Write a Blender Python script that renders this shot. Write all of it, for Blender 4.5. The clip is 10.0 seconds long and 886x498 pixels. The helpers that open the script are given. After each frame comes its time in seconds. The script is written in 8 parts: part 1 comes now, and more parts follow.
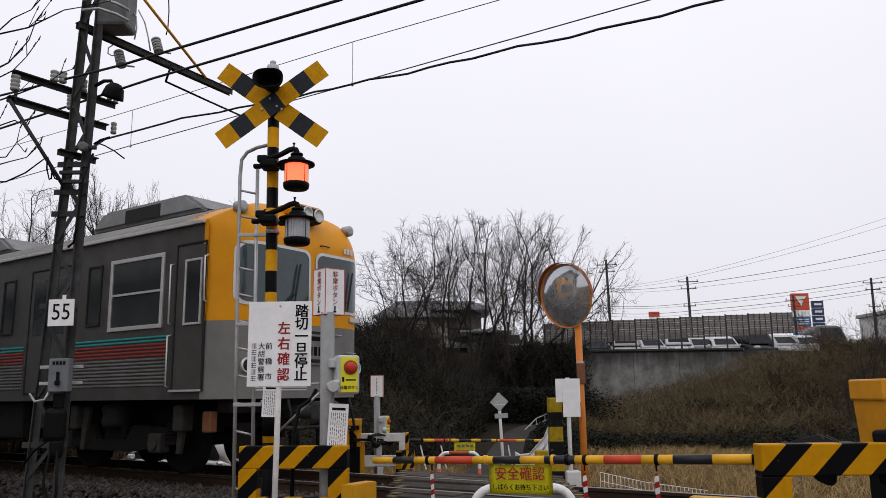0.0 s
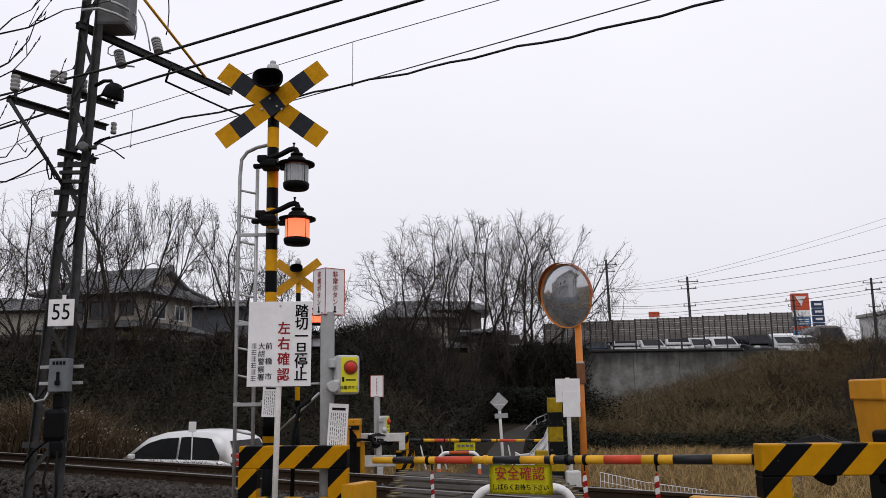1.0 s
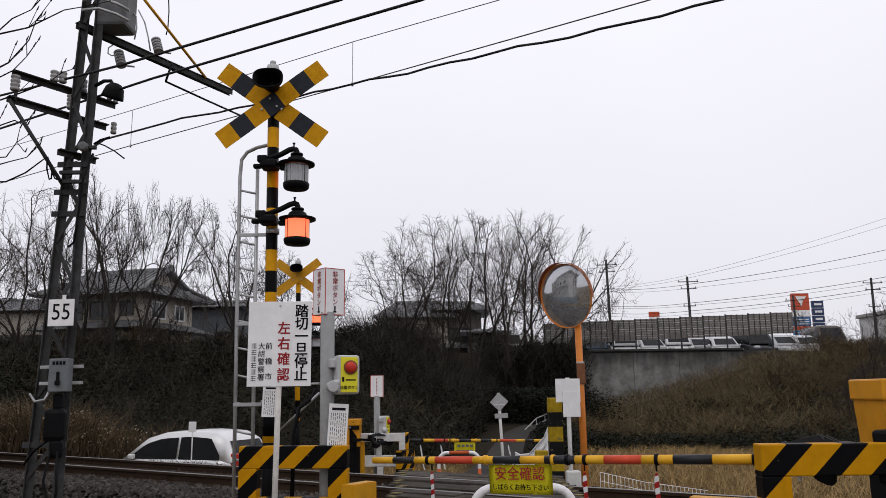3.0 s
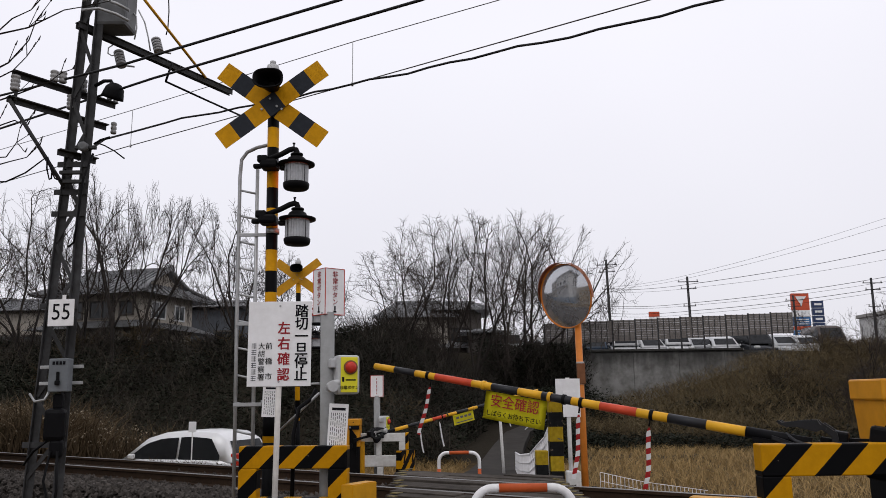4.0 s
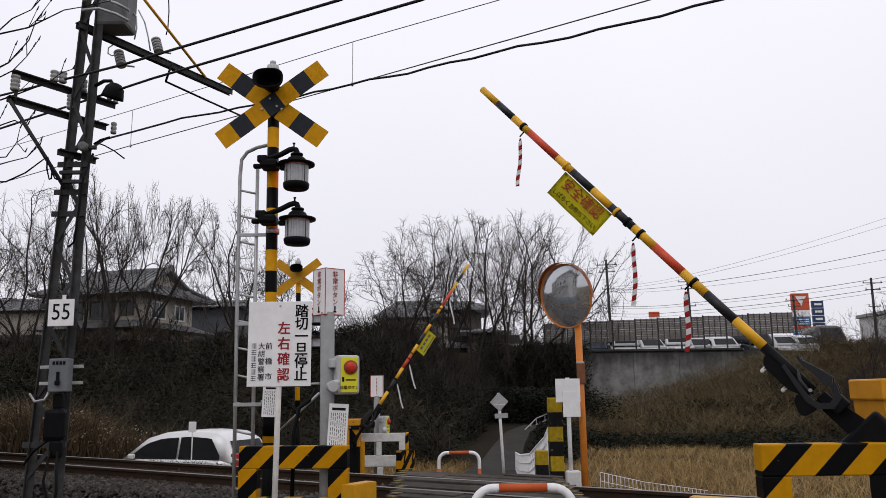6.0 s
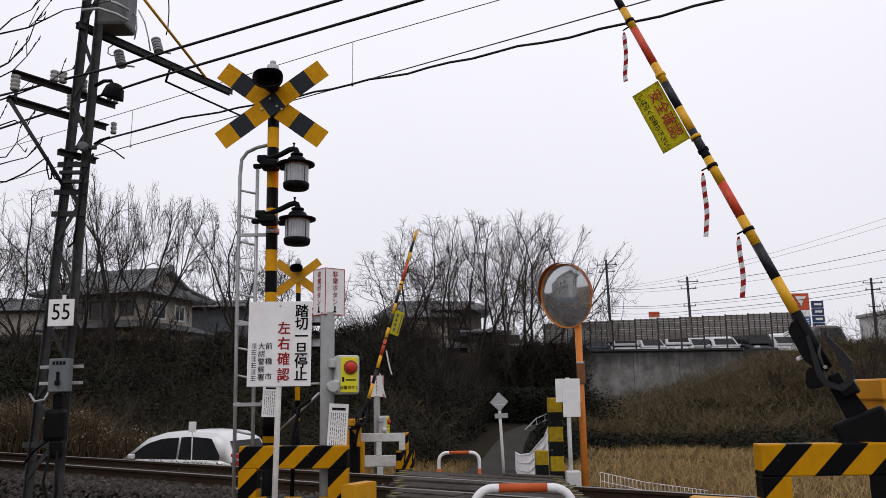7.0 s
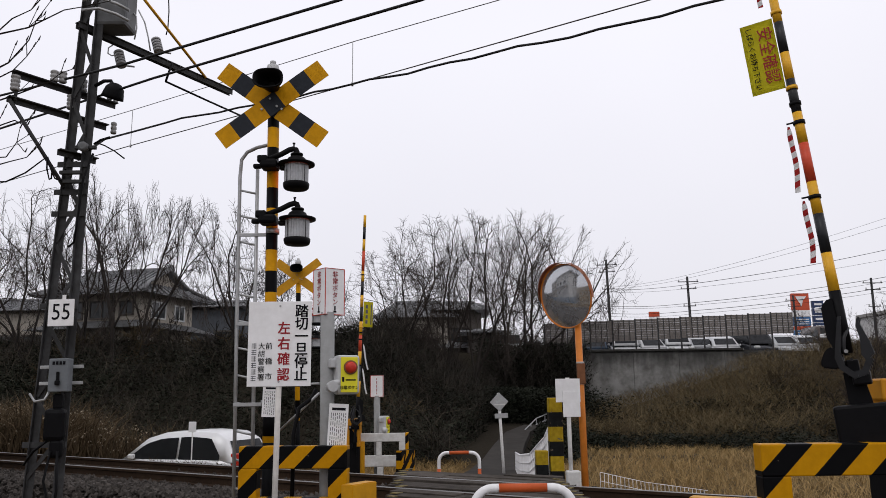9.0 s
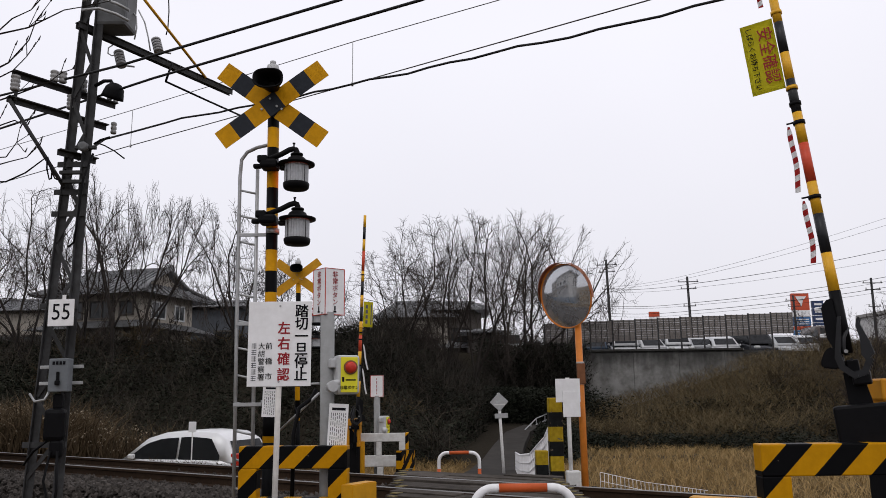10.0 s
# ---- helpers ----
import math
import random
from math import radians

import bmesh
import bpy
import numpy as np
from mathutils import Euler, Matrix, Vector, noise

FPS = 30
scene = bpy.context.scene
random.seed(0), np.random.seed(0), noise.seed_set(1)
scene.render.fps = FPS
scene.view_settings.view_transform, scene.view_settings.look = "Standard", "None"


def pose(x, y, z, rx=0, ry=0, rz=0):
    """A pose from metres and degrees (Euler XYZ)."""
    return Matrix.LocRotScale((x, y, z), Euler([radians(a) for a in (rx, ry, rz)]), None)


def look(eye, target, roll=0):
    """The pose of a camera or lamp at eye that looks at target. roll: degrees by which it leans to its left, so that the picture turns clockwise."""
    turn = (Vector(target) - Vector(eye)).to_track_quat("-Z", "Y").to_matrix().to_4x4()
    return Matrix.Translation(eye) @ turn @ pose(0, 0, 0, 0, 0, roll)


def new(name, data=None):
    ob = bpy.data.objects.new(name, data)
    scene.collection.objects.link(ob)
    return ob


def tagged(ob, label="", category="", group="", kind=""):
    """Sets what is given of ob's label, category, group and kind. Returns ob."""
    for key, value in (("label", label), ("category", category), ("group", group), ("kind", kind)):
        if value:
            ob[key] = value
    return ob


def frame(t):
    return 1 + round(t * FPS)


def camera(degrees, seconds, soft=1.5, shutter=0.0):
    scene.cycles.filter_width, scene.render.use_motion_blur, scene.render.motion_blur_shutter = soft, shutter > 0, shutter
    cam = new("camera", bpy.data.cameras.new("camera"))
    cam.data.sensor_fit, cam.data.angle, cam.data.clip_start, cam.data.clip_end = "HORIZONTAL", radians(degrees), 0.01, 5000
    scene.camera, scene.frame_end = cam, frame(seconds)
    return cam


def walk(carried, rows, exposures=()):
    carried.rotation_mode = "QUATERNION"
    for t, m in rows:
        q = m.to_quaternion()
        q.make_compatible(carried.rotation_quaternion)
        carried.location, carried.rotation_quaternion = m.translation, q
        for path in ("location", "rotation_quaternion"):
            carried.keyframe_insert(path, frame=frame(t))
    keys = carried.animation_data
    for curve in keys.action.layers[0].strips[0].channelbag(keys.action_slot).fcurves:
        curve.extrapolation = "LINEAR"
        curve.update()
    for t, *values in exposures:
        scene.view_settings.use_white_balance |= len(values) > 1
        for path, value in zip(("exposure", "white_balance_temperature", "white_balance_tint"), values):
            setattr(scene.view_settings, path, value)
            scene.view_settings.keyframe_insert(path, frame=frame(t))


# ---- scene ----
# Level crossing on a single-track railway, overcast winter day. z = 0 at the rail heads.
cam = camera(58.5, 10.0, soft=0.85)
EYE = pose(0, 0, 1.02, 90 + 10.44, 0, 0) @ pose(0, 0, 0, 0, 0, -0.7)
walk(cam, [(0.0, EYE), (10.0, EYE)], exposures=[(0.0, 0.0), (10.0, 0.0)])

# ---- light: flat overcast sky, weak wide sun ----
world = bpy.data.worlds.new("overcast")
scene.world = world
world.use_nodes = True
wn, wl = world.node_tree.nodes, world.node_tree.links
wn.clear()
w_out = wn.new("ShaderNodeOutputWorld")
w_bg = wn.new("ShaderNodeBackground")
w_mix = wn.new("ShaderNodeMixRGB")
w_sky = wn.new("ShaderNodeTexSky")
w_sky.sky_type = "NISHITA"
w_sky.sun_disc = False
w_sky.sun_elevation, w_sky.sun_rotation = radians(42), radians(150)
w_sky.dust_density = 5.0
w_co = wn.new("ShaderNodeTexCoord")
w_noise = wn.new("ShaderNodeTexNoise")
w_noise.inputs["Scale"].default_value = 1.3
w_noise.inputs["Detail"].default_value = 3
w_ramp = wn.new("ShaderNodeValToRGB")
w_ramp.color_ramp.elements[0].color = (6.2, 6.1, 6.65, 1)
w_ramp.color_ramp.elements[1].color = (7.3, 7.2, 7.7, 1)
wl.new(w_co.outputs["Generated"], w_noise.inputs["Vector"])
wl.new(w_noise.outputs["Fac"], w_ramp.inputs["Fac"])
w_mix.inputs["Fac"].default_value = 0.93
wl.new(w_sky.outputs["Color"], w_mix.inputs["Color1"])
wl.new(w_ramp.outputs["Color"], w_mix.inputs["Color2"])
# overcast dome: paler overhead, a little darker towards the horizon
w_sep = wn.new("ShaderNodeSeparateXYZ")
wl.new(w_co.outputs["Generated"], w_sep.inputs["Vector"])
w_dome = wn.new("ShaderNodeMapRange")
w_dome.inputs["From Min"].default_value, w_dome.inputs["From Max"].default_value = 0.0, 0.42
w_dome.inputs["To Min"].default_value, w_dome.inputs["To Max"].default_value = 0.86, 1.04
wl.new(w_sep.outputs["Z"], w_dome.inputs["Value"])
w_mul = wn.new("ShaderNodeMixRGB")
w_mul.blend_type = "MULTIPLY"
w_mul.inputs["Fac"].default_value = 1.0
wl.new(w_mix.outputs["Color"], w_mul.inputs["Color1"])
wl.new(w_dome.outputs["Result"], w_mul.inputs["Color2"])
wl.new(w_mul.outputs["Color"], w_bg.inputs["Color"])
w_bg.inputs["Strength"].default_value = 0.138
wl.new(w_bg.outputs["Background"], w_out.inputs["Surface"])
sun_data = bpy.data.lights.new("sun", "SUN")
sun_data.energy, sun_data.angle, sun_data.color = 0.55, radians(30), (1.0, 0.97, 0.93)
sun = new("sun", sun_data)
sun.matrix_world = look((0, 0, 40), (14, 22, 0))


# ---- materials ----
def node_mat(name):
    m = bpy.data.materials.new(name)
    m.use_nodes = True
    n, l = m.node_tree.nodes, m.node_tree.links
    return m, n, l, n["Principled BSDF"]


def dirt_layers(n, l, src, scale, amount, dark=0.55, vector=None):
    """Multiply a colour socket by grain and by broad stains."""
    out = src
    for k, (sc, am, det) in enumerate(((scale, amount, 6), (scale * 0.13, amount * 0.9, 4))):
        t = n.new("ShaderNodeTexNoise")
        t.inputs["Scale"].default_value, t.inputs["Detail"].default_value = sc, det
        t.inputs["Roughness"].default_value = 0.65
        l.new(vector, t.inputs["Vector"])
        r = n.new("ShaderNodeValToRGB")
        r.color_ramp.elements[0].position, r.color_ramp.elements[1].position = 0.32, 0.66
        r.color_ramp.elements[0].color = (dark, dark * 0.97, dark * 0.92, 1)
        r.color_ramp.elements[1].color = (1.08, 1.08, 1.08, 1)
        l.new(t.outputs["Fac"], r.inputs["Fac"])
        m = n.new("ShaderNodeMixRGB")
        m.blend_type = "MULTIPLY"
        m.inputs["Fac"].default_value = am
        l.new(out, m.inputs["Color1"])
        l.new(r.outputs["Color"], m.inputs["Color2"])
        out = m.outputs["Color"]
    return out


def bump_on(n, l, b, scale, strength, vector, dist=0.01):
    t = n.new("ShaderNodeTexNoise")
    t.inputs["Scale"].default_value, t.inputs["Detail"].default_value = scale, 8
    l.new(vector, t.inputs["Vector"])
    u = n.new("ShaderNodeBump")
    u.inputs["Strength"].default_value, u.inputs["Distance"].default_value = strength, dist
    l.new(t.outputs["Fac"], u.inputs["Height"])
    l.new(u.outputs["Normal"], b.inputs["Normal"])


def plain(name, color, rough=0.6, metal=0.0, scale=14.0, amount=0.45, bump=0.12, vary=0.0, dark=0.55, spec=0.22):
    """A weathered surface of one base colour; vary: spread of brightness between pieces."""
    m, n, l, b = node_mat(name)
    co = n.new("ShaderNodeTexCoord").outputs["Object"]
    rgb = n.new("ShaderNodeRGB")
    rgb.outputs[0].default_value = (*color, 1)
    src = rgb.outputs[0]
    if vary:
        info = n.new("ShaderNodeObjectInfo")
        isl = n.new("ShaderNodeNewGeometry")
        add = n.new("ShaderNodeMath")
        l.new(info.outputs["Random"], add.inputs[0])
        l.new(isl.outputs["Random Per Island"], add.inputs[1])
        mr = n.new("ShaderNodeMapRange")
        mr.inputs["From Max"].default_value = 2.0
        mr.inputs["To Min"].default_value, mr.inputs["To Max"].default_value = 1 - vary, 1 + vary
        l.new(add.outputs[0], mr.inputs["Value"])
        hs = n.new("ShaderNodeHueSaturation")
        l.new(src, hs.inputs["Color"])
        l.new(mr.outputs["Result"], hs.inputs["Value"])
        src = hs.outputs["Color"]
    l.new(dirt_layers(n, l, src, scale, amount, dark, co), b.inputs["Base Color"])
    b.inputs["Roughness"].default_value, b.inputs["Metallic"].default_value = rough, metal
    b.inputs["Specular IOR Level"].default_value = spec
    if bump:
        bump_on(n, l, b, scale * 3, bump, co)
    return m


def striped(name, colors, axis, period, offset=0.0, rough=0.45, amount=0.35, duty=0.5, chips=0.0):
    """Painted bands along axis (object space); two colours, duty is the share of the first."""
    m, n, l, b = node_mat(name)
    co = n.new("ShaderNodeTexCoord").outputs["Object"]
    dot = n.new("ShaderNodeVectorMath")
    dot.operation = "DOT_PRODUCT"
    l.new(co, dot.inputs[0])
    dot.inputs[1].default_value = axis
    ad = n.new("ShaderNodeMath")
    ad.operation = "MULTIPLY_ADD"
    l.new(dot.outputs["Value"], ad.inputs[0])
    ad.inputs[1].default_value, ad.inputs[2].default_value = 1.0 / period, offset
    fr = n.new("ShaderNodeMath")
    fr.operation = "FRACT"
    l.new(ad.outputs[0], fr.inputs[0])
    lt = n.new("ShaderNodeMath")
    lt.operation = "LESS_THAN"
    l.new(fr.outputs[0], lt.inputs[0])
    lt.inputs[1].default_value = duty
    mx = n.new("ShaderNodeMixRGB")
    mx.inputs["Color1"].default_value = (*colors[1], 1)
    mx.inputs["Color2"].default_value = (*colors[0], 1)
    l.new(lt.outputs[0], mx.inputs["Fac"])
    src = mx.outputs["Color"]
    if chips:
        t = n.new("ShaderNodeTexNoise")
        t.inputs["Scale"].default_value, t.inputs["Detail"].default_value = 9, 8
        l.new(co, t.inputs["Vector"])
        g = n.new("ShaderNodeMath")
        g.operation = "GREATER_THAN"
        l.new(t.outputs["Fac"], g.inputs[0])
        g.inputs[1].default_value = 1 - chips
        c = n.new("ShaderNodeMixRGB")
        l.new(g.outputs[0], c.inputs["Fac"])
        l.new(src, c.inputs["Color1"])
        c.inputs["Color2"].default_value = (0.16, 0.13, 0.10, 1)
        src = c.outputs["Color"]
    l.new(dirt_layers(n, l, src, 16, amount, 0.6, co), b.inputs["Base Color"])
    b.inputs["Roughness"].default_value = rough
    b.inputs["Specular IOR Level"].default_value = 0.05
    bump_on(n, l, b, 40, 0.08, co)
    return m


def glow(name, color, strength):
    m, n, l, b = node_mat(name)
    b.inputs["Base Color"].default_value = (*color, 1)
    b.inputs["Emission Color"].default_value = (*color, 1)
    b.inputs["Emission Strength"].default_value = strength
    return m


def ground_mat():
    """Dry grass, leaf litter and bare soil, mixed by broad noise."""
    m, n, l, b = node_mat("winter ground")
    co = n.new("ShaderNodeTexCoord").outputs["Object"]
    cols = []
    for sc, ramp in ((0.35, ((0.0, (0.045, 0.035, 0.02)), (0.45, (0.11, 0.078, 0.038)), (0.75, (0.2, 0.14, 0.066)))),
                     (7.0, ((0.2, (0.45, 0.43, 0.38)), (0.7, (1.15, 1.1, 1.0))))):
        t = n.new("ShaderNodeTexNoise")
        t.inputs["Scale"].default_value, t.inputs["Detail"].default_value = sc, 7
        l.new(co, t.inputs["Vector"])
        r = n.new("ShaderNodeValToRGB")
        r.color_ramp.elements[0].position, r.color_ramp.elements[0].color = ramp[0][0] + 0.2, (*ramp[0][1], 1)
        r.color_ramp.elements[1].position, r.color_ramp.elements[1].color = ramp[-1][0], (*ramp[-1][1], 1)
        if len(ramp) == 3:
            e = r.color_ramp.elements.new(ramp[1][0])
            e.color = (*ramp[1][1], 1)
        l.new(t.outputs["Fac"], r.inputs["Fac"])
        cols.append(r.outputs["Color"])
    mx = n.new("ShaderNodeMixRGB")
    mx.blend_type = "MULTIPLY"
    mx.inputs["Fac"].default_value = 1.0
    l.new(cols[0], mx.inputs["Color1"])
    l.new(cols[1], mx.inputs["Color2"])
    # darker brown on everything beyond y of about 24, its edge uneven
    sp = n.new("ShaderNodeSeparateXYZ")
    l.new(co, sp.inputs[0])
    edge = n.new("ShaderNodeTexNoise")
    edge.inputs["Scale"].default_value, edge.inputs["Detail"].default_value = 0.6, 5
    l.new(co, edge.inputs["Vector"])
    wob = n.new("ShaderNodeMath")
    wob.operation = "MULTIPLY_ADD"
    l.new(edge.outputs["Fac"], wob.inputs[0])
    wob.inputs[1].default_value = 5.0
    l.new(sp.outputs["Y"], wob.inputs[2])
    far_mask = n.new("ShaderNodeMapRange")
    far_mask.inputs["From Min"].default_value, far_mask.inputs["From Max"].default_value = 25.0, 27.5
    l.new(wob.outputs[0], far_mask.inputs["Value"])
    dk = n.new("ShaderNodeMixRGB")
    l.new(far_mask.outputs["Result"], dk.inputs["Fac"])
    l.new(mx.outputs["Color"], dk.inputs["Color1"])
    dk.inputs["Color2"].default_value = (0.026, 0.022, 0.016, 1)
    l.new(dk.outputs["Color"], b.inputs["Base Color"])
    b.inputs["Roughness"].default_value = 0.95
    b.inputs["Specular IOR Level"].default_value = 0.05
    bump_on(n, l, b, 12, 0.6, co, 0.05)
    return m


YEL, BLK, RED, WHT = (0.60, 0.29, 0.008), (0.004, 0.0042, 0.005), (0.55, 0.06, 0.025), (0.78, 0.78, 0.78)
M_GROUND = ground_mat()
M_ASPHALT = plain("old asphalt", (0.105, 0.101, 0.098), 0.9, 0, 30, 0.5, 0.3)
# far lane: a darker, browner tone than the near asphalt
M_LANE = plain("dark brown asphalt", (0.036, 0.032, 0.028), 0.9, 0, 2.2, 0.8, 0.3)
M_BALLAST = plain("ballast stone", (0.066, 0.059, 0.054), 0.9, 0, 20, 0.6, 0.25, vary=0.95, spec=0.1)
# track bed coloured much darker than the stones spread over it
M_BED_DARK = plain("dark brown bed under the stones", (0.02, 0.017, 0.015), 0.95, 0, 20, 0.6, 0.3, spec=0.05)
M_SLEEPER = plain("dark sleeper", (0.04, 0.032, 0.026), 0.9, 0, 20, 0.6, 0.3, vary=0.2)
M_RAILTOP = plain("polished rail head", (0.24, 0.235, 0.23), 0.4, 0.8, 30, 0.3, 0.05)
M_RAIL = plain("rusty rail", (0.05, 0.03, 0.018), 0.85, 0.2, 30, 0.6, 0.2)
M_PLANK = plain("grey weathered timber", (0.085, 0.074, 0.064), 0.85, 0, 8, 0.8, 0.5, vary=0.45, dark=0.4, spec=0.1)
M_ENDMARK = plain("worn yellow mark", (0.24, 0.185, 0.06), 0.7, 0, 20, 0.9, 0.1, dark=0.3)
M_YEL = plain("yellow paint", YEL, 0.45, 0, 12, 0.35, 0.06)
M_BLK = plain("black paint", BLK, 0.5, 0, 12, 0.3, 0.05, spec=0.05)
M_IRON = plain("black iron", (0.005, 0.005, 0.006), 0.5, 0.0, 20, 0.4, 0.1, spec=0.08)
M_IRONGREY = plain("worn dark grey iron", (0.012, 0.0125, 0.0145), 0.42, 0.1, 20, 0.5, 0.1, spec=0.3)
M_GALV = plain("galvanised steel", (0.42, 0.43, 0.44), 0.5, 0.55, 18, 0.4, 0.08)
M_MASTSTEEL = plain("dull mast steel", (0.056, 0.057, 0.060), 0.7, 0.0, 10, 0.8, 0.15, spec=0.12)
M_WHITE = plain("white paint", (0.82, 0.82, 0.83), 0.5, 0, 10, 0.22, 0.04)
M_WHITE_OLD = plain("dirty white paint", (0.62, 0.62, 0.61), 0.6, 0, 12, 0.4, 0.08)
M_REDPAINT = plain("red paint", (0.50, 0.05, 0.03), 0.4, 0, 12, 0.3, 0.04)
M_ORANGE = plain("orange pole paint", (0.62, 0.20, 0.03), 0.45, 0, 12, 0.35, 0.06)
M_ORANGERED = plain("faded orange-red band", (0.52, 0.095, 0.022), 0.45, 0, 12, 0.3, 0.05)
M_CONC = plain("concrete", (0.36, 0.355, 0.34), 0.9, 0, 6, 0.55, 0.25)
M_CONC_WALL = plain("stained concrete wall", (0.27, 0.27, 0.262), 0.92, 0, 1.6, 0.95, 0.2, dark=0.4)


def run_stains(m, top, depth):
    """Sooty runs that start at the wall's top edge and end unevenly below it."""
    n, l = m.node_tree.nodes, m.node_tree.links
    b = next(k for k in n if k.type == "BSDF_PRINCIPLED")
    src = b.inputs["Base Color"].links[0].from_socket
    co = n.new("ShaderNodeNewGeometry").outputs["Position"]
    mp = n.new("ShaderNodeMapping")
    mp.inputs["Scale"].default_value = (2.6, 1.0, 0.22)
    l.new(co, mp.inputs["Vector"])
    nz = n.new("ShaderNodeTexNoise")
    nz.inputs["Scale"].default_value, nz.inputs["Detail"].default_value = 1.0, 7
    l.new(mp.outputs[0], nz.inputs["Vector"])
    sp = n.new("ShaderNodeSeparateXYZ")
    l.new(co, sp.inputs[0])
    mr = n.new("ShaderNodeMapRange")
    mr.inputs["From Min"].default_value, mr.inputs["From Max"].default_value = top - depth, top
    mr.inputs["To Min"].default_value, mr.inputs["To Max"].default_value = -0.32, 0.5
    l.new(sp.outputs["Z"], mr.inputs["Value"])
    ad = n.new("ShaderNodeMath")
    ad.operation = "ADD"
    l.new(nz.outputs["Fac"], ad.inputs[0])
    l.new(mr.outputs["Result"], ad.inputs[1])
    rp = n.new("ShaderNodeMapRange")
    rp.inputs["From Min"].default_value, rp.inputs["From Max"].default_value = 0.42, 0.95
    rp.inputs["To Max"].default_value = 0.88
    l.new(ad.outputs[0], rp.inputs["Value"])
    mx = n.new("ShaderNodeMixRGB")
    mx.inputs["Color2"].default_value = (0.025, 0.025, 0.024, 1)
    l.new(rp.outputs["Result"], mx.inputs["Fac"])
    l.new(src, mx.inputs["Color1"])
    l.new(mx.outputs[0], b.inputs["Base Color"])


run_stains(M_CONC_WALL, 3.15, 1.5)
M_INK = plain("black lettering", (0.008, 0.008, 0.01), 0.7, 0, 10, 0.1, 0, spec=0.05)
M_INKRED = plain("red lettering", (0.28, 0.012, 0.02), 0.6, 0, 10, 0.1, 0)
M_LEMON = plain("lemon yellow panel", (0.75, 0.68, 0.03), 0.4, 0, 10, 0.15, 0.02)
M_BARK = plain("dark bark", (0.032, 0.027, 0.024), 0.95, 0, 9, 0.5, 0.4, vary=0.25)
M_TWIG = plain("twigs", (0.05, 0.042, 0.037), 0.95, 0, 9, 0.3, 0, vary=0.35, spec=0.05)
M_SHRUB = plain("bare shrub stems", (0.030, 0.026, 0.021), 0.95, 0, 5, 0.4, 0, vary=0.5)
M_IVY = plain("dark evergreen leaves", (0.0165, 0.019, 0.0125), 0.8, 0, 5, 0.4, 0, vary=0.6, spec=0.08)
M_STRAW = plain("dry grass blades", (0.26, 0.18, 0.082), 0.9, 0, 4, 0.4, 0, vary=0.6, spec=0.05)
M_DEADSTEM = plain("grey-brown dead stems", (0.05, 0.043, 0.034), 0.95, 0, 5, 0.4, 0, vary=0.7, spec=0.05)
M_REED = plain("dry brown reeds", (0.15, 0.11, 0.068), 0.9, 0, 4, 0.4, 0, vary=0.7, spec=0.05)
M_SEED = plain("pale seed heads", (0.3, 0.255, 0.19), 0.9, 0, 4, 0.4, 0, vary=0.5, spec=0.05)
M_BUSH_DRY = plain("dry bush stems", (0.088, 0.068, 0.041), 0.95, 0, 5, 0.4, 0, vary=0.5, spec=0.05)
M_BRAMBLE = plain("brown bramble", (0.10, 0.077, 0.043), 0.95, 0, 4, 0.4, 0, vary=0.8, spec=0.05)
AMBER = (0.50, 0.235, 0.004)
M_STRIPE_DIAG = striped("diagonal hazard stripes", (AMBER, BLK), (0.7071, 0, -0.7071), 0.2126, 0.329, chips=0.28)
M_STRIPE_DIAG2 = striped("diagonal hazard stripes wide", (AMBER, BLK), (0.7071, 0, -0.7071), 0.222, 0.373, chips=0.25, duty=0.53)


# ---- mesh helpers ----
def box(bm, c, s, m=None, bevel=0.0):
    """A box of size s at c, optionally bevelled, optionally moved by m."""
    mat = Matrix.Translation(c) @ Matrix.Diagonal((*s, 1))
    if m is not None:
        mat = m @ mat
    r = bmesh.ops.create_cube(bm, size=1.0, matrix=mat)
    if bevel:
        es = list({e for v in r["verts"] for e in v.link_edges})
        bmesh.ops.bevel(bm, geom=es, offset=bevel, segments=2, profile=0.5, affect="EDGES")


def rod(bm, a, b, r, r2=None, seg=12, caps=True):
    """A round or tapered bar from a to b."""
    a, b = Vector(a), Vector(b)
    r2 = r if r2 is None else r2
    q = (b - a).to_track_quat("Z", "Y").to_matrix()
    rings = []
    for p, rr in ((a, r), (b, r2)):
        rings.append([bm.verts.new(p + q @ Vector((rr * math.cos(2 * math.pi * k / seg), rr * math.sin(2 * math.pi * k / seg), 0))) for k in range(seg)])
    for k in range(seg):
        f = bm.faces.new((rings[0][k], rings[0][(k + 1) % seg], rings[1][(k + 1) % seg], rings[1][k]))
        f.smooth = seg > 6
    if caps:
        bm.faces.new(rings[0][::-1])
        bm.faces.new(rings[1])


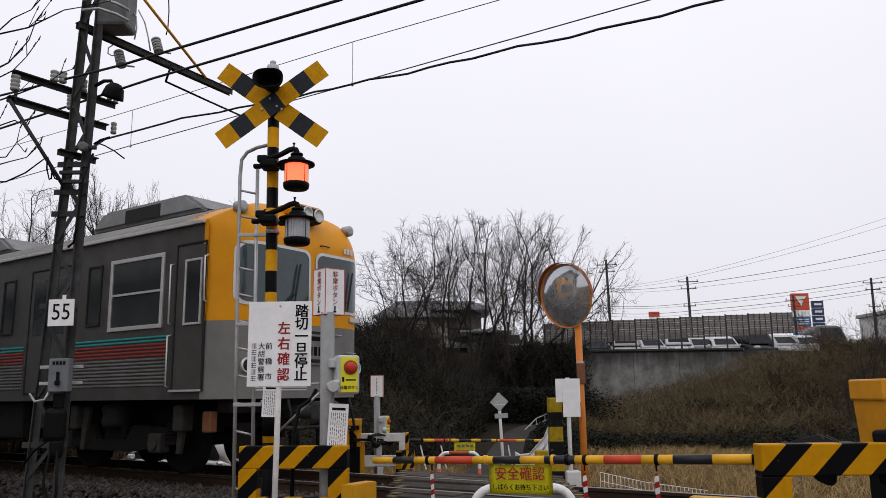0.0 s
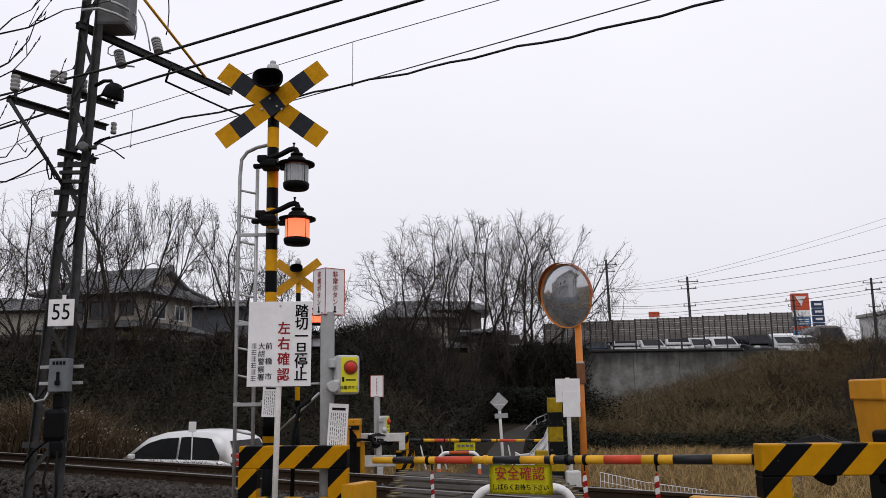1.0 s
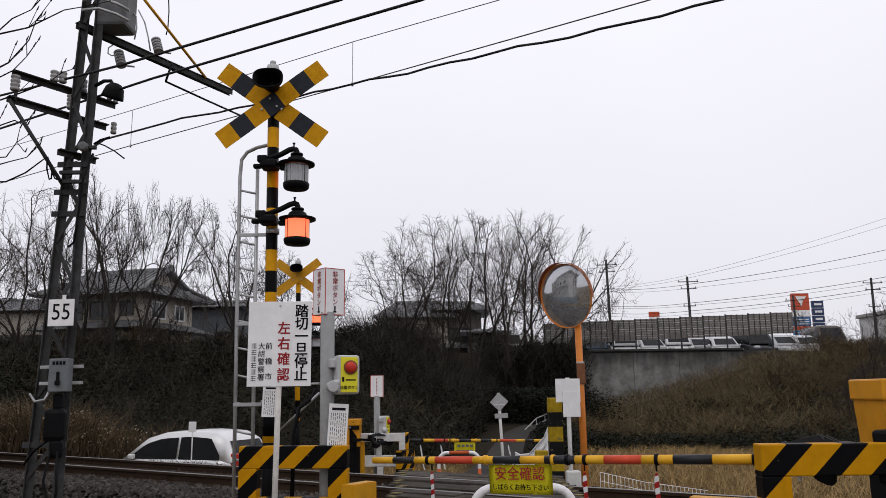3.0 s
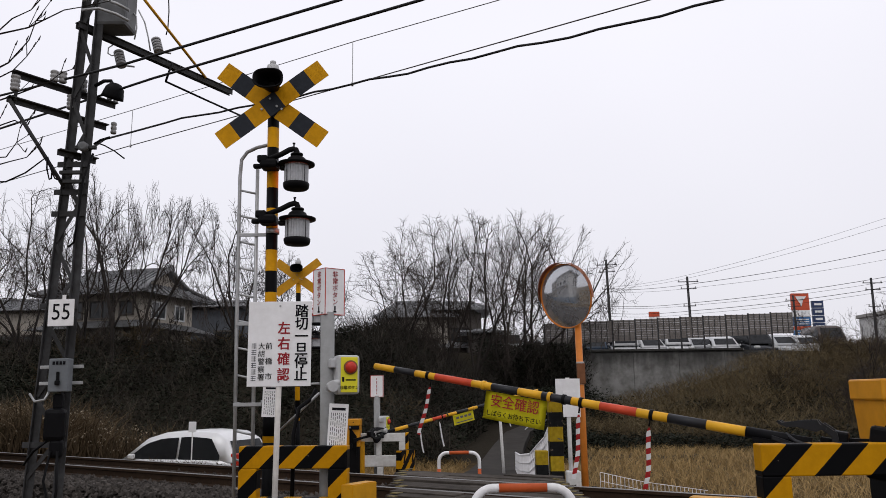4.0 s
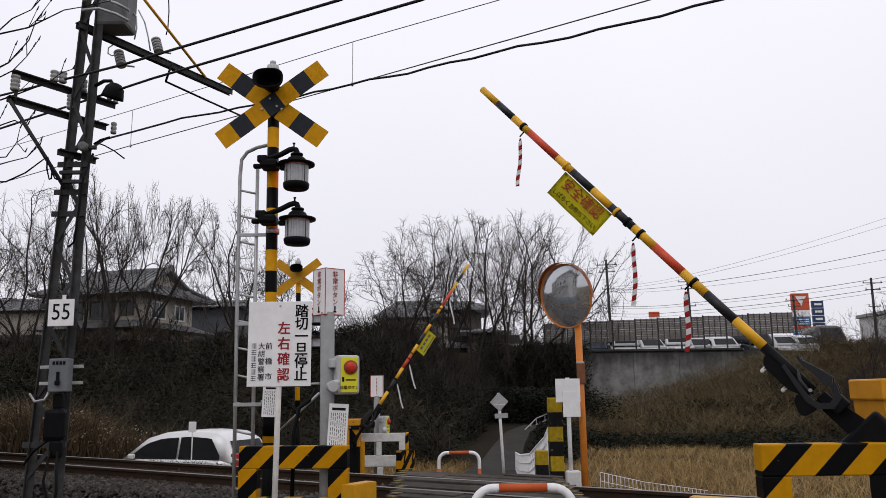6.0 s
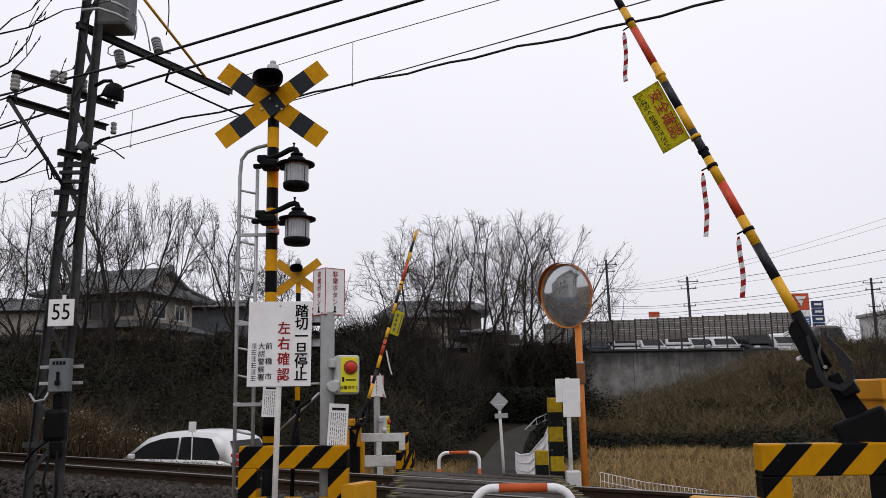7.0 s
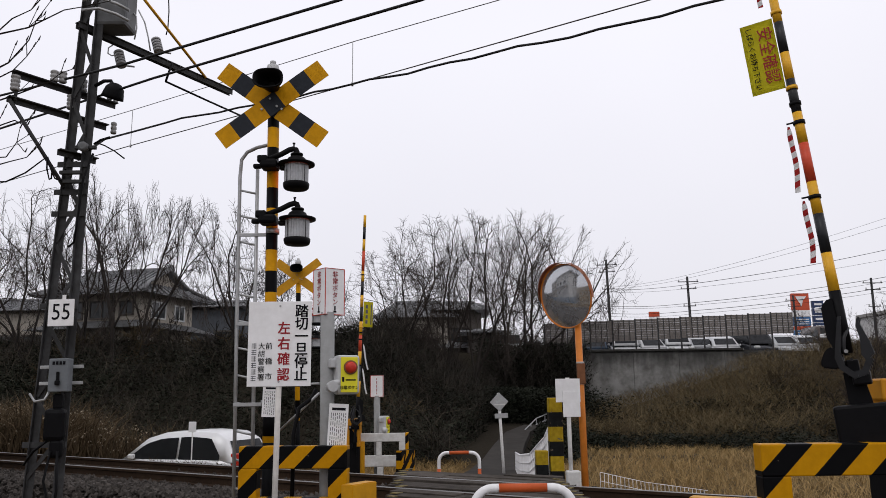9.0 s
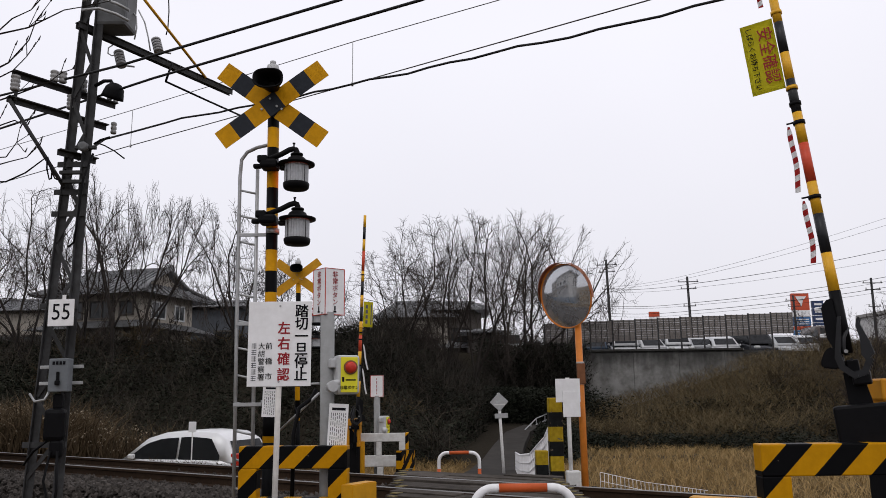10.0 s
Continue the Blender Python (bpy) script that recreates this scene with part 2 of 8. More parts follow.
def tube(bm, pts, r, seg=10, r_end=None):
    """A pipe along a polyline with mitred joints."""
    pts = [Vector(p) for p in pts]
    rings = []
    up = None
    for i, p in enumerate(pts):
        t = ((pts[min(i + 1, len(pts) - 1)] - p).normalized() + (p - pts[max(i - 1, 0)]).normalized()).normalized()
        if up is None:
            up = t.orthogonal().normalized()
        up = (up - t * up.dot(t)).normalized()
        side = t.cross(up)
        rr = r if r_end is None else r + (r_end - r) * i / (len(pts) - 1)
        rings.append([bm.verts.new(p + rr * (up * math.cos(2 * math.pi * k / seg) + side * math.sin(2 * math.pi * k / seg))) for k in range(seg)])
    for i in range(len(rings) - 1):
        for k in range(seg):
            f = bm.faces.new((rings[i][k], rings[i + 1][k], rings[i + 1][(k + 1) % seg], rings[i][(k + 1) % seg]))
            f.smooth = seg > 5
    bm.faces.new(rings[0])
    bm.faces.new(rings[-1][::-1])


def lathe(bm, profile, seg=24, m=None):
    """Turn a profile of (radius, z) round the z axis."""
    rings = []
    for r, z in profile:
        ring = []
        for k in range(seg):
            v = Vector((r * math.cos(2 * math.pi * k / seg), r * math.sin(2 * math.pi * k / seg), z))
            ring.append(bm.verts.new(m @ v if m is not None else v))
        rings.append(ring)
    for i in range(len(rings) - 1):
        for k in range(seg):
            f = bm.faces.new((rings[i][k], rings[i][(k + 1) % seg], rings[i + 1][(k + 1) % seg], rings[i + 1][k]))
            f.smooth = True
    bm.faces.new(rings[0][::-1])
    bm.faces.new(rings[-1])


def prism(bm, poly, depth, m=None):
    """Extrude a polygon of (x, z) points from y = -depth / 2 to depth / 2."""
    m = Matrix.Identity(4) if m is None else m
    a = [bm.verts.new(m @ Vector((x, -depth / 2, z))) for x, z in poly]
    b = [bm.verts.new(m @ Vector((x, depth / 2, z))) for x, z in poly]
    bm.faces.new(a)
    bm.faces.new(b[::-1])
    for i in range(len(poly)):
        j = (i + 1) % len(poly)
        bm.faces.new((a[j], a[i], b[i], b[j]))


def finish(name, bm, material):
    bmesh.ops.recalc_face_normals(bm, faces=bm.faces)
    me = bpy.data.meshes.new(name)
    bm.to_mesh(me)
    bm.free()
    me.materials.append(material)
    return me


def part(name, bm, material, parent, label="", m=None):
    ob = new(name, finish(name, bm, material))
    ob.parent = parent
    if m is not None:
        ob.matrix_basis = m
    return tagged(ob, label)


def thing(name, m, label, category, group="", kind=""):
    ob = new(name)
    ob.empty_display_size = 0.2
    ob.matrix_basis = m
    return tagged(ob, label, category, group, kind)


def solo(name, bm, material, label, category, m=None, group="", kind=""):
    ob = new(name, finish(name, bm, material))
    if m is not None:
        ob.matrix_basis = m
    return tagged(ob, label, category, group, kind)


def lettering(name, text, size, material, parent, m, label="", spacing=1.0, line=1.0, thick=0.0012, bold=0.0):
    """Flat raised letters in Blender's own font, centred, in the plane x-z facing -y."""
    cu = bpy.data.curves.new(name, "FONT")
    cu.body, cu.size, cu.align_x, cu.align_y = text, size, "CENTER", "CENTER"
    cu.extrude, cu.space_character, cu.space_line = thick, spacing, line
    cu.resolution_u = 3
    cu.offset = bold * size
    tmp = bpy.data.objects.new(name, cu)
    scene.collection.objects.link(tmp)
    me = bpy.data.meshes.new_from_object(tmp.evaluated_get(bpy.context.evaluated_depsgraph_get()))
    bpy.data.objects.remove(tmp)
    me.materials.clear()
    me.materials.append(material)
    ob = new(name, me)
    ob.parent = parent
    ob.matrix_basis = m @ pose(0, 0, 0, 90, 0, 0)
    return tagged(ob, label)


# ---- the ground ----
TRACK = pose(4.43, 6.47, 0, 0, 0, -34.37)      # x along the track, y away from the viewer
TRACK_INV = TRACK.inverted()


def smooth(a, b, v):
    t = min(1.0, max(0.0, (v - a) / (b - a)))
    return t * t * (3 - 2 * t)


def lane_x(y):
    """Centre line of the lane beyond the track."""
    return 0.75 + max(0.0, y - 17) * 0.165


def crest(x):
    """Height of the right-hand slope at its top."""
    return 0.05 + 2.75 * smooth(7.0, 19.5, x)


def height(x, y):
    q = TRACK_INV @ Vector((x, y, 0))
    if q.y < 0:
        z = -0.38 - 0.25 * smooth(-2.2, -6, q.y)
    else:
        z = -0.38 - 0.55 * smooth(2.0, 6.0, q.y)
        z -= 0.36 * smooth(4, 9, q.y) * smooth(-2.5, -5.0, x)
    lx = lane_x(y)
    left = 1 - smooth(lx - 6.0, lx - 1.3, x)
    z += left * 3.5 * smooth(22.5, 33, y)
    z += (1 - left) * ((0.9 * smooth(20, 34, y) - 0.16 * smooth(19, 23, y)) * (1 - smooth(lx + 1, lx + 3, x)))
    right = smooth(lx + 1.0, lx + 3.0, x)
    z += right * smooth(27, 41.5, y) * (crest(x) + 0.93)
    if y > 42:
        z = max(z, 2.55 * smooth(42, 42.3, y)) if x > 3 else max(z, 3.2)
    z += 0.12 * noise.noise(Vector((x * 0.35, y * 0.35, 0))) * smooth(14, 20, y)
    return z


def build_ground():
    xs = [-900, -300, -120, -70, -45] + [x * 0.75 for x in range(-50, 61)] + [60, 90, 140, 300, 900]
    ys = [-600, -150, -40, -15] + [y * 0.6 for y in range(-10, 76)] + [50, 60, 80, 120, 250, 900]
    bm = bmesh.new()
    grid = [[bm.verts.new((x, y, height(x, y))) for x in xs] for y in ys]
    for j in range(len(ys) - 1):
        for i in range(len(xs) - 1):
            f = bm.faces.new((grid[j][i], grid[j][i + 1], grid[j + 1][i + 1], grid[j + 1][i]))
            f.smooth = True
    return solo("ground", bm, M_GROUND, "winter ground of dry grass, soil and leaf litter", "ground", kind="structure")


build_ground()


def strip(name, pts, width, lift, material, label, category):
    """A road laid on the ground along a line of (x, y, z or None)."""
    bm = bmesh.new()
    rows = []
    for i, (x, y, z) in enumerate(pts):
        a, b = pts[max(i - 1, 0)], pts[min(i + 1, len(pts) - 1)]
        t = Vector((b[0] - a[0], b[1] - a[1], 0)).normalized()
        s = Vector((t.y, -t.x, 0))
        w = width[i] if isinstance(width, (list, tuple)) else width
        rows.append([bm.verts.new(Vector((x, y, 0)) + s * w * k / 2 + Vector((0, 0, (height(x, y) if z is None else z) + lift))) for k in (-1, -0.33, 0.33, 1)])
    low = [[bm.verts.new(v.co - Vector((0, 0, 0.2))) for v in r] for r in rows]
    for i in range(len(rows) - 1):
        for k in range(3):
            bm.faces.new((rows[i][k], rows[i][k + 1], rows[i + 1][k + 1], rows[i + 1][k]))
            bm.faces.new((low[i][k], low[i + 1][k], low[i + 1][k + 1], low[i][k + 1]))
        for k in (0, 3):
            bm.faces.new((rows[i][k], rows[i + 1][k], low[i + 1][k], low[i][k]))
    for i in (0, len(rows) - 1):
        for k in range(3):
            bm.faces.new((rows[i][k], rows[i][k + 1], low[i][k + 1], low[i][k]))
    return solo(name, bm, material, label, category, kind="structure")


strip("road_near", [(0.6, -12, -0.42), (0.6, 0, -0.42), (0.55, 3.5, -0.36), (0.5, 5.6, -0.16), (0.45, 6.5, -0.03)], 3.6, 0.0, M_ASPHALT,
      "old grey asphalt approach to the crossing", "road")
strip("road_far", [(0.45, 11.3, -0.2), (0.5, 12.4, -0.36), (0.6, 14, -0.66), (0.75, 17, -0.86), (1.2, 20, -0.86), (1.5, 22, -0.8), (2.0, 25.5, -0.6), (2.55, 28.5, -0.36), (3.3, 30.5, -0.2)],
      [2.3, 2.4, 2.2, 1.6, 1.2, 1.05, 0.95, 0.85, 0.7], 0.07, M_LANE, "narrow asphalt lane running down to the bank", "road")


# ---- the track ----
def build_track():
    bm = bmesh.new()
    prof = [(-2.3, -0.62), (-1.55, -0.2), (-0.9, -0.17), (0.9, -0.17), (1.55, -0.2), (2.3, -0.62)]
    x0, x1 = -90, 60
    for k in range(len(prof) - 1):
        (a, za), (b, zb) = prof[k], prof[k + 1]
        bm.faces.new([bm.verts.new(v) for v in ((x0, a, za), (x1, a, za), (x1, b, zb), (x0, b, zb))])
    bed = solo("ballast_bed", bm, M_BED_DARK, "grey-brown crushed stone bed under the rails", "track bed", TRACK, kind="structure")
    rnd = random.Random(5)
    bm = bmesh.new()
    base = [Vector(v) for v in ((1, 0, 0), (-1, 0, 0), (0, 1, 0), (0, -1, 0), (0, 0, 1), (0, 0, -1))]
    tri = ((0, 2, 4), (2, 1, 4), (1, 3, 4), (3, 0, 4), (2, 0, 5), (1, 2, 5), (3, 1, 5), (0, 3, 5))
    for _ in range(30000):
        x = -15 + 19 * rnd.random() ** 0.8
        y = rnd.uniform(-2.35, 1.6)
        if -6.2 < x + 0.685 * y < -3.5 and -1.7 < y < 1.5:
            continue
        z = -0.18 if abs(y) < 1.5 else -0.2 - (abs(y) - 1.55) * 0.56
        r = rnd.uniform(0.022, 0.052)
        e = Euler((rnd.random() * 6, rnd.random() * 6, rnd.random() * 6)).to_matrix()
        vs = [bm.verts.new(Vector((x, y, z + r * rnd.uniform(0.2, 0.9))) + e @ (v * r * rnd.uniform(0.7, 1.3))) for v in base]
        for t in tri:
            bm.faces.new([vs[i] for i in t])
    solo("ballast_stones", bm, M_BALLAST, "loose crushed stones of the track bed", "ballast", TRACK, kind="stuff")
    # rails: foot, web and head, polished running surface
    for name, y in (("rail", -0.5335), ("rail", 0.5335)):
        t = thing(name, TRACK @ pose(0, y, 0), "rusty steel rail with a polished head", "rail", "running rails", "structure")
        bm = bmesh.new()
        prism(bm, [(-0.06, -0.15), (0.06, -0.15), (0.06, -0.135), (0.012, -0.12), (0.012, -0.045), (0.032, -0.035), (0.032, -0.004), (-0.032, -0.004),
                   (-0.032, -0.035), (-0.012, -0.045), (-0.012, -0.12), (-0.06, -0.135)], 150, pose(-15, 0, 0, 0, 0, 90))
        part("rail_body", bm, M_RAIL, t)
        bm = bmesh.new()
        prism(bm, [(-0.026, -0.004), (0.026, -0.004), (0.022, 0.0), (-0.022, 0.0)], 150, pose(-15, 0, 0, 0, 0, 90))
        part("rail_head", bm, M_RAILTOP, t, "polished running surface")
    bm = bmesh.new()
    box(bm, (0, 0, -0.2), (0.22, 2.1, 0.12), None, 0.015)
    me = finish("sleeper", bm, M_SLEEPER)
    for k in range(46):
        x = -26 + k * 0.66
        ob = new("sleeper", me)
        ob.matrix_basis = pose(x, rnd.uniform(-0.02, 0.02), 0)
        ob.parent = bed


build_track()


def build_deck():
    """Timber decking over the track: planks along the rails, at the road."""
    deck = thing("crossing_deck", TRACK, "grey weathered timber planks laid between the rails", "crossing deck", kind="structure")
    rnd = random.Random(8)
    ys = [-1.62, -1.38, -1.14, -0.90, -0.68, -0.36, -0.12, 0.12, 0.36, 0.68, 0.9, 1.14, 1.38]
    for y in ys:
        w = 0.21 if abs(y) not in (0.36,) else 0.19
        x0 = -6.1 - 0.685 * y + rnd.uniform(-0.06, 0.06)
        x1 = -3.61 - 0.685 * y + rnd.uniform(-0.06, 0.06)
        cut = rnd.uniform(-0.6, 0.6)
        mid = (x0 + x1) / 2 + cut
        for a, b in ((x0, mid - 0.006), (mid + 0.006, x1)):
            bm = bmesh.new()
            box(bm, ((a + b) / 2, y, -0.064 + rnd.uniform(-0.024, 0.01)), (b - a, w, 0.11), None, 0.008)
            part("plank", bm, M_PLANK, deck)
        for a in (x0 + 0.07, x1 - 0.07):
            bm = bmesh.new()
            box(bm, (a, y, -0.004), (rnd.uniform(0.05, 0.1), w * rnd.uniform(0.3, 0.7), 0.006), None, 0.002)
            part("yellow_end_mark", bm, M_ENDMARK, deck, "worn yellow paint mark")


build_deck()


# ---- warning signal with cross boards, horn, two all-round lamps and a ladder ----
M_POLE = striped("signal pole bands", (YEL, BLK), (0, 0, 1), 0.415, 0.651)
M_CROSS = striped("cross board paint", (YEL, (0.03, 0.034, 0.042)), (1, 0, 0), 0.365, 0.745)
M_FARPOLE = striped("far signal pole bands", (YEL, BLK), (0, 0, 1), 0.62, 0.3)
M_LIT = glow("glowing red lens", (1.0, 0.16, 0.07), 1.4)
M_UNLIT = plain("grey ribbed lens", (0.36, 0.37, 0.39), 0.2, 0.0, 30, 0.3, 0.0, spec=0.6)
M_BOXGREY = plain("blue-grey box paint", (0.15, 0.165, 0.18), 0.5, 0, 10, 0.35, 0.05)
M_CREAM = plain("grey plastic shell", (0.5, 0.51, 0.52), 0.5, 0, 10, 0.3, 0.05)
M_INKGREY = plain("faded print", (0.12, 0.12, 0.13), 0.6, 0, 10, 0.2, 0)
DRUMS = []


def lamp(parent, m, side):
    """All-round lamp hung from a bracket: hood, clear glass, rims and an invented turning drum, half lit, for the
    flashing.
    """
    head = new("lamp")
    head.parent, head.matrix_basis = parent, m
    tagged(head, "black hooded all-round flashing lamp")
    bm = bmesh.new()
    lathe(bm, [(0.02, 0.085), (0.05, 0.075), (0.085, 0.05), (0.095, 0.022), (0.178, 0.0), (0.178, -0.016), (0.115, -0.018)], 28)
    part("hood", bm, M_IRON, head)
    bm = bmesh.new()
    lathe(bm, [(0.12, -0.198), (0.128, -0.205), (0.128, -0.222), (0.122, -0.25), (0.11, -0.262), (0.03, -0.265)], 28)
    part("bottom_rim", bm, M_IRON, head)
    for k in range(4):
        bm = bmesh.new()
        a = k * math.pi / 2 + 0.9
        rod(bm, (0.122 * math.cos(a), 0.122 * math.sin(a), -0.02), (0.122 * math.cos(a), 0.122 * math.sin(a), -0.21), 0.003, seg=6)
        part("guard_rod", bm, M_IRON, head)
    # drum made up for the flashing: one half glows, the other is unlit grey lens
    drum = part("half_lit_lens", bmesh.new(), M_UNLIT, head)
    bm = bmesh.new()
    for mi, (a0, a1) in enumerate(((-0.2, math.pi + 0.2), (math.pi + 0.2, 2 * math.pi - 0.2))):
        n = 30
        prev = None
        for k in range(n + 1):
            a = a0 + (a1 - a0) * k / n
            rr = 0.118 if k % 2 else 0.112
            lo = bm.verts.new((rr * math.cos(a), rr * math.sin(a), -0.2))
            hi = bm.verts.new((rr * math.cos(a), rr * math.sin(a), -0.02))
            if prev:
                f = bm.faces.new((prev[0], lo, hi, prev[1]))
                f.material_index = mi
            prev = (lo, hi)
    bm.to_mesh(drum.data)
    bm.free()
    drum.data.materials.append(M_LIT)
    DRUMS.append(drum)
    # bracket from the pole
    bm = bmesh.new()
    tube(bm, [(side - 0.02, -0.05, 0.03), (side * 0.6, -0.03, 0.085), (-0.075, -0.005, 0.138), (-0.035, 0, 0.15), (-0.008, 0, 0.14), (0.0, 0, 0.115), (0.0, 0, 0.06)], 0.026, 10, 0.03)
    rod(bm, (0.0, 0, 0.082), (0.0, 0, 0.1), 0.062, seg=10)
    rod(bm, (-0.03, 0, 0.165), (-0.03, 0, 0.2), 0.008)
    rod(bm, (-0.03, 0, 0.2), (-0.03, 0, 0.212), 0.014)
    part("bracket", bm, M_IRON, head)
    bm = bmesh.new()
    box(bm, (side - 0.01, -0.01, -0.015), (0.17, 0.19, 0.09), None, 0.025)
    box(bm, (side - 0.07, -0.07, 0.03), (0.1, 0.07, 0.07), None, 0.015)
    rod(bm, (side + 0.04, -0.1, -0.02), (side + 0.04, -0.06, -0.02), 0.03, seg=8)
    box(bm, (side - 0.13, -0.02, -0.03), (0.08, 0.06, 0.045), None, 0.015)
    box(bm, (side + 0.13, -0.02, -0.05), (0.08, 0.05, 0.05), None, 0.015)
    part("clamp", bm, M_IRON, head)
    return head


def crossing_signal(m, pole_mat, scale, label, lamps, ladder, board_mat):
    t = thing("crossing_signal", m, label, "crossing signal", "crossing signals")
    bm = bmesh.new()
    rod(bm, (0.05, 0, -0.45), (-0.005, 0, 4.05), 0.057, seg=20)
    part("pole", bm, pole_mat, t)
    bm = bmesh.new()
    lathe(bm, [(0.17, -0.45), (0.17, -0.42), (0.09, -0.4), (0.075, -0.25), (0.06, -0.24)], 20, pose(0.05, 0, 0))
    part("pole_foot", bm, M_IRON, t)
    bm = bmesh.new()
    rod(bm, (0.05, 0, -0.4), (0.04, 0, 0.6), 0.061, seg=20)
    rod(bm, (0.04, 0, 0.66), (0.037, 0, 0.9), 0.061, seg=20)
    part("black_sleeve", bm, M_BLK, t)
    for name, ang, dy in (("cross_board", 36.0, -0.085), ("cross_board", -37.0, -0.092)):
        bm = bmesh.new()
        box(bm, (0, 0, 0), (1.26, 0.006, 0.2), None, 0.002)
        part(name, bm, board_mat, t, "yellow warning board", pose(0, dy + (0.012 if ang > 0 else 0), 3.896, 0, ang, 0))
    for x, z in ((-0.1, 3.84), (0.1, 3.84), (-0.02, 3.95), (0.05, 3.87)):
        bm = bmesh.new()
        rod(bm, (x, -0.1, z), (x, -0.11, z), 0.012, seg=8)
        part("bolt", bm, M_GALV, t)
    # alarm horn: flattened bell on a short neck
    bm = bmesh.new()
    rings = []
    for dy, w, hh in ((0.16, 0.05, 0.05), (0.08, 0.07, 0.06), (-0.02, 0.1, 0.075), (-0.12, 0.145, 0.096), (-0.15, 0.15, 0.1), (-0.15, 0.138, 0.088), (-0.06, 0.1, 0.06), (0.04, 0.03, 0.03)):
        ring = []
        for i in range(32):
            c, sn = math.cos(i * math.pi / 16), math.sin(i * math.pi / 16)
            ring.append(bm.verts.new((w * math.copysign(abs(c) ** 0.75, c), -0.17 + dy, 4.085 + hh * math.copysign(abs(sn) ** 0.75, sn))))
        rings.append(ring)
    for ra, rb in zip(rings, rings[1:]):
        for i in range(32):
            bm.faces.new((ra[i], ra[(i + 1) % 32], rb[(i + 1) % 32], rb[i])).smooth = True
    bm.faces.new(rings[0])
    bm.faces.new(rings[-1][::-1])
    part("horn", bm, M_IRON, t, "black alarm horn")
    bm = bmesh.new()
    lathe(bm, [(0.07, 4.18), (0.07, 4.25), (0.055, 4.3), (0.03, 4.315)], 20, pose(0, -0.1, 0))
    lathe(bm, [(0.03, 4.31), (0.03, 4.345), (0.02, 4.35)], 12, pose(0, -0.1, 0))
    part("horn_cap", bm, M_CREAM, t, "pale grey domed cap")
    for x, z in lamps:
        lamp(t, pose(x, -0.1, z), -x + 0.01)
    if ladder:
        bm = bmesh.new()
        tube(bm, [(-0.29, 0.1, -0.4), (-0.325, 0.1, 1.6), (-0.345, 0.1, 3.2), (-0.335, 0.1, 3.38), (-0.28, 0.1, 3.46), (-0.18, 0.08, 3.5), (-0.05, 0.05, 3.52), (0.0, 0.03, 3.52)], 0.018)
        part("ladder_rail", bm, M_GALV, t, "galvanised ladder rail bent to the pole")
        bm = bmesh.new()
        tube(bm, [(-0.12, 0.1, -0.4), (-0.15, 0.1, 1.6), (-0.17, 0.1, 3.28)], 0.018)
        part("ladder_rail", bm, M_GALV, t)
        for k in range(13):
            z = -0.1 + k * 0.262
            a = -0.297 - 0.0145 * z
            bm = bmesh.new()
            rod(bm, (a, 0.1, z + 0.02), (a + 0.172, 0.1, z - 0.02), 0.011, seg=8)
            part("rung", bm, M_GALV, t)
        for z in (0.95, 1.72, 2.6):
            bm = bmesh.new()
            box(bm, (-0.165, 0.08, z), (0.33, 0.012, 0.035), None, 0.003)
            lathe(bm, [(0.064, z - 0.03), (0.066, z - 0.03), (0.066, z + 0.02), (0.064, z + 0.02)], 20, pose(0.02, 0, 0.02))
            part("ladder_clamp", bm, M_GALV, t)
    return t


near_signal = crossing_signal(pose(-1.69, 7.6, 0), M_POLE, 1.0,
                              "yellow and black crossing signal with cross boards and red lamps", ((0.26, 3.275), (0.28, 2.722)), True, M_CROSS)
far_signal = crossing_signal(pose(-3.42, 18.5, -0.12), M_FARPOLE, 1.0,
                             "yellow crossing signal with cross boards beyond the track", ((0.47, 2.47), (0.47, 3.02)), False, M_YEL)


# ---- stop sign board on a white post ----
def bars(parent, x0, x1, z0, z1, rows, cols, y, material, m=None, seed=1):
    """Unreadable small print as short vertical columns of bars."""
    rnd = random.Random(seed)
    bm = bmesh.new()
    for c in range(cols):
        x = x0 + (x1 - x0) * (c + 0.5) / cols
        z = z1
        while z > z0 + 0.01:
            h = rnd.uniform(0.5, 1.4) * (z1 - z0) / rows
            w = (x1 - x0) / cols * 0.34
            zz = max(z0, z - h)
            box(bm, (x, y, (z + zz) / 2), (w, 0.001, (z - zz) * 0.8), m)
            z = zz - 0.012 * rnd.random()
    return part("small_print", bm, material, parent)


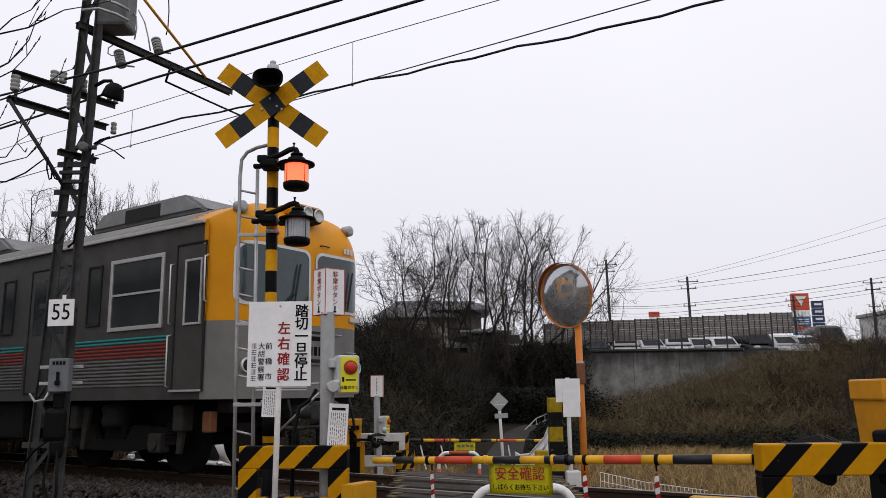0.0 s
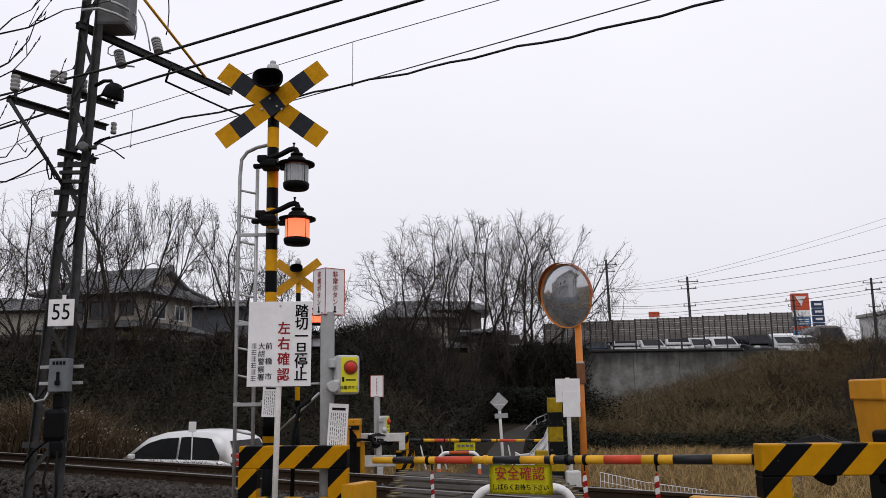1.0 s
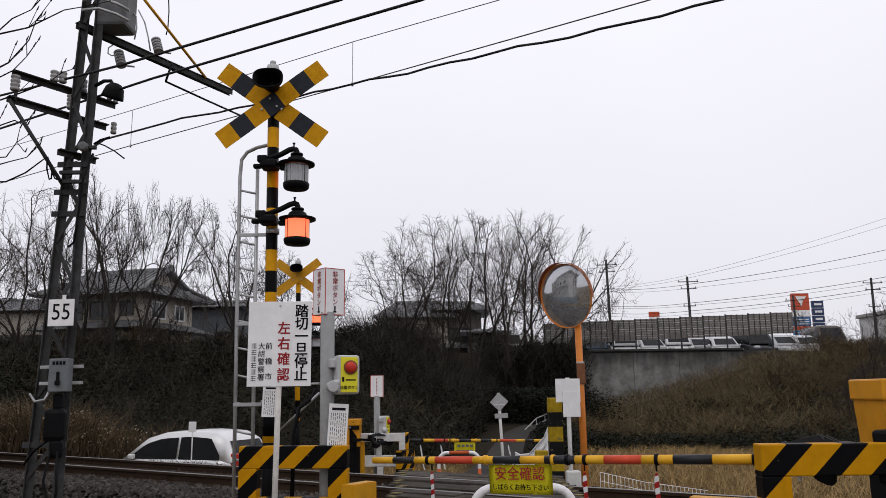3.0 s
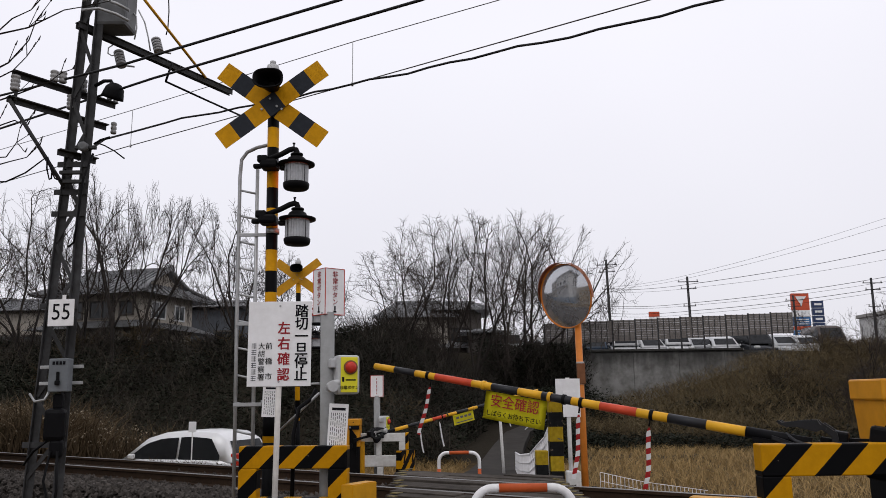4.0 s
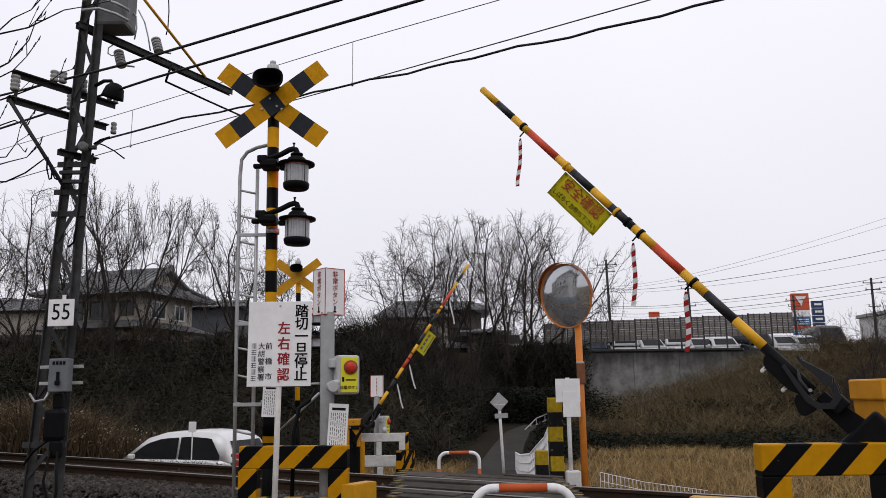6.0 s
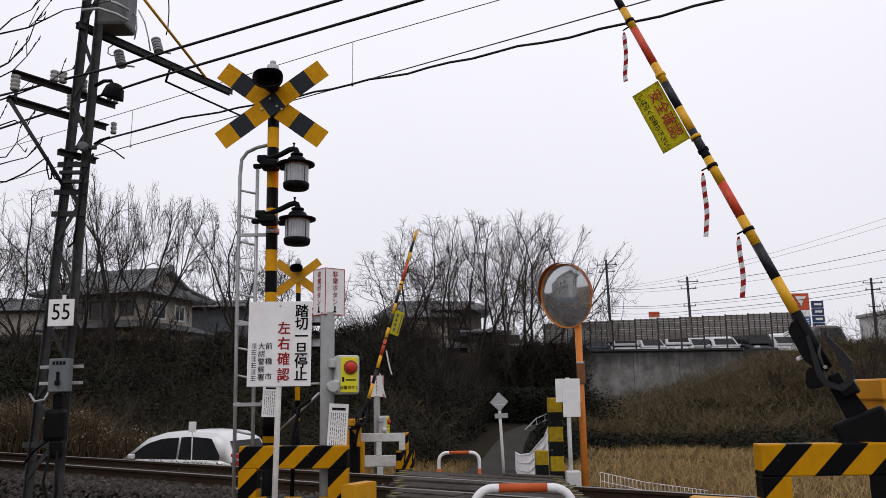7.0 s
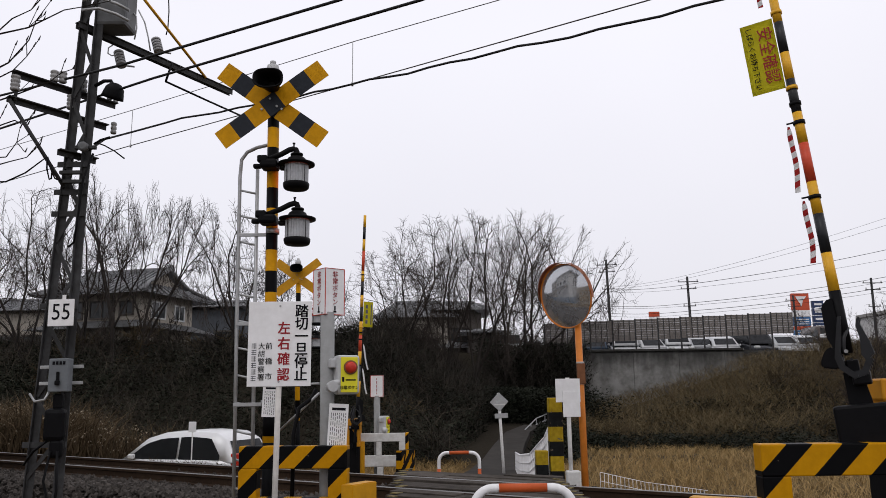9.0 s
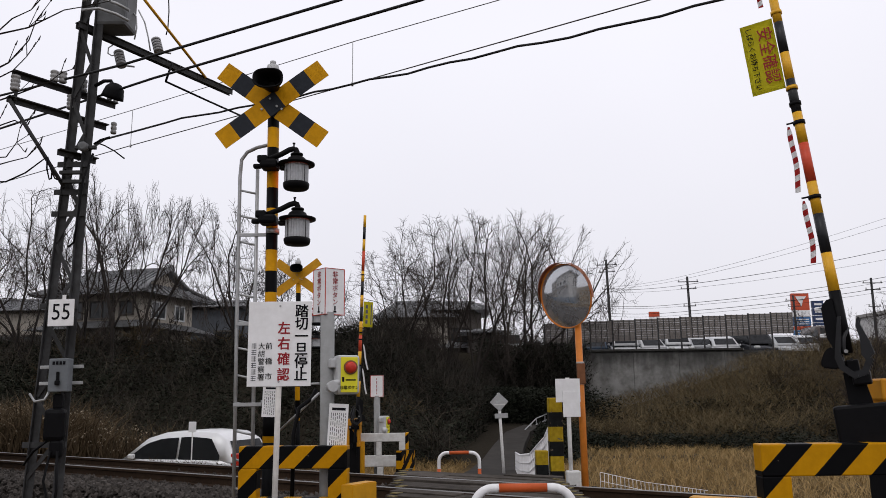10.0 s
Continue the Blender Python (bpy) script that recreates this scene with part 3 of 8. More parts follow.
def stop_board():
    t = thing("stop_sign", pose(-1.18, 5.7, 0), "white crossing stop board with black and red writing on a post", "sign")
    bm = bmesh.new()
    box(bm, (0, 0, 1.395), (0.455, 0.004, 0.605), None, 0.0015)
    part("board", bm, M_WHITE, t)
    bm = bmesh.new()
    rod(bm, (-0.02, 0.02, -0.4), (0.003, 0.02, 1.6), 0.02, seg=14)
    part("post", bm, M_RUSTWHITE, t, "white post with rust streaks")
    for z in (1.665, 1.125):
        bm = bmesh.new()
        rod(bm, (0.0, -0.006, z), (0.0, -0.002, z), 0.008, seg=8)
        part("bolt", bm, M_GALV, t)

    def column(txt, x, ztop, zbot, size, mat, squash=1.0, bold=0.0):
        n = len(txt)
        for i, ch in enumerate(txt):
            z = ztop + (zbot - ztop) * (i / (n - 1) if n > 1 else 0)
            lettering("character", ch, size, mat, t, pose(x, -0.0035, z) @ Matrix.Diagonal((squash, 1, 1, 1)), bold=bold)
            if bold:
                lettering("character", ch, size, mat, t, pose(x + 0.0026, -0.0032, z - 0.0012) @ Matrix.Diagonal((squash, 1, 1, 1)), bold=bold)

    column("踏切一旦停止", 0.155, 1.622, 1.168, 0.1, M_INK, 0.98, 0.008)
    column("左右確認", 0.03, 1.5, 1.17, 0.096, M_INKRED, 0.95, 0.008)
    column("前橋市", -0.075, 1.375, 1.16, 0.052, M_INK)
    column("大胡警察署", -0.128, 1.375, 1.155, 0.052, M_INK)
    bm = bmesh.new()
    for i in range(6):
        z = 1.38 - i * 0.046
        for dz in (-0.014, 0.0, 0.014):
            box(bm, (-0.182, -0.003, z + dz), (0.034, 0.001, 0.005))
        box(bm, (-0.182 + 0.006 * (-1) ** i, -0.0042, z), (0.005, 0.001, 0.038))
    part("small_print", bm, M_INKGREY, t)


M_RUSTWHITE = plain("white paint with rust", (0.68, 0.66, 0.63), 0.55, 0, 7, 0.5, 0.1, dark=0.45)
stop_board()


# ---- emergency button post ----
def button_post(m, s, label, two_faces):
    t = thing("emergency_button_post", m, label, "emergency button post", "emergency button posts")
    bm = bmesh.new()
    rod(bm, (0.02, 0, -0.7), (0, 0, 1.75 * s), 0.062 * s, seg=20)
    part("post", bm, M_GALVPOST, t, "grey concrete-like post")
    bm = bmesh.new()
    if two_faces:
        poly = [(-0.14, 0.06), (-0.012, -0.075), (0.14, 0.05), (0.0, 0.12)]
    else:
        poly = [(-0.12, -0.05), (0.12, -0.05), (0.12, 0.08), (-0.12, 0.08)]
    z0, z1 = 1.73 * s, 2.14 * s
    lo = [bm.verts.new((x * s, y * s, z0)) for x, y in poly]
    hi = [bm.verts.new((x * s, y * s, z1)) for x, y in poly]
    bm.faces.new(lo[::-1])
    bm.faces.new(hi)
    for i in range(4):
        bm.faces.new((lo[i], lo[(i + 1) % 4], hi[(i + 1) % 4], hi[i]))
    cap = part("cap", bm, M_WHITE, t, "white prism with red edges and lettering")
    bm = bmesh.new()
    for i in range(4):
        j = (i + 1) % 4
        for z in (z0, z1):
            rod(bm, (poly[i][0] * s, poly[i][1] * s, z), (poly[j][0] * s, poly[j][1] * s, z), 0.0035 * s, seg=6)
        rod(bm, (poly[i][0] * s, poly[i][1] * s, z0), (poly[i][0] * s, poly[i][1] * s, z1), 0.004 * s, seg=6)
    part("red_edge", bm, M_REDPAINT, cap)
    if two_faces:
        for (a, b) in ((poly[0], poly[1]), (poly[1], poly[2])):
            mid = Vector(((a[0] + b[0]) / 2, (a[1] + b[1]) / 2, 0))
            ang = math.degrees(math.atan2(b[1] - a[1], b[0] - a[0]))
            for i, ch in enumerate("非常ボタン"):
                lettering("character", ch, 0.06, M_INKRED, cap, pose(mid.x, mid.y, 2.085 - i * 0.062, 0, 0, ang) @ pose(0, -0.004, 0))
            bm = bmesh.new()
            mm = pose(mid.x, mid.y, 0, 0, 0, ang)
            box(bm, (0, -0.004, 1.785), (0.014, 0.001, 0.04), mm)
            box(bm, (0, -0.004, 1.755), (0.03, 0.001, 0.015), mm)
            part("arrow_mark", bm, M_INK, cap)
    else:
        bars(cap, -0.02 * s, 0.02 * s, z0 + 0.04, z1 - 0.05, 5, 1, -0.054 * s, M_INKRED)
    # button box turned to the road
    bx = new("button_box")
    bx.parent, bx.matrix_basis = t, pose(0.2 * s, -0.09, 0, 0, 0, 24 if two_faces else 72)
    tagged(bx, "grey box with a yellow front and a red button")
    bm = bmesh.new()
    box(bm, (0.0, 0.06, 1.2 * s), (0.2 * s, 0.16, 0.335 * s), None, 0.025)
    box(bm, (-0.11, 0.08, 1.3 * s), (0.08, 0.08, 0.08), None, 0.01)
    part("shell", bm, M_CREAM, bx)
    bm = bmesh.new()
    box(bm, (0, -0.024, 1.2 * s), (0.15 * s, 0.008, 0.3 * s), None, 0.003)
    part("front_panel", bm, M_LEMON, bx, "lemon yellow panel")
    bm = bmesh.new()
    lathe(bm, [(0.05 * s, 0.0), (0.048 * s, 0.02), (0.034 * s, 0.038), (0.012 * s, 0.043)], 24, pose(0.01, -0.028, 1.262 * s, 90, 0, 0))
    part("push_button", bm, M_REDBUTTON, bx, "red push button")
    bm = bmesh.new()
    lathe(bm, [(0.051 * s, 0.0), (0.061 * s, 0.0), (0.061 * s, 0.012), (0.051 * s, 0.012)], 24, pose(0.01, -0.028, 1.262 * s, 90, 0, 0))
    part("button_ring", bm, M_RUSTBOX, bx, "dark red ring")
    bm = bmesh.new()
    box(bm, (-0.055, -0.029, 1.16 * s), (0.02, 0.001, 0.04))
    box(bm, (0.012, -0.029, 1.155 * s), (0.09, 0.001, 0.012))
    part("small_print", bm, M_INK, bx)
    lettering("headline", "非常ボタン", 0.034 * s, M_INK, bx, pose(0, -0.0295, 1.088 * s), bold=0.012)
    bm = bmesh.new()
    tube(bm, [(-0.1, 0.08, 1.08 * s), (-0.14, 0.06, 1.0 * s), (-0.24, 0.02, 0.92 * s), (-0.28, 0.0, 0.7 * s), (-0.28, 0, -0.4)], 0.018)
    part("cable_pipe", bm, M_IRON, t)
    bm = bmesh.new()
    rod(bm, (-0.14, 0.03, 1.12 * s), (-0.07, 0.0, 1.14 * s), 0.03, seg=12)
    rod(bm, (-0.15, -0.06, 1.1 * s), (-0.15, 0.02, 1.1 * s), 0.045, seg=14)
    part("siren_knob", bm, M_CREAM, bx)
    return t


M_GALVPOST = plain("pale grey post", (0.28, 0.285, 0.285), 0.8, 0, 14, 0.35, 0.15)
M_RUSTBOX = plain("rust-brown paint", (0.2, 0.085, 0.04), 0.8, 0, 12, 0.5, 0.1)
M_REDBUTTON = plain("glossy red plastic", (0.5, 0.035, 0.02), 0.25, 0, 10, 0.15, 0.0)
near_button = button_post(pose(-1.03, 7.0, 0), 1.0, "grey post with emergency button box and white cap", True)
bm = bmesh.new()
rod(bm, (-0.06, 0, 1.13), (-0.68, 0.4, 1.12), 0.01, seg=8)
rod(bm, (-0.06, 0, 1.05), (-0.46, 0.3, 0.72), 0.012, seg=8)
part("stay_rod", bm, M_GALV, near_button)
button_post(pose(-1.35, 16.0, -0.77), 1.02, "grey post with emergency button box beyond the track", False)


def notice_board(m, w, h, label, seed):
    t = thing("notice_board", m, label, "notice", "small notices")
    bm = bmesh.new()
    box(bm, (0, 0, 0), (w, 0.004, h), None, 0.0015)
    part("panel", bm, M_WHITE, t)
    bars(t, -w * 0.42, w * 0.42, -h * 0.44, h * 0.3, 9, 8, -0.003, M_INKGREY, seed=seed)
    bm = bmesh.new()
    box(bm, (0, -0.003, h * 0.38), (w * 0.7, 0.001, h * 0.06))
    part("small_print", bm, M_INK, t)
    bm = bmesh.new()
    for z in (h * 0.3, -h * 0.3):
        box(bm, (0, 0.012, z), (w * 0.8, 0.02, 0.02))
    part("mounting_strap", bm, M_GALV, t)


notice_board(pose(-0.915, 6.905, 0.77, 0, 3, 8), 0.165, 0.37, "white notice with small print strapped to the button post", 4)
notice_board(pose(-1.62, 7.52, 0.985, 0, 2, 0), 0.17, 0.3, "white notice with small print on the signal pole", 9)


# ---- hazard-striped guard frames ----
def guard_frame(m, w, top, beam, leg, depth, material, label, right_leg=True):
    t = thing("hazard_guard", m, label, "guard frame", "guard frames")
    bm = bmesh.new()
    box(bm, (w / 2, 0, top - beam / 2), (w, depth, beam), None, 0.008)
    part("beam", bm, material, t)
    for x in ((leg / 2, w - leg / 2) if right_leg else (leg / 2,)):
        bm = bmesh.new()
        box(bm, (x, 0, (top - beam - 0.6) / 2), (leg, depth * 0.98, top - beam + 0.6), None, 0.008)
        part("leg", bm, material, t)
    bm = bmesh.new()
    box(bm, (w / 2, 0, 0.12), (w - 0.1, depth * 0.6, 0.14), None, 0.008)
    part("lower_rail", bm, material, t)
    return t


def low_wing(m, length, label, material):
    t = thing("hazard_block", m, label, "guard frame", "guard wings")
    bm = bmesh.new()
    prism(bm, [(-length / 2, -0.5), (length / 2, -0.5), (length / 2, 0.33), (-length / 2, 0.33)], 0.12)
    bmesh.ops.bevel(bm, geom=bm.edges[:], offset=0.008, segments=2, affect="EDGES")
    part("block", bm, material, t)
    for k in range(3 if material is not M_YEL else 0):
        bm = bmesh.new()
        x = -length / 2 + length * (0.2 + 0.3 * k)
        prism(bm, [(x - 0.03, 0.1), (x + 0.02, 0.1), (x + 0.09, 0.332), (x + 0.04, 0.332)], 0.123)
        part("black_stripe", bm, M_BLK, t)


guard_frame(pose(-1.745, 6.95, 0, 0, 0, -5), 0.93, 0.61, 0.185, 0.16, 0.12, M_STRIPE_DIAG, "yellow and black striped guard frame beside the signal")
right_guard = guard_frame(pose(1.765, 4.62, 0, 0, 0, 0), 1.2, 0.725, 0.175, 0.16, 0.12, M_STRIPE_DIAG2, "yellow and black striped guard frame before the barrier machine")
bm = bmesh.new()
box(bm, (0.79, -0.063, 0.64), (0.09, 0.004, 0.13), None, 0.001)
part("sticker", bm, M_WHITE_OLD, right_guard, "worn white sticker")
low_wing(pose(-0.70, 6.62, 0.0, 0, 0, 58), 0.32, "low yellow guard block at the road edge", M_YEL)
low_wing(pose(1.68, 4.95, 0.06, 0, 0, -30), 0.42, "low yellow guard block by the barrier", M_YEL)


# ---- barrier machines and arms ----
M_ARMYEL = plain("glossy yellow tube", (0.72, 0.38, 0.02), 0.35, 0, 14, 0.25, 0.03)
M_ARMBLK = plain("glossy dark tube", (0.018, 0.019, 0.022), 0.35, 0, 14, 0.25, 0.03)
M_ARMRED = plain("red reflective tube", (0.58, 0.07, 0.03), 0.35, 0, 14, 0.25, 0.03)
M_RIBBON = striped("red and white ribbon", (WHT, (0.45, 0.04, 0.04)), (0.35, 0, 0.937), 0.072, 0.0, amount=0.15)
M_BANNER = plain("yellow banner cloth", (0.66, 0.60, 0.02), 0.6, 0, 6, 0.2, 0.1)
M_MACHINE = plain("orange-yellow machine paint", (0.62, 0.27, 0.012), 0.4, 0, 8, 0.3, 0.05)


def barrier_machine(m, label, panel=False):
    t = thing("barrier_machine", m, label, "barrier machine", "barrier machines")
    bm = bmesh.new()
    prism(bm, [(-0.17, -0.02), (0.28, -0.02), (0.28, 0.52), (-0.2, 0.52), (-0.19, 0.36)], 0.36)
    bmesh.ops.bevel(bm, geom=bm.edges[:], offset=0.012, segments=2, affect="EDGES")
    part("cabinet", bm, M_MACHINE, t)
    bm = bmesh.new()
    box(bm, (0.06, 0, -0.46), (0.42, 0.34, 0.88), None, 0.012)
    part("pedestal", bm, M_IRON, t, "black pedestal")
    bm = bmesh.new()
    box(bm, (0.04, -0.01, 0.46), (0.5, 0.40, 0.13), None, 0.012)
    part("lid", bm, M_MACHINE, t, "lighter lid")
    bm = bmesh.new()
    rod(bm, (0.05, -0.212, 0.46), (0.05, -0.216, 0.46), 0.016, seg=12)
    box(bm, (0.08, -0.205, 0.355), (0.34, 0.06, 0.075), None, 0.01)
    latch = part("latch", bm, M_IRON, t)
    bm = bmesh.new()
    rod(bm, (-0.05, -0.25, 0.36), (-0.05, -0.232, 0.36), 0.02, seg=12)
    part("lock", bm, M_GALV, latch, "round bright lock")
    bm = bmesh.new()
    rod(bm, (0.0, -0.3, 0.0), (0.0, 0.1, 0.0), 0.05, seg=16)
    part("axle", bm, M_IRON, t)
    if panel:
        bm = bmesh.new()
        prism(bm, [(-0.12, 0.02), (0.12, -0.22), (0.12, 0.18), (-0.12, 0.38)], 0.02, pose(0.05, -0.19, 0))
        part("black_panel", bm, M_BLK, t, "black warning panel")
    return t


ARM_BANDS = ((0.82, 1.06, 0), (1.06, 1.31, 1), (1.31, 1.52, 0), (1.52, 1.78, 2), (1.78, 1.99, 0), (1.99, 2.22, 1), (2.22, 2.41, 0),
             (2.41, 2.63, 1), (2.63, 2.80, 0), (2.80, 3.13, 2), (3.13, 3.32, 0), (3.32, 3.52, 1), (3.52, 3.72, 0))
RIBBONS = []


def barrier_arm(m, sign, r0, r1, label, ribbon_at, detail, front, drop=0.0, long=1.0):
    """Arm along +x of its own space from the axle; front is the y of the road-facing side."""
    t = thing("boom_barrier", m, label, "barrier arm", "barrier arms")
    mats = (M_ARMYEL, M_ARMBLK, M_ARMRED)
    stretch = (3.72 * long - 0.82) / 2.9

    def rad(x):
        return r0 + (r1 - r0) * x / (3.72 * long)

    for a, b, k in ARM_BANDS:
        bm = bmesh.new()
        a, b = 0.82 + (a - 0.82) * stretch, 0.82 + (b - 0.82) * stretch
        rod(bm, (a, 0, 0), (b, 0, 0), rad(a), rad(b), seg=18)
        part("band", bm, mats[k], t, ("yellow band", "black band", "red reflective band")[k])
    bm = bmesh.new()
    rod(bm, (0.44, 0, 0), (0.82, 0, 0), r0 * 1.02, seg=16)
    part("sleeve", bm, M_IRON, t)
    # holder: trough under the tube, hooked spring lever, bent yoke, counter block
    bm = bmesh.new()
    prism(bm, [(0.775, -0.02), (0.77, -0.05), (0.745, -0.078), (0.72, -0.09), (0.54, -0.09), (0.45, -0.055), (0.44, -0.01)], 0.075)
    part("trough", bm, M_IRON, t)
    for y in (-0.045, 0.045):
        bm = bmesh.new()
        prism(bm, [(0.645, 0.10), (0.63, 0.085), (0.59, 0.075), (0.52, 0.085), (0.42, 0.075), (0.38, 0.10), (0.42, 0.145), (0.50, 0.13), (0.57, 0.108), (0.61, 0.097), (0.635, 0.107)], 0.016, pose(0, y, 0))
        part("hook_lever", bm, M_IRONGREY, t)
        bm = bmesh.new()
        prism(bm, [(0.66, -0.01), (0.52, -0.045), (0.42, -0.068), (0.352, -0.055), (0.285, 0.015), (0.305, 0.09), (0.39, 0.135), (0.40, 0.1), (0.335, 0.065), (0.325, 0.02), (0.37, -0.022), (0.44, -0.03), (0.52, -0.012), (0.66, 0.01)], 0.014, pose(0, y * 1.25, 0))
        part("yoke_plate", bm, M_IRONGREY, t)
    bm = bmesh.new()
    tube(bm, [(0.59, 0, 0.03), (0.53, front * 0.05, 0.0), (0.46, front * 0.05, -0.012), (0.43, front * 0.04, 0.0)], 0.012, 8)
    part("spring_arm", bm, M_IRONGREY, t)
    bm = bmesh.new()
    prism(bm, [(0.49, -0.07), (0.47, -0.115), (0.40, -0.15), (0.37, -0.145), (0.35, -0.065), (0.37, -0.035), (0.45, -0.04)], 0.11)
    bmesh.ops.bevel(bm, geom=bm.edges[:], offset=0.008, segments=2, affect="EDGES")
    part("counter_block", bm, M_IRON, t)
    bm = bmesh.new()
    box(bm, (0.29, 0, 0.05), (0.085, 0.12, 0.1), None, 0.012)
    box(bm, (0.35, 0, 0.015), (0.1, 0.05, 0.07), None, 0.01)
    part("joint_block", bm, M_IRON, t)
    for x, z, r in ((0.45, 0.0, 0.016), (0.4, 0.02, 0.012), (0.3, 0.03, 0.014), (0.37, 0.1, 0.01)):
        bm = bmesh.new()
        rod(bm, (x, front * 0.055, z), (x, front * 0.075, z), r * 0.7, seg=10)
        part("bolt", bm, M_GALVPOST if r == 0.016 else M_IRONGREY, t)
    if detail:
        for x in (0.725, 0.561):
            bm = bmesh.new()
            for dx in (-0.008, 0.01):
                lathe(bm, [(0.003, 0.0), (0.006, -0.02), (0.009, -0.035), (0.004, -0.045)], 8, pose(x + dx, 0, -0.085, 0, dx * 900, 0))
            part("cable_tag", bm, M_WHITE, t, "small white plastic tags")
    for x in (2.70, 2.05, 3.2, 1.92, 1.42, 2.16):
        bm = bmesh.new()
        lathe(bm, [(rad(x) + 0.001, -0.012), (rad(x) + 0.007, -0.012), (rad(x) + 0.007, 0.012), (rad(x) + 0.001, 0.012)], 18, pose(x, 0, 0, 0, 90, 0))
        part("collar", bm, M_ARMYEL if x in (2.70, 2.16) else M_IRON, t)
    for x, ln in ribbon_at:
        bm = bmesh.new()
        rod(bm, (x, 0, -rad(x)), (x, 0, -0.075), 0.006, seg=8)
        part("ribbon_hook", bm, M_IRON, t)
    # banner hung below two collars
    ban = part("banner", bmesh.new(), M_BANNER, t, "yellow banner with red and black writing")
    bm = bmesh.new()
    n, k = 12, 6
    g = [[bm.verts.new((2.17 + 0.5 * i / n, front * (0.012 + 0.006 * math.sin(i * 1.1) * j / k), -rad(2.4) - 0.004 - 0.205 * j / k)) for i in range(n + 1)] for j in range(k + 1)]
    for j in range(k):
        for i in range(n):
            bm.faces.new((g[j][i], g[j][i + 1], g[j + 1][i + 1], g[j + 1][i])).smooth = True
    bmesh.ops.solidify(bm, geom=bm.faces[:], thickness=0.002)
    bm.to_mesh(ban.data)
    bm.free()
    face = pose(2.42, front * 0.024, 0) @ pose(0, 0, 0, 0, 0, 180 if sign < 0 else 0)
    if detail:
        lettering("headline", "安全確認", 0.1, M_INKRED, ban, face @ pose(0, 0, -0.1), bold=0.005)
        lettering("small_line", "しばらくお待ち下さい", 0.045, M_INK, ban, face @ pose(0, 0, -0.19), bold=0.008)
    else:
        bm = bmesh.new()
        for i in range(4):
            box(bm, (2.27 + i * 0.1, front * 0.024, -0.105), (0.07, 0.002, 0.045))
        box(bm, (2.42, front * 0.024, -0.2), (0.4, 0.002, 0.02))
        part("small_print", bm, M_INKGREY, ban)
    for x, ln in ribbon_at:
        rb = part("ribbon", bmesh.new(), M_RIBBON if detail else M_WHITE, t, "hanging warning ribbon")
        bm = bmesh.new()
        pairs = []
        for i in range(11):
            z = -0.02 - ln * i / 10
            w = 0.006 if i == 0 else 0.016
            off = 0.012 * math.sin(i * 0.55 + x) * i / 10
            pairs.append((bm.verts.new((off - w, 0.004 * math.sin(i * 0.8), z)), bm.verts.new((off + w, 0.004 * math.cos(i * 0.6), z))))
        for (a, b), (c, d) in zip(pairs, pairs[1:]):
            bm.faces.new((a, b, d, c))
        bmesh.ops.solidify(bm, geom=bm.faces[:], thickness=0.004)
        bm.to_mesh(rb.data)
        bm.free()
        RIBBONS.append((rb, x, t, drop))
    # the tube hangs below the axle by the crank of its holder
    low = Matrix.Translation((0, 0, drop))
    for ob in t.children:
        if ob.name.split(".")[0] != "ribbon":
            ob.matrix_basis = low @ ob.matrix_basis
    bm = bmesh.new()
    if drop:
        prism(bm, [(-0.05, 0.04), (0.04, 0.045), (0.11, -0.10), (0.25, -0.12), (0.33, -0.10), (0.34, -0.2), (0.33, -0.232), (0.147, -0.232), (-0.01, -0.215), (-0.06, -0.1)], 0.03, pose(0, -front * 0.03, 0))
    else:
        prism(bm, [(-0.04, 0.035), (0.04, 0.035), (0.34, drop + 0.03), (0.34, drop - 0.02), (0.12, drop * 0.62 - 0.01), (-0.04, -0.035)], 0.03, pose(0, -front * 0.05, 0))
    part("crank", bm, M_IRON, t)
    if detail:
        bm = bmesh.new()
        box(bm, (0.02, front * 0.03, -0.17), (0.24, 0.12, 0.3), None, 0.02)
        part("hub_housing", bm, M_IRON, t, "black hub housing")
    return t


barrier_machine(pose(2.84, 5.05, 0.56), "orange-yellow barrier machine beside the road")
barrier_machine(pose(-1.8, 15.75, 0.08) @ Matrix.Diagonal((0.58, 0.8, 0.95, 1)), "yellow barrier machine beyond the track", True)
NEAR_PIVOT = pose(2.608, 4.661, 0.814, 0, 0, 180 - 30.87)
FAR_PIVOT = pose(-1.692, 15.5, 0.184, 0, 0, 30.2)
near_arm = barrier_arm(NEAR_PIVOT, -1, 0.034, 0.026, "yellow, black and red barrier arm with banner and ribbons", ((3.17, 0.38), (1.93, 0.44), (1.43, 0.40)), True, 1, -0.186)
far_arm = barrier_arm(FAR_PIVOT, 1, 0.036, 0.028, "yellow and black barrier arm beyond the track", ((3.5, 0.5), (1.85, 0.5), (1.38, 0.5)), False, -1, 0.0, 1.187)


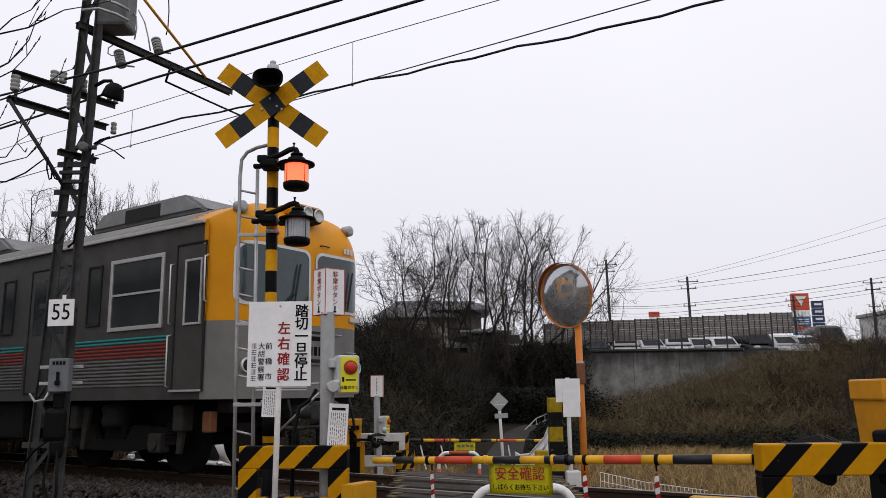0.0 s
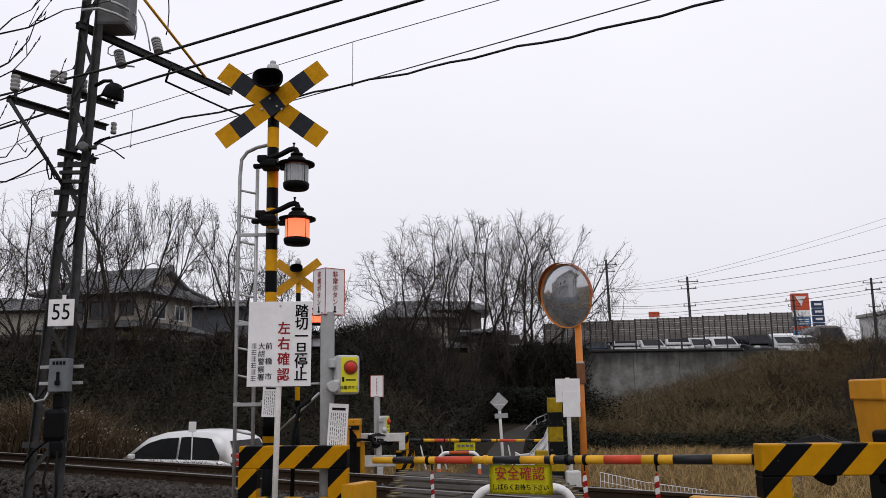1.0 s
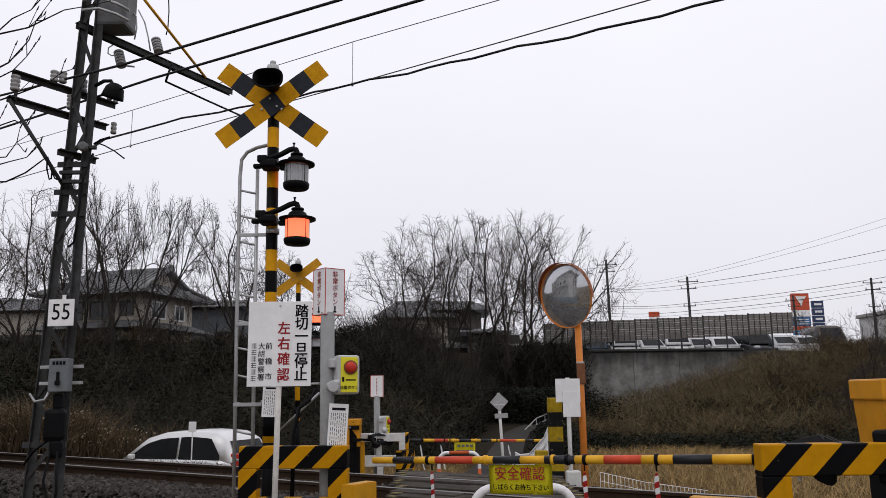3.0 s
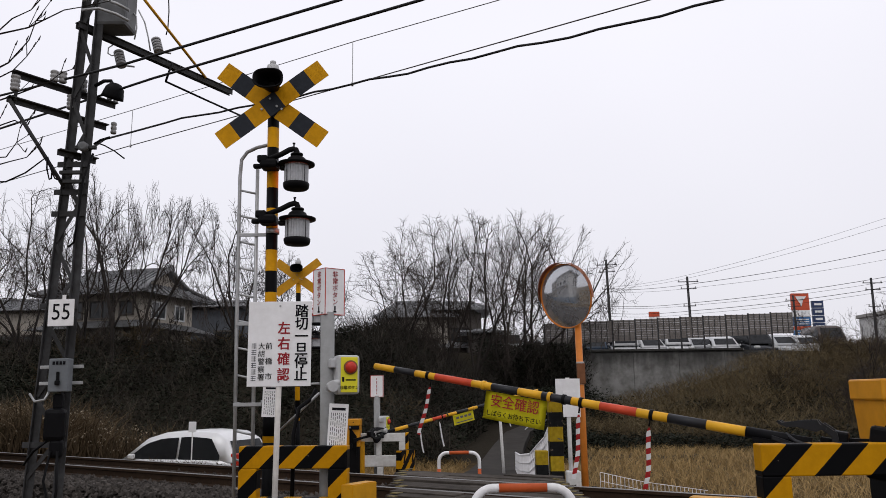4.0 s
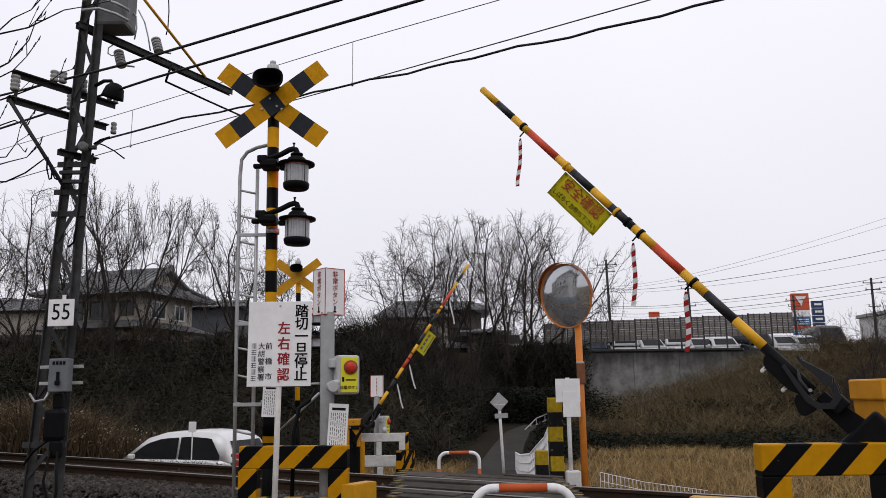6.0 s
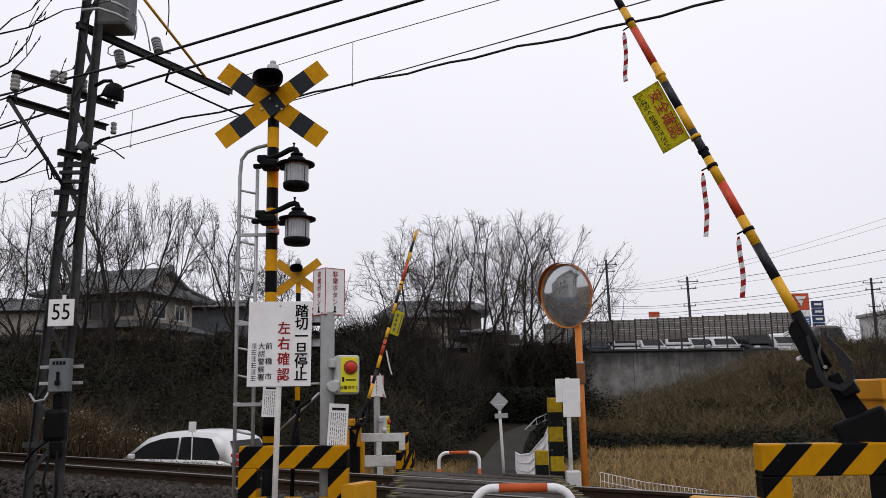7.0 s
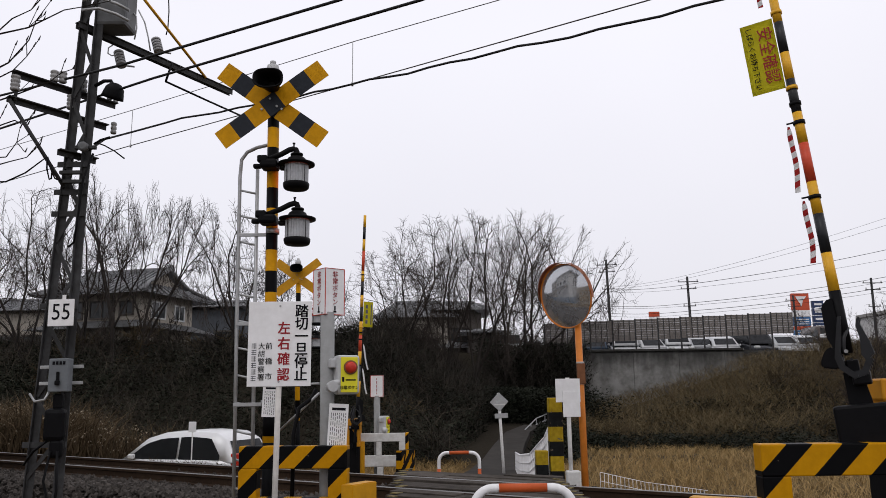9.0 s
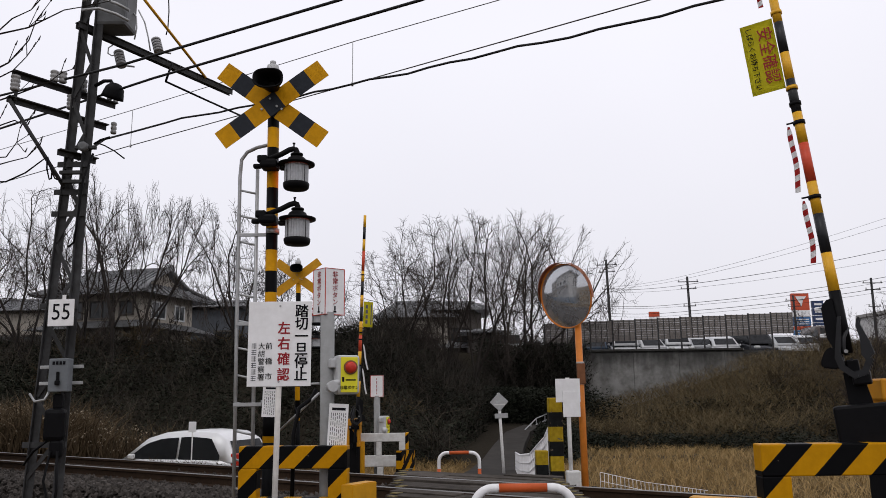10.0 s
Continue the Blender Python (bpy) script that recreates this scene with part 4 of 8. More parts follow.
# ---- hoop barriers in the middle of the road ----
def hoop(m, w, h, label):
    t = thing("hoop_barrier", m, label, "hoop barrier", "hoop barriers")
    r, c = 0.033, 0.16

    def curve(side):
        pts = [(side * w / 2, 0, -0.75), (side * w / 2, 0, h - c)]
        for k in range(1, 7):
            a = math.pi / 2 * k / 6
            pts.append((side * (w / 2 - c + c * math.cos(a)), 0, h - c + c * math.sin(a)))
        pts.append((side * w * 0.24, 0, h))
        return pts

    for side in (-1, 1):
        bm = bmesh.new()
        tube(bm, curve(side), r, 14)
        part("bent_tube", bm, M_WHITE, t, "white tube")
        bm = bmesh.new()
        rod(bm, (side * w / 2, 0, -0.75), (side * w / 2, 0, h - 0.3), r + 0.0015, seg=14)
        part("red_band", bm, M_ORANGERED, t, "orange-red reflective band")
    bm = bmesh.new()
    rod(bm, (-w * 0.24, 0, h), (w * 0.24, 0, h), r + 0.001, seg=14)
    part("red_band", bm, M_ORANGERED, t, "orange-red reflective band")


hoop(pose(0.60, 6.4, 0, 0, 0, 0), 0.78, 0.30, "white hoop barrier with an orange-red band on the road")
hoop(pose(0.26, 15.7, -0.38), 0.78, 0.30, "white hoop barrier with orange-red bands beyond the track")


# ---- the train: stainless railcar with a yellow cab ----
M_STEEL = plain("brushed stainless body", (0.092, 0.09, 0.086), 0.48, 0.35, 3, 0.45, 0.05, dark=0.5)
M_STEEL_DULL = plain("dull stainless end", (0.21, 0.207, 0.2), 0.5, 0.5, 3, 0.4, 0.05)
M_CAB = plain("yellow-orange cab paint", (0.72, 0.30, 0.008), 0.4, 0, 3, 0.2, 0.02, spec=0.12)
M_ROOF = plain("grey roof", (0.24, 0.245, 0.25), 0.7, 0, 6, 0.45, 0.1)
M_ROOFRIB = plain("roof rib", (0.45, 0.45, 0.44), 0.7, 0, 6, 0.4, 0.1)
M_WINFRAME = plain("bare aluminium frame", (0.6, 0.6, 0.6), 0.4, 0.5, 10, 0.25, 0.03)
M_RUBBER = plain("dark rubber", (0.02, 0.02, 0.02), 0.7, 0, 10, 0.3, 0.05)
M_TEAL = plain("teal stripe", (0.02, 0.27, 0.26), 0.4, 0, 10, 0.2, 0)
M_REDSTRIPE = plain("red stripe", (0.26, 0.03, 0.022), 0.4, 0, 10, 0.2, 0)
M_DUSTY = plain("dusty grey underframe", (0.05, 0.046, 0.042), 0.9, 0.0, 9, 0.6, 0.3)
M_UNDER = plain("grimy underframe", (0.011, 0.01, 0.009), 0.9, 0.0, 9, 0.6, 0.3)
M_PANE = plain("dark window glass", (0.035, 0.04, 0.042), 0.08, 0, 2, 0.5, 0, spec=0.4)
M_CABPANE = plain("cab window glass", (0.05, 0.075, 0.085), 0.06, 0, 1.5, 0.5, 0, spec=0.5)
M_LENS = plain("lamp lens", (0.55, 0.56, 0.55), 0.12, 0.2, 10, 0.1, 0)


def roof_z(y):
    u = min(1.0, abs(y) / 1.37)
    return 3.27 + 0.39 * (1 - u ** 2.6)


def nose_x(y, z):
    """Front surface of the cab: rounded corners and a roof that leans back."""
    a = max(0.0, (abs(y) - 0.75) / 0.62)
    x = -0.50 * a ** 2.4
    if z > 2.95:
        x -= 0.42 * ((z - 2.95) / 0.7) ** 2.2
    return x


def nose_patch(y0, y1, z0, z1, lift, ny=16, nz=10, rim=None, bm=None, cut=0.0):
    """A panel that follows the nose; corners cut round by cut metres."""
    bm = bm or bmesh.new()
    rows = []
    for j in range(nz + 1):
        row = []
        for i in range(ny + 1):
            y, z = y0 + (y1 - y0) * i / ny, z0 + (z1 - z0) * j / nz
            cy, cz = min(max(y, y0 + cut), y1 - cut), min(max(z, z0 + cut), z1 - cut)
            v = Vector((y - cy, z - cz))
            if cut and v.x and v.y and v.length > cut:
                v *= cut / v.length
                y, z = cy + v.x, cz + v.y
            zz = min(z, roof_z(y))
            row.append(bm.verts.new((nose_x(y, zz) + lift, y, zz)))
        rows.append(row)
    for j in range(nz):
        for i in range(ny):
            try:
                bm.faces.new((rows[j][i], rows[j][i + 1], rows[j + 1][i + 1], rows[j + 1][i])).smooth = True
            except ValueError:
                pass
    return bm


def build_train():
    t = thing("train", TRACK, "stainless steel railcar with a yellow-orange cab and teal and red stripes", "train")
    L = -18.0
    # body side walls, floor and rear end
    for side in (-1, 1):
        bm = bmesh.new()
        box(bm, ((L - 0.5) / 2, side * 1.35, 2.135), (-L - 0.5, 0.04, 2.27))
        part("side_wall", bm, M_STEEL, t)
    bm = bmesh.new()
    box(bm, (L / 2 - 0.3, 0, 1.03), (-L - 0.6, 2.66, 0.06))
    part("floor_pan", bm, M_UNDER, t)
    bm = bmesh.new()
    box(bm, (L + 0.02, 0, 2.2), (0.04, 2.66, 2.3))
    part("end_wall", bm, M_STEEL, t)
    bm = bmesh.new()
    ys = [-1.40 + 2.80 * k / 26 for k in range(27)]
    a = [bm.verts.new((L, y, roof_z(y))) for y in ys]
    b = [bm.verts.new((-0.75, y, roof_z(y))) for y in ys]
    for k in range(26):
        bm.faces.new((a[k], a[k + 1], b[k + 1], b[k])).smooth = True
    bmesh.ops.solidify(bm, geom=bm.faces[:], thickness=0.03)
    roof = part("roof", bm, M_ROOF, t)
    for k in range(9):
        y = -1.33 + k * 0.075
        bm = bmesh.new()
        box(bm, ((L - 0.8) / 2, y, roof_z(y) + 0.005), (-L - 0.8, 0.022, 0.022))
        part("roof_rib", bm, M_ROOFRIB, roof)
    for side in (-1, 1):
        bm = bmesh.new()
        box(bm, ((L - 0.5) / 2, side * 1.395, 3.25), (-L - 0.5, 0.045, 0.05), None, 0.008)
        part("gutter", bm, M_WINFRAME, t)
    # cab
    bm = nose_patch(-1.37, 1.37, 1.97, 3.66, 0.0, 40, 26)
    top = []
    for k in range(31):
        y = -1.37 + 2.74 * k / 30
        p, q = bm.verts.new((nose_x(y, roof_z(y)), y, roof_z(y))), bm.verts.new((-1.0, y * 1.004, roof_z(y) + 0.004))
        top.append((p, q))
    for k in range(30):
        bm.faces.new((top[k][0], top[k + 1][0], top[k + 1][1], top[k][1])).smooth = True
    for side in (-1, 1):
        pts = [(-0.44, 1.97), (-0.44, 3.27), (-0.52, 3.27), (-0.52, 1.97)]
        bm.faces.new([bm.verts.new((x, side * 1.374, z)) for x, z in pts])
    part("cab_shell", bm, M_CAB, t, "yellow-orange painted cab shell")
    part("cab_apron", nose_patch(-1.37, 1.37, 1.0, 1.968, 0.002, 36, 8), M_STEEL_DULL, t, "bare stainless lower front")
    for y0, y1 in ((-1.17, 0.02), (0.11, 1.08)):
        w = part("cab_window", nose_patch(y0, y1, 2.17, 3.0, 0.012, 24, 16, cut=0.13), M_WINFRAME, t, "pale window surround")
        part("pane", nose_patch(y0 + 0.04, y1 - 0.04, 2.21, 2.96, 0.017, 24, 16, cut=0.11), M_CABPANE, w, "tinted glass")
        bm = bmesh.new()
        ym = y1 - 0.28
        tube(bm, [(0.04, ym - 0.3, 2.16), (0.05, ym - 0.05, 2.36), (0.05, ym + 0.02, 2.72)], 0.012, 6)
        rod(bm, (0.05, ym - 0.06, 2.22), (0.05, ym + 0.04, 2.78), 0.012, seg=6)
        part("wiper", bm, M_RUBBER, w)
        bm = bmesh.new()
        box(bm, (0.01, y1 - 0.15, 2.1), (0.03, 0.2, 0.07), None, 0.006)
        part("nameplate", bm, M_WINFRAME, t)
    # headlights in a common case, marker lamps, tail lamps, destination frame, handrails
    case = new("headlight_case")
    case.parent = t
    bm = bmesh.new()
    box(bm, (-0.13, 0.04, 3.52), (0.28, 0.47, 0.23), None, 0.07)
    part("case", bm, M_RUBBER, case)
    for y in (-0.07, 0.15):
        bm = bmesh.new()
        lathe(bm, [(0.095, 0.0), (0.1, 0.015), (0.08, 0.022), (0.075, 0.012), (0.03, 0.004)], 20, pose(0.01, y, 3.52, 0, 90, 0))
        part("headlight", bm, M_LENS, case, "round headlight, unlit")
    bm = bmesh.new()
    box(bm, (-0.3, 0.04, 3.59), (0.5, 0.56, 0.16), None, 0.06)
    part("cowl", bm, M_CAB, case, "yellow-orange cowl")
    for y in (-1.05, 1.0):
        bm = bmesh.new()
        lathe(bm, [(0.08, -0.1), (0.08, 0.02), (0.07, 0.03), (0.03, 0.035)], 18, pose(nose_x(y, 3.4) + 0.05, y, 3.46, 0, 90, 0))
        part("marker_lamp", bm, M_GALV, t)
    for y in (-1.03, 1.08):
        bm = bmesh.new()
        lathe(bm, [(0.1, 0.0), (0.1, 0.03), (0.085, 0.04), (0.07, 0.03), (0.065, 0.01), (0.02, 0.008)], 20, pose(nose_x(y, 1.4) + 0.02, y, 1.41, 0, 90, 0))
        tl = part("tail_lamp", bm, M_WINFRAME, t)
        bm = bmesh.new()
        lathe(bm, [(0.065, 0.0), (0.06, 0.02), (0.02, 0.025)], 16, pose(nose_x(y, 1.4) + 0.035, y, 1.41, 0, 90, 0))
        part("lens", bm, M_REDBUTTON if y < -9 else M_RUBBER, tl)
    bm = bmesh.new()
    box(bm, (0.01, 0.09, 1.66), (0.05, 0.44, 0.46), None, 0.01)
    sign = part("destination_frame", bm, M_STEEL_DULL, t)
    bm = bmesh.new()
    box(bm, (0.04, 0.09, 1.68), (0.02, 0.42, 0.42), None, 0.008)
    part("frame", bm, M_RUBBER, sign)
    bm = bmesh.new()
    box(bm, (0.048, 0.09, 1.68), (0.012, 0.34, 0.34), None, 0.006)
    part("plate", bm, M_STEEL_DULL, sign)
    bm = bmesh.new()
    for k in range(3):
        box(bm, (0.055, 0.0 + k * 0.09, 1.62), (0.002, 0.065, 0.12))
    box(bm, (0.055, 0.09, 1.79), (0.002, 0.22, 0.06))
    part("small_print", bm, M_INK, sign)
    for y, z, w in ((-0.55, 1.86, 0.22), (0.55, 1.86, 0.18), (-0.8, 1.3, 0.2), (0.85, 1.31, 0.2), (-0.35, 3.1, 0.2), (0.3, 3.1, 0.16), (-0.55, 3.5, 0.16), (0.85, 1.62, 0.2)):
        bm = bmesh.new()
        xx = nose_x(y, z)
        tube(bm, [(xx, y - w / 2, z), (xx + 0.04, y - w / 2 + 0.01, z), (xx + 0.04, y + w / 2 - 0.01, z), (xx, y + w / 2, z)], 0.009, 6)
        part("handrail", bm, M_GALV if z < 2 else M_RUBBER, t)
    for k in range(3):
        bm = nose_patch(-0.95, -0.02, 1.1 + k * 0.035, 1.118 + k * 0.035, 0.016, 12, 1)
        part("buffer_strip", bm, M_WINFRAME, t)
        bm = nose_patch(0.3, 1.0, 1.1 + k * 0.035, 1.118 + k * 0.035, 0.016, 12, 1)
        part("buffer_strip", bm, M_WINFRAME, t)
    bm = bmesh.new()
    for k in range(3):
        box(bm, (nose_x(0.8, 2.98) + 0.01, 0.72 + 0.07 * k, 3.09), (0.004, 0.05, 0.08))
    part("number_bars", bm, M_WINFRAME, t)

    # side openings, on both sides
    def frame_ring(x0, x1, z0, z1, w, y, bm):
        for c, s in ((((x0 + x1) / 2, y, z1 - w / 2), (x1 - x0, 0.03, w)), (((x0 + x1) / 2, y, z0 + w / 2), (x1 - x0, 0.03, w)),
                     ((x0 + w / 2, y, (z0 + z1) / 2), (w, 0.03, z1 - z0 - 2 * w)), ((x1 - w / 2, y, (z0 + z1) / 2), (w, 0.03, z1 - z0 - 2 * w))):
            box(bm, c, s, None, 0.004)

    def side_window(x0, x1, z0, z1, w, mid, side, material=M_WINFRAME, label="aluminium framed side window"):
        bm = bmesh.new()
        frame_ring(x0, x1, z0, z1, w, side * 1.378, bm)
        if mid:
            box(bm, ((x0 + x1) / 2, side * 1.376, (z0 + z1) / 2), (x1 - x0 - 2 * w, 0.02, 0.03))
        win = part("side_window", bm, material, t, label)
        bm = bmesh.new()
        box(bm, ((x0 + x1) / 2, side * 1.371, (z0 + z1) / 2), (x1 - x0 - 2 * w, 0.008, z1 - z0 - 2 * w))
        part("pane", bm, M_PANE, win)

    for side in (-1, 1):
        # cab door with handrails and sill
        bm = bmesh.new()
        frame_ring(-1.05, -0.45, 1.1, 3.0, 0.025, side * 1.372, bm)
        door = part("cab_door", bm, M_RUBBER, t, "recessed driver's door")
        bm = bmesh.new()
        box(bm, (-0.75, side * 1.371, 2.04), (0.55, 0.01, 1.82), None, 0.003)
        part("leaf", bm, M_STEEL, door)
        bm = bmesh.new()
        frame_ring(-0.86, -0.52, 1.93, 2.78, 0.03, side * 1.38, bm)
        part("window_frame", bm, M_WINFRAME, door)
        bm = bmesh.new()
        box(bm, (-0.69, side * 1.378, 2.355), (0.29, 0.008, 0.8))
        part("pane", bm, M_PANE, door)
        bm = bmesh.new()
        box(bm, (-0.75, side * 1.4, 1.11), (0.58, 0.06, 0.025))
        part("sill", bm, M_WINFRAME, door)
        for x, z0, z1 in ((-1.1, 1.95, 2.75), (-0.42, 2.2, 2.8), (-1.1, 1.15, 1.82)):
            bm = bmesh.new()
            tube(bm, [(x, side * 1.37, z0), (x, side * 1.43, z0 + 0.02), (x, side * 1.43, z1 - 0.02), (x, side * 1.37, z1)], 0.013, 6)
            part("handrail", bm, M_WINFRAME, t)
        side_window(-2.5, -1.3, 1.93, 2.93, 0.055, True, side)
        for x0 in (-4.6, -9.2, -13.8):
            bm = bmesh.new()
            frame_ring(x0, x0 + 1.1, 1.1, 2.99, 0.025, side * 1.372, bm)
            pd = part("passenger_door", bm, M_RUBBER, t, "double sliding door")
            for k in range(2):
                bm = bmesh.new()
                box(bm, (x0 + 0.285 + 0.53 * k, side * 1.3715, 2.04), (0.51, 0.012, 1.83), None, 0.003)
                part("leaf", bm, M_STEEL, pd)
                bm = bmesh.new()
                box(bm, (x0 + 0.285 + 0.53 * k, side * 1.379, 2.4), (0.33, 0.008, 0.85), None, 0.003)
                part("pane", bm, M_PANE, pd)
            side_window(x0 - 0.82, x0 - 0.46, 2.03, 2.9, 0.03, False, side, M_RUBBER, "narrow rubber-framed pocket window")
            side_window(x0 + 1.55, x0 + 1.89, 2.03, 2.9, 0.03, False, side, M_RUBBER, "narrow rubber-framed pocket window")
            if x0 < -5:
                side_window(x0 + 2.2, x0 + 3.5, 1.93, 2.93, 0.055, True, side)
        # corrugated lower panels with painted lines between the doors
        for x0, x1 in ((-3.42, -1.18), (-8.05, -4.68), (-12.6, -9.28), (-17.8, -13.9)):
            for k in range(14):
                z = 1.19 + k * 0.048
                bm = bmesh.new()
                box(bm, ((x0 + x1) / 2, side * 1.374, z), (x1 - x0, 0.016, 0.026), None, 0.005)
                mat = M_TEAL if k >= 12 else M_REDSTRIPE if k >= 8 else M_STEEL_DULL
                part("corrugation", bm, mat, t)
    # roof equipment
    for x0, x1 in ((-4.0, -1.15), (-9.3, -6.3), (-15, -12)):
        unit = new("air_conditioner")
        unit.parent = t
        bm = bmesh.new()
        prism(bm, [(x0, 3.6), (x1, 3.6), (x1 - 0.5, 3.9), (x0 + 0.35, 3.9)], 1.7)
        bmesh.ops.bevel(bm, geom=bm.edges[:], offset=0.05, segments=2, affect="EDGES")
        part("cover", bm, M_ROOF, unit)
        for side in (-1, 1):
            bm = bmesh.new()
            box(bm, ((x0 + x1) / 2 - 0.05, side * 0.853, 3.74), (0.85, 0.012, 0.2), None, 0.004)
            part("grille", bm, M_RUBBER, unit)
    # bogies
    for cx in (-2.85, -15.2):
        bog = new("bogie")
        bog.parent = t
        for side in (-1, 1):
            bm = bmesh.new()
            prism(bm, [(cx - 1.45, 0.42), (cx - 1.4, 0.62), (cx - 0.5, 0.66), (cx - 0.35, 0.45), (cx + 0.35, 0.45), (cx + 0.5, 0.66), (cx + 1.4, 0.62), (cx + 1.45, 0.42), (cx + 0.5, 0.3), (cx - 0.5, 0.3)], 0.1, pose(0, side * 0.95, 0))
            part("side_frame", bm, M_UNDER, bog)
            for ax in (cx - 1.1, cx + 1.1):
                bm = bmesh.new()
                box(bm, (ax, side * 1.0, 0.43), (0.26, 0.18, 0.26), None, 0.03)
                rod(bm, (ax, side * 1.08, 0.43), (ax, side * 1.12, 0.43), 0.09, seg=14)
                part("axle_box", bm, M_DUSTY, bog)
                bm = bmesh.new()
                prism(bm, [(ax + 0.42, 0.3), (ax + 0.5, 0.3), (ax + 0.62, 0.9), (ax + 0.46, 0.9)], 0.05, pose(0, side * 1.02, 0))
                part("brake_hanger", bm, M_DUSTY, bog)
                bm = bmesh.new()
                for k in range(5):
                    lathe(bm, [(0.075, 0.5 + k * 0.04), (0.085, 0.515 + k * 0.04), (0.075, 0.53 + k * 0.04)], 12, pose(ax + 0.25, side * 0.98, 0))
                part("spring", bm, M_UNDER, bog)
                bm = bmesh.new()
                wm = pose(ax, side * 0.55, 0.43, 90, 0, 0)
                lathe(bm, [(0.1, -0.07), (0.36, -0.06), (0.4, -0.065), (0.43, -0.06), (0.43, 0.05), (0.455, 0.055), (0.455, 0.075), (0.12, 0.08)], 30, wm if side > 0 else pose(ax, side * 0.55, 0.43, -90, 0, 0))
                part("wheel", bm, M_UNDER, bog)
            bm = bmesh.new()
            lathe(bm, [(0.2, 0.62), (0.23, 0.7), (0.2, 0.78), (0.23, 0.86), (0.2, 0.94)], 18, pose(cx, side * 0.9, 0))
            part("air_spring", bm, M_RUBBER, bog)
        bm = bmesh.new()
        box(bm, (cx, 0, 0.55), (0.5, 1.9, 0.22), None, 0.03)
        part("bolster", bm, M_UNDER, bog)
        for ax in (cx - 1.1, cx + 1.1):
            bm = bmesh.new()
            rod(bm, (ax, -0.6, 0.43), (ax, 0.6, 0.43), 0.08)
            part("axle", bm, M_UNDER, bog)
    for x0, x1 in ((-4.6, -0.7), (-13.6, -4.8), (-17.2, -13.8)):
        bm = bmesh.new()
        box(bm, ((x0 + x1) / 2, 0, 0.83), (x1 - x0, 0.9, 0.42), None, 0.03)
        part("centre_sill", bm, M_UNDER, t)
    for x, w in ((-4.5, 0.22), (-3.6, 0.16), (-1.2, 0.2)):
        bm = bmesh.new()
        box(bm, (x, -1.05, 0.76), (w, 0.2, 0.34), None, 0.03)
        part("air_valve", bm, M_DUSTY, t, "dusty grey underfloor box")
    # underfloor boxes, headstock, hanging gear, coupler
    for x, w, h, y in ((-5.2, 0.8, 0.55, -0.95), (-6.4, 1.1, 0.6, -0.9), (-8, 1.6, 0.5, -0.9), (-10.2, 1.3, 0.6, -0.9), (-12, 1.0, 0.5, -0.95), (-7, 2, 0.5, 0.9), (-10.5, 2, 0.5, 0.9)):
        bm = bmesh.new()
        box(bm, (x, y, 0.98 - h / 2), (w, 0.6, h), None, 0.03)
        part("equipment_box", bm, M_UNDER, t)
    bm = bmesh.new()
    box(bm, (-0.35, 0, 0.92), (0.3, 2.2, 0.2), None, 0.03)
    part("headstock", bm, M_UNDER, t)
    bm = bmesh.new()
    box(bm, (-0.55, -1.15, 0.72), (0.16, 0.12, 0.26), None, 0.02)
    part("junction_box", bm, M_RUSTBOX, t, "rust-brown hanging box")
    bm = bmesh.new()
    rod(bm, (-0.9, 0, 0.82), (0.25, 0, 0.82), 0.09)
    box(bm, (0.33, 0, 0.82), (0.28, 0.3, 0.28), None, 0.05)
    box(bm, (0.48, -0.1, 0.82), (0.16, 0.1, 0.2), None, 0.03)
    part("coupler", bm, M_MASTSTEEL, t)
    for y in (-0.8, -0.35, 0.45, 0.85):
        bm = bmesh.new()
        tube(bm, [(0.0, y, 0.98), (0.06, y, 0.8), (0.02, y + 0.1, 0.55), (-0.1, y + 0.14, 0.5)], 0.02, 7)
        part("hose", bm, M_RUBBER, t)
    for y in (-0.75, 0.75):
        bm = bmesh.new()
        box(bm, (-0.35, y, 0.45), (0.06, 0.35, 0.5), pose(0, 0, 0), 0.02)
        part("rail_guard", bm, M_UNDER, t)
    bm = bmesh.new()
    tube(bm, [(-0.3, -0.4, 0.62), (0.1, -0.4, 0.62), (0.1, 0.4, 0.62), (-0.3, 0.4, 0.62)], 0.03, 8)
    part("step_bar", bm, M_MASTSTEEL, t)
    return t


train = build_train()


# ---- catenary mast with cross arms, transformer and wires ----
DIR_N = Vector((0.5646, 0.8254, 0))           # across the track
DIR_D = Vector((0.8254, -0.5646, 0))          # along the track
M_CERAMIC = plain("grey-white ceramic", (0.33, 0.33, 0.33), 0.3, 0, 20, 0.3, 0)
M_TRANSFORMER = plain("grey transformer paint", (0.13, 0.135, 0.14), 0.5, 0.2, 8, 0.4, 0.05)
M_WIRE = plain("black cable", (0.015, 0.015, 0.016), 0.6, 0, 20, 0.2, 0)
M_COPPER = plain("dull contact wire", (0.10, 0.09, 0.085), 0.5, 0.5, 20, 0.2, 0)


def insulator(parent, p, h, r, name="insulator"):
    bm = bmesh.new()
    n = max(2, int(h / 0.045))
    prof = []
    for k in range(n):
        z = -h / 2 + h * k / n
        prof += [(r * 0.8, z), (r, z + h / n * 0.25), (r * 0.95, z + h / n * 0.7), (r * 0.8, z + h / n * 0.8)]
    prof += [(r * 0.3, h / 2)]
    lathe(bm, prof, 14, pose(*p))
    part(name, bm, M_CERAMIC, parent)


M_INSUL = plain("grey glazed porcelain", (0.3, 0.3, 0.31), 0.35, 0, 9, 0.5, 0.05)


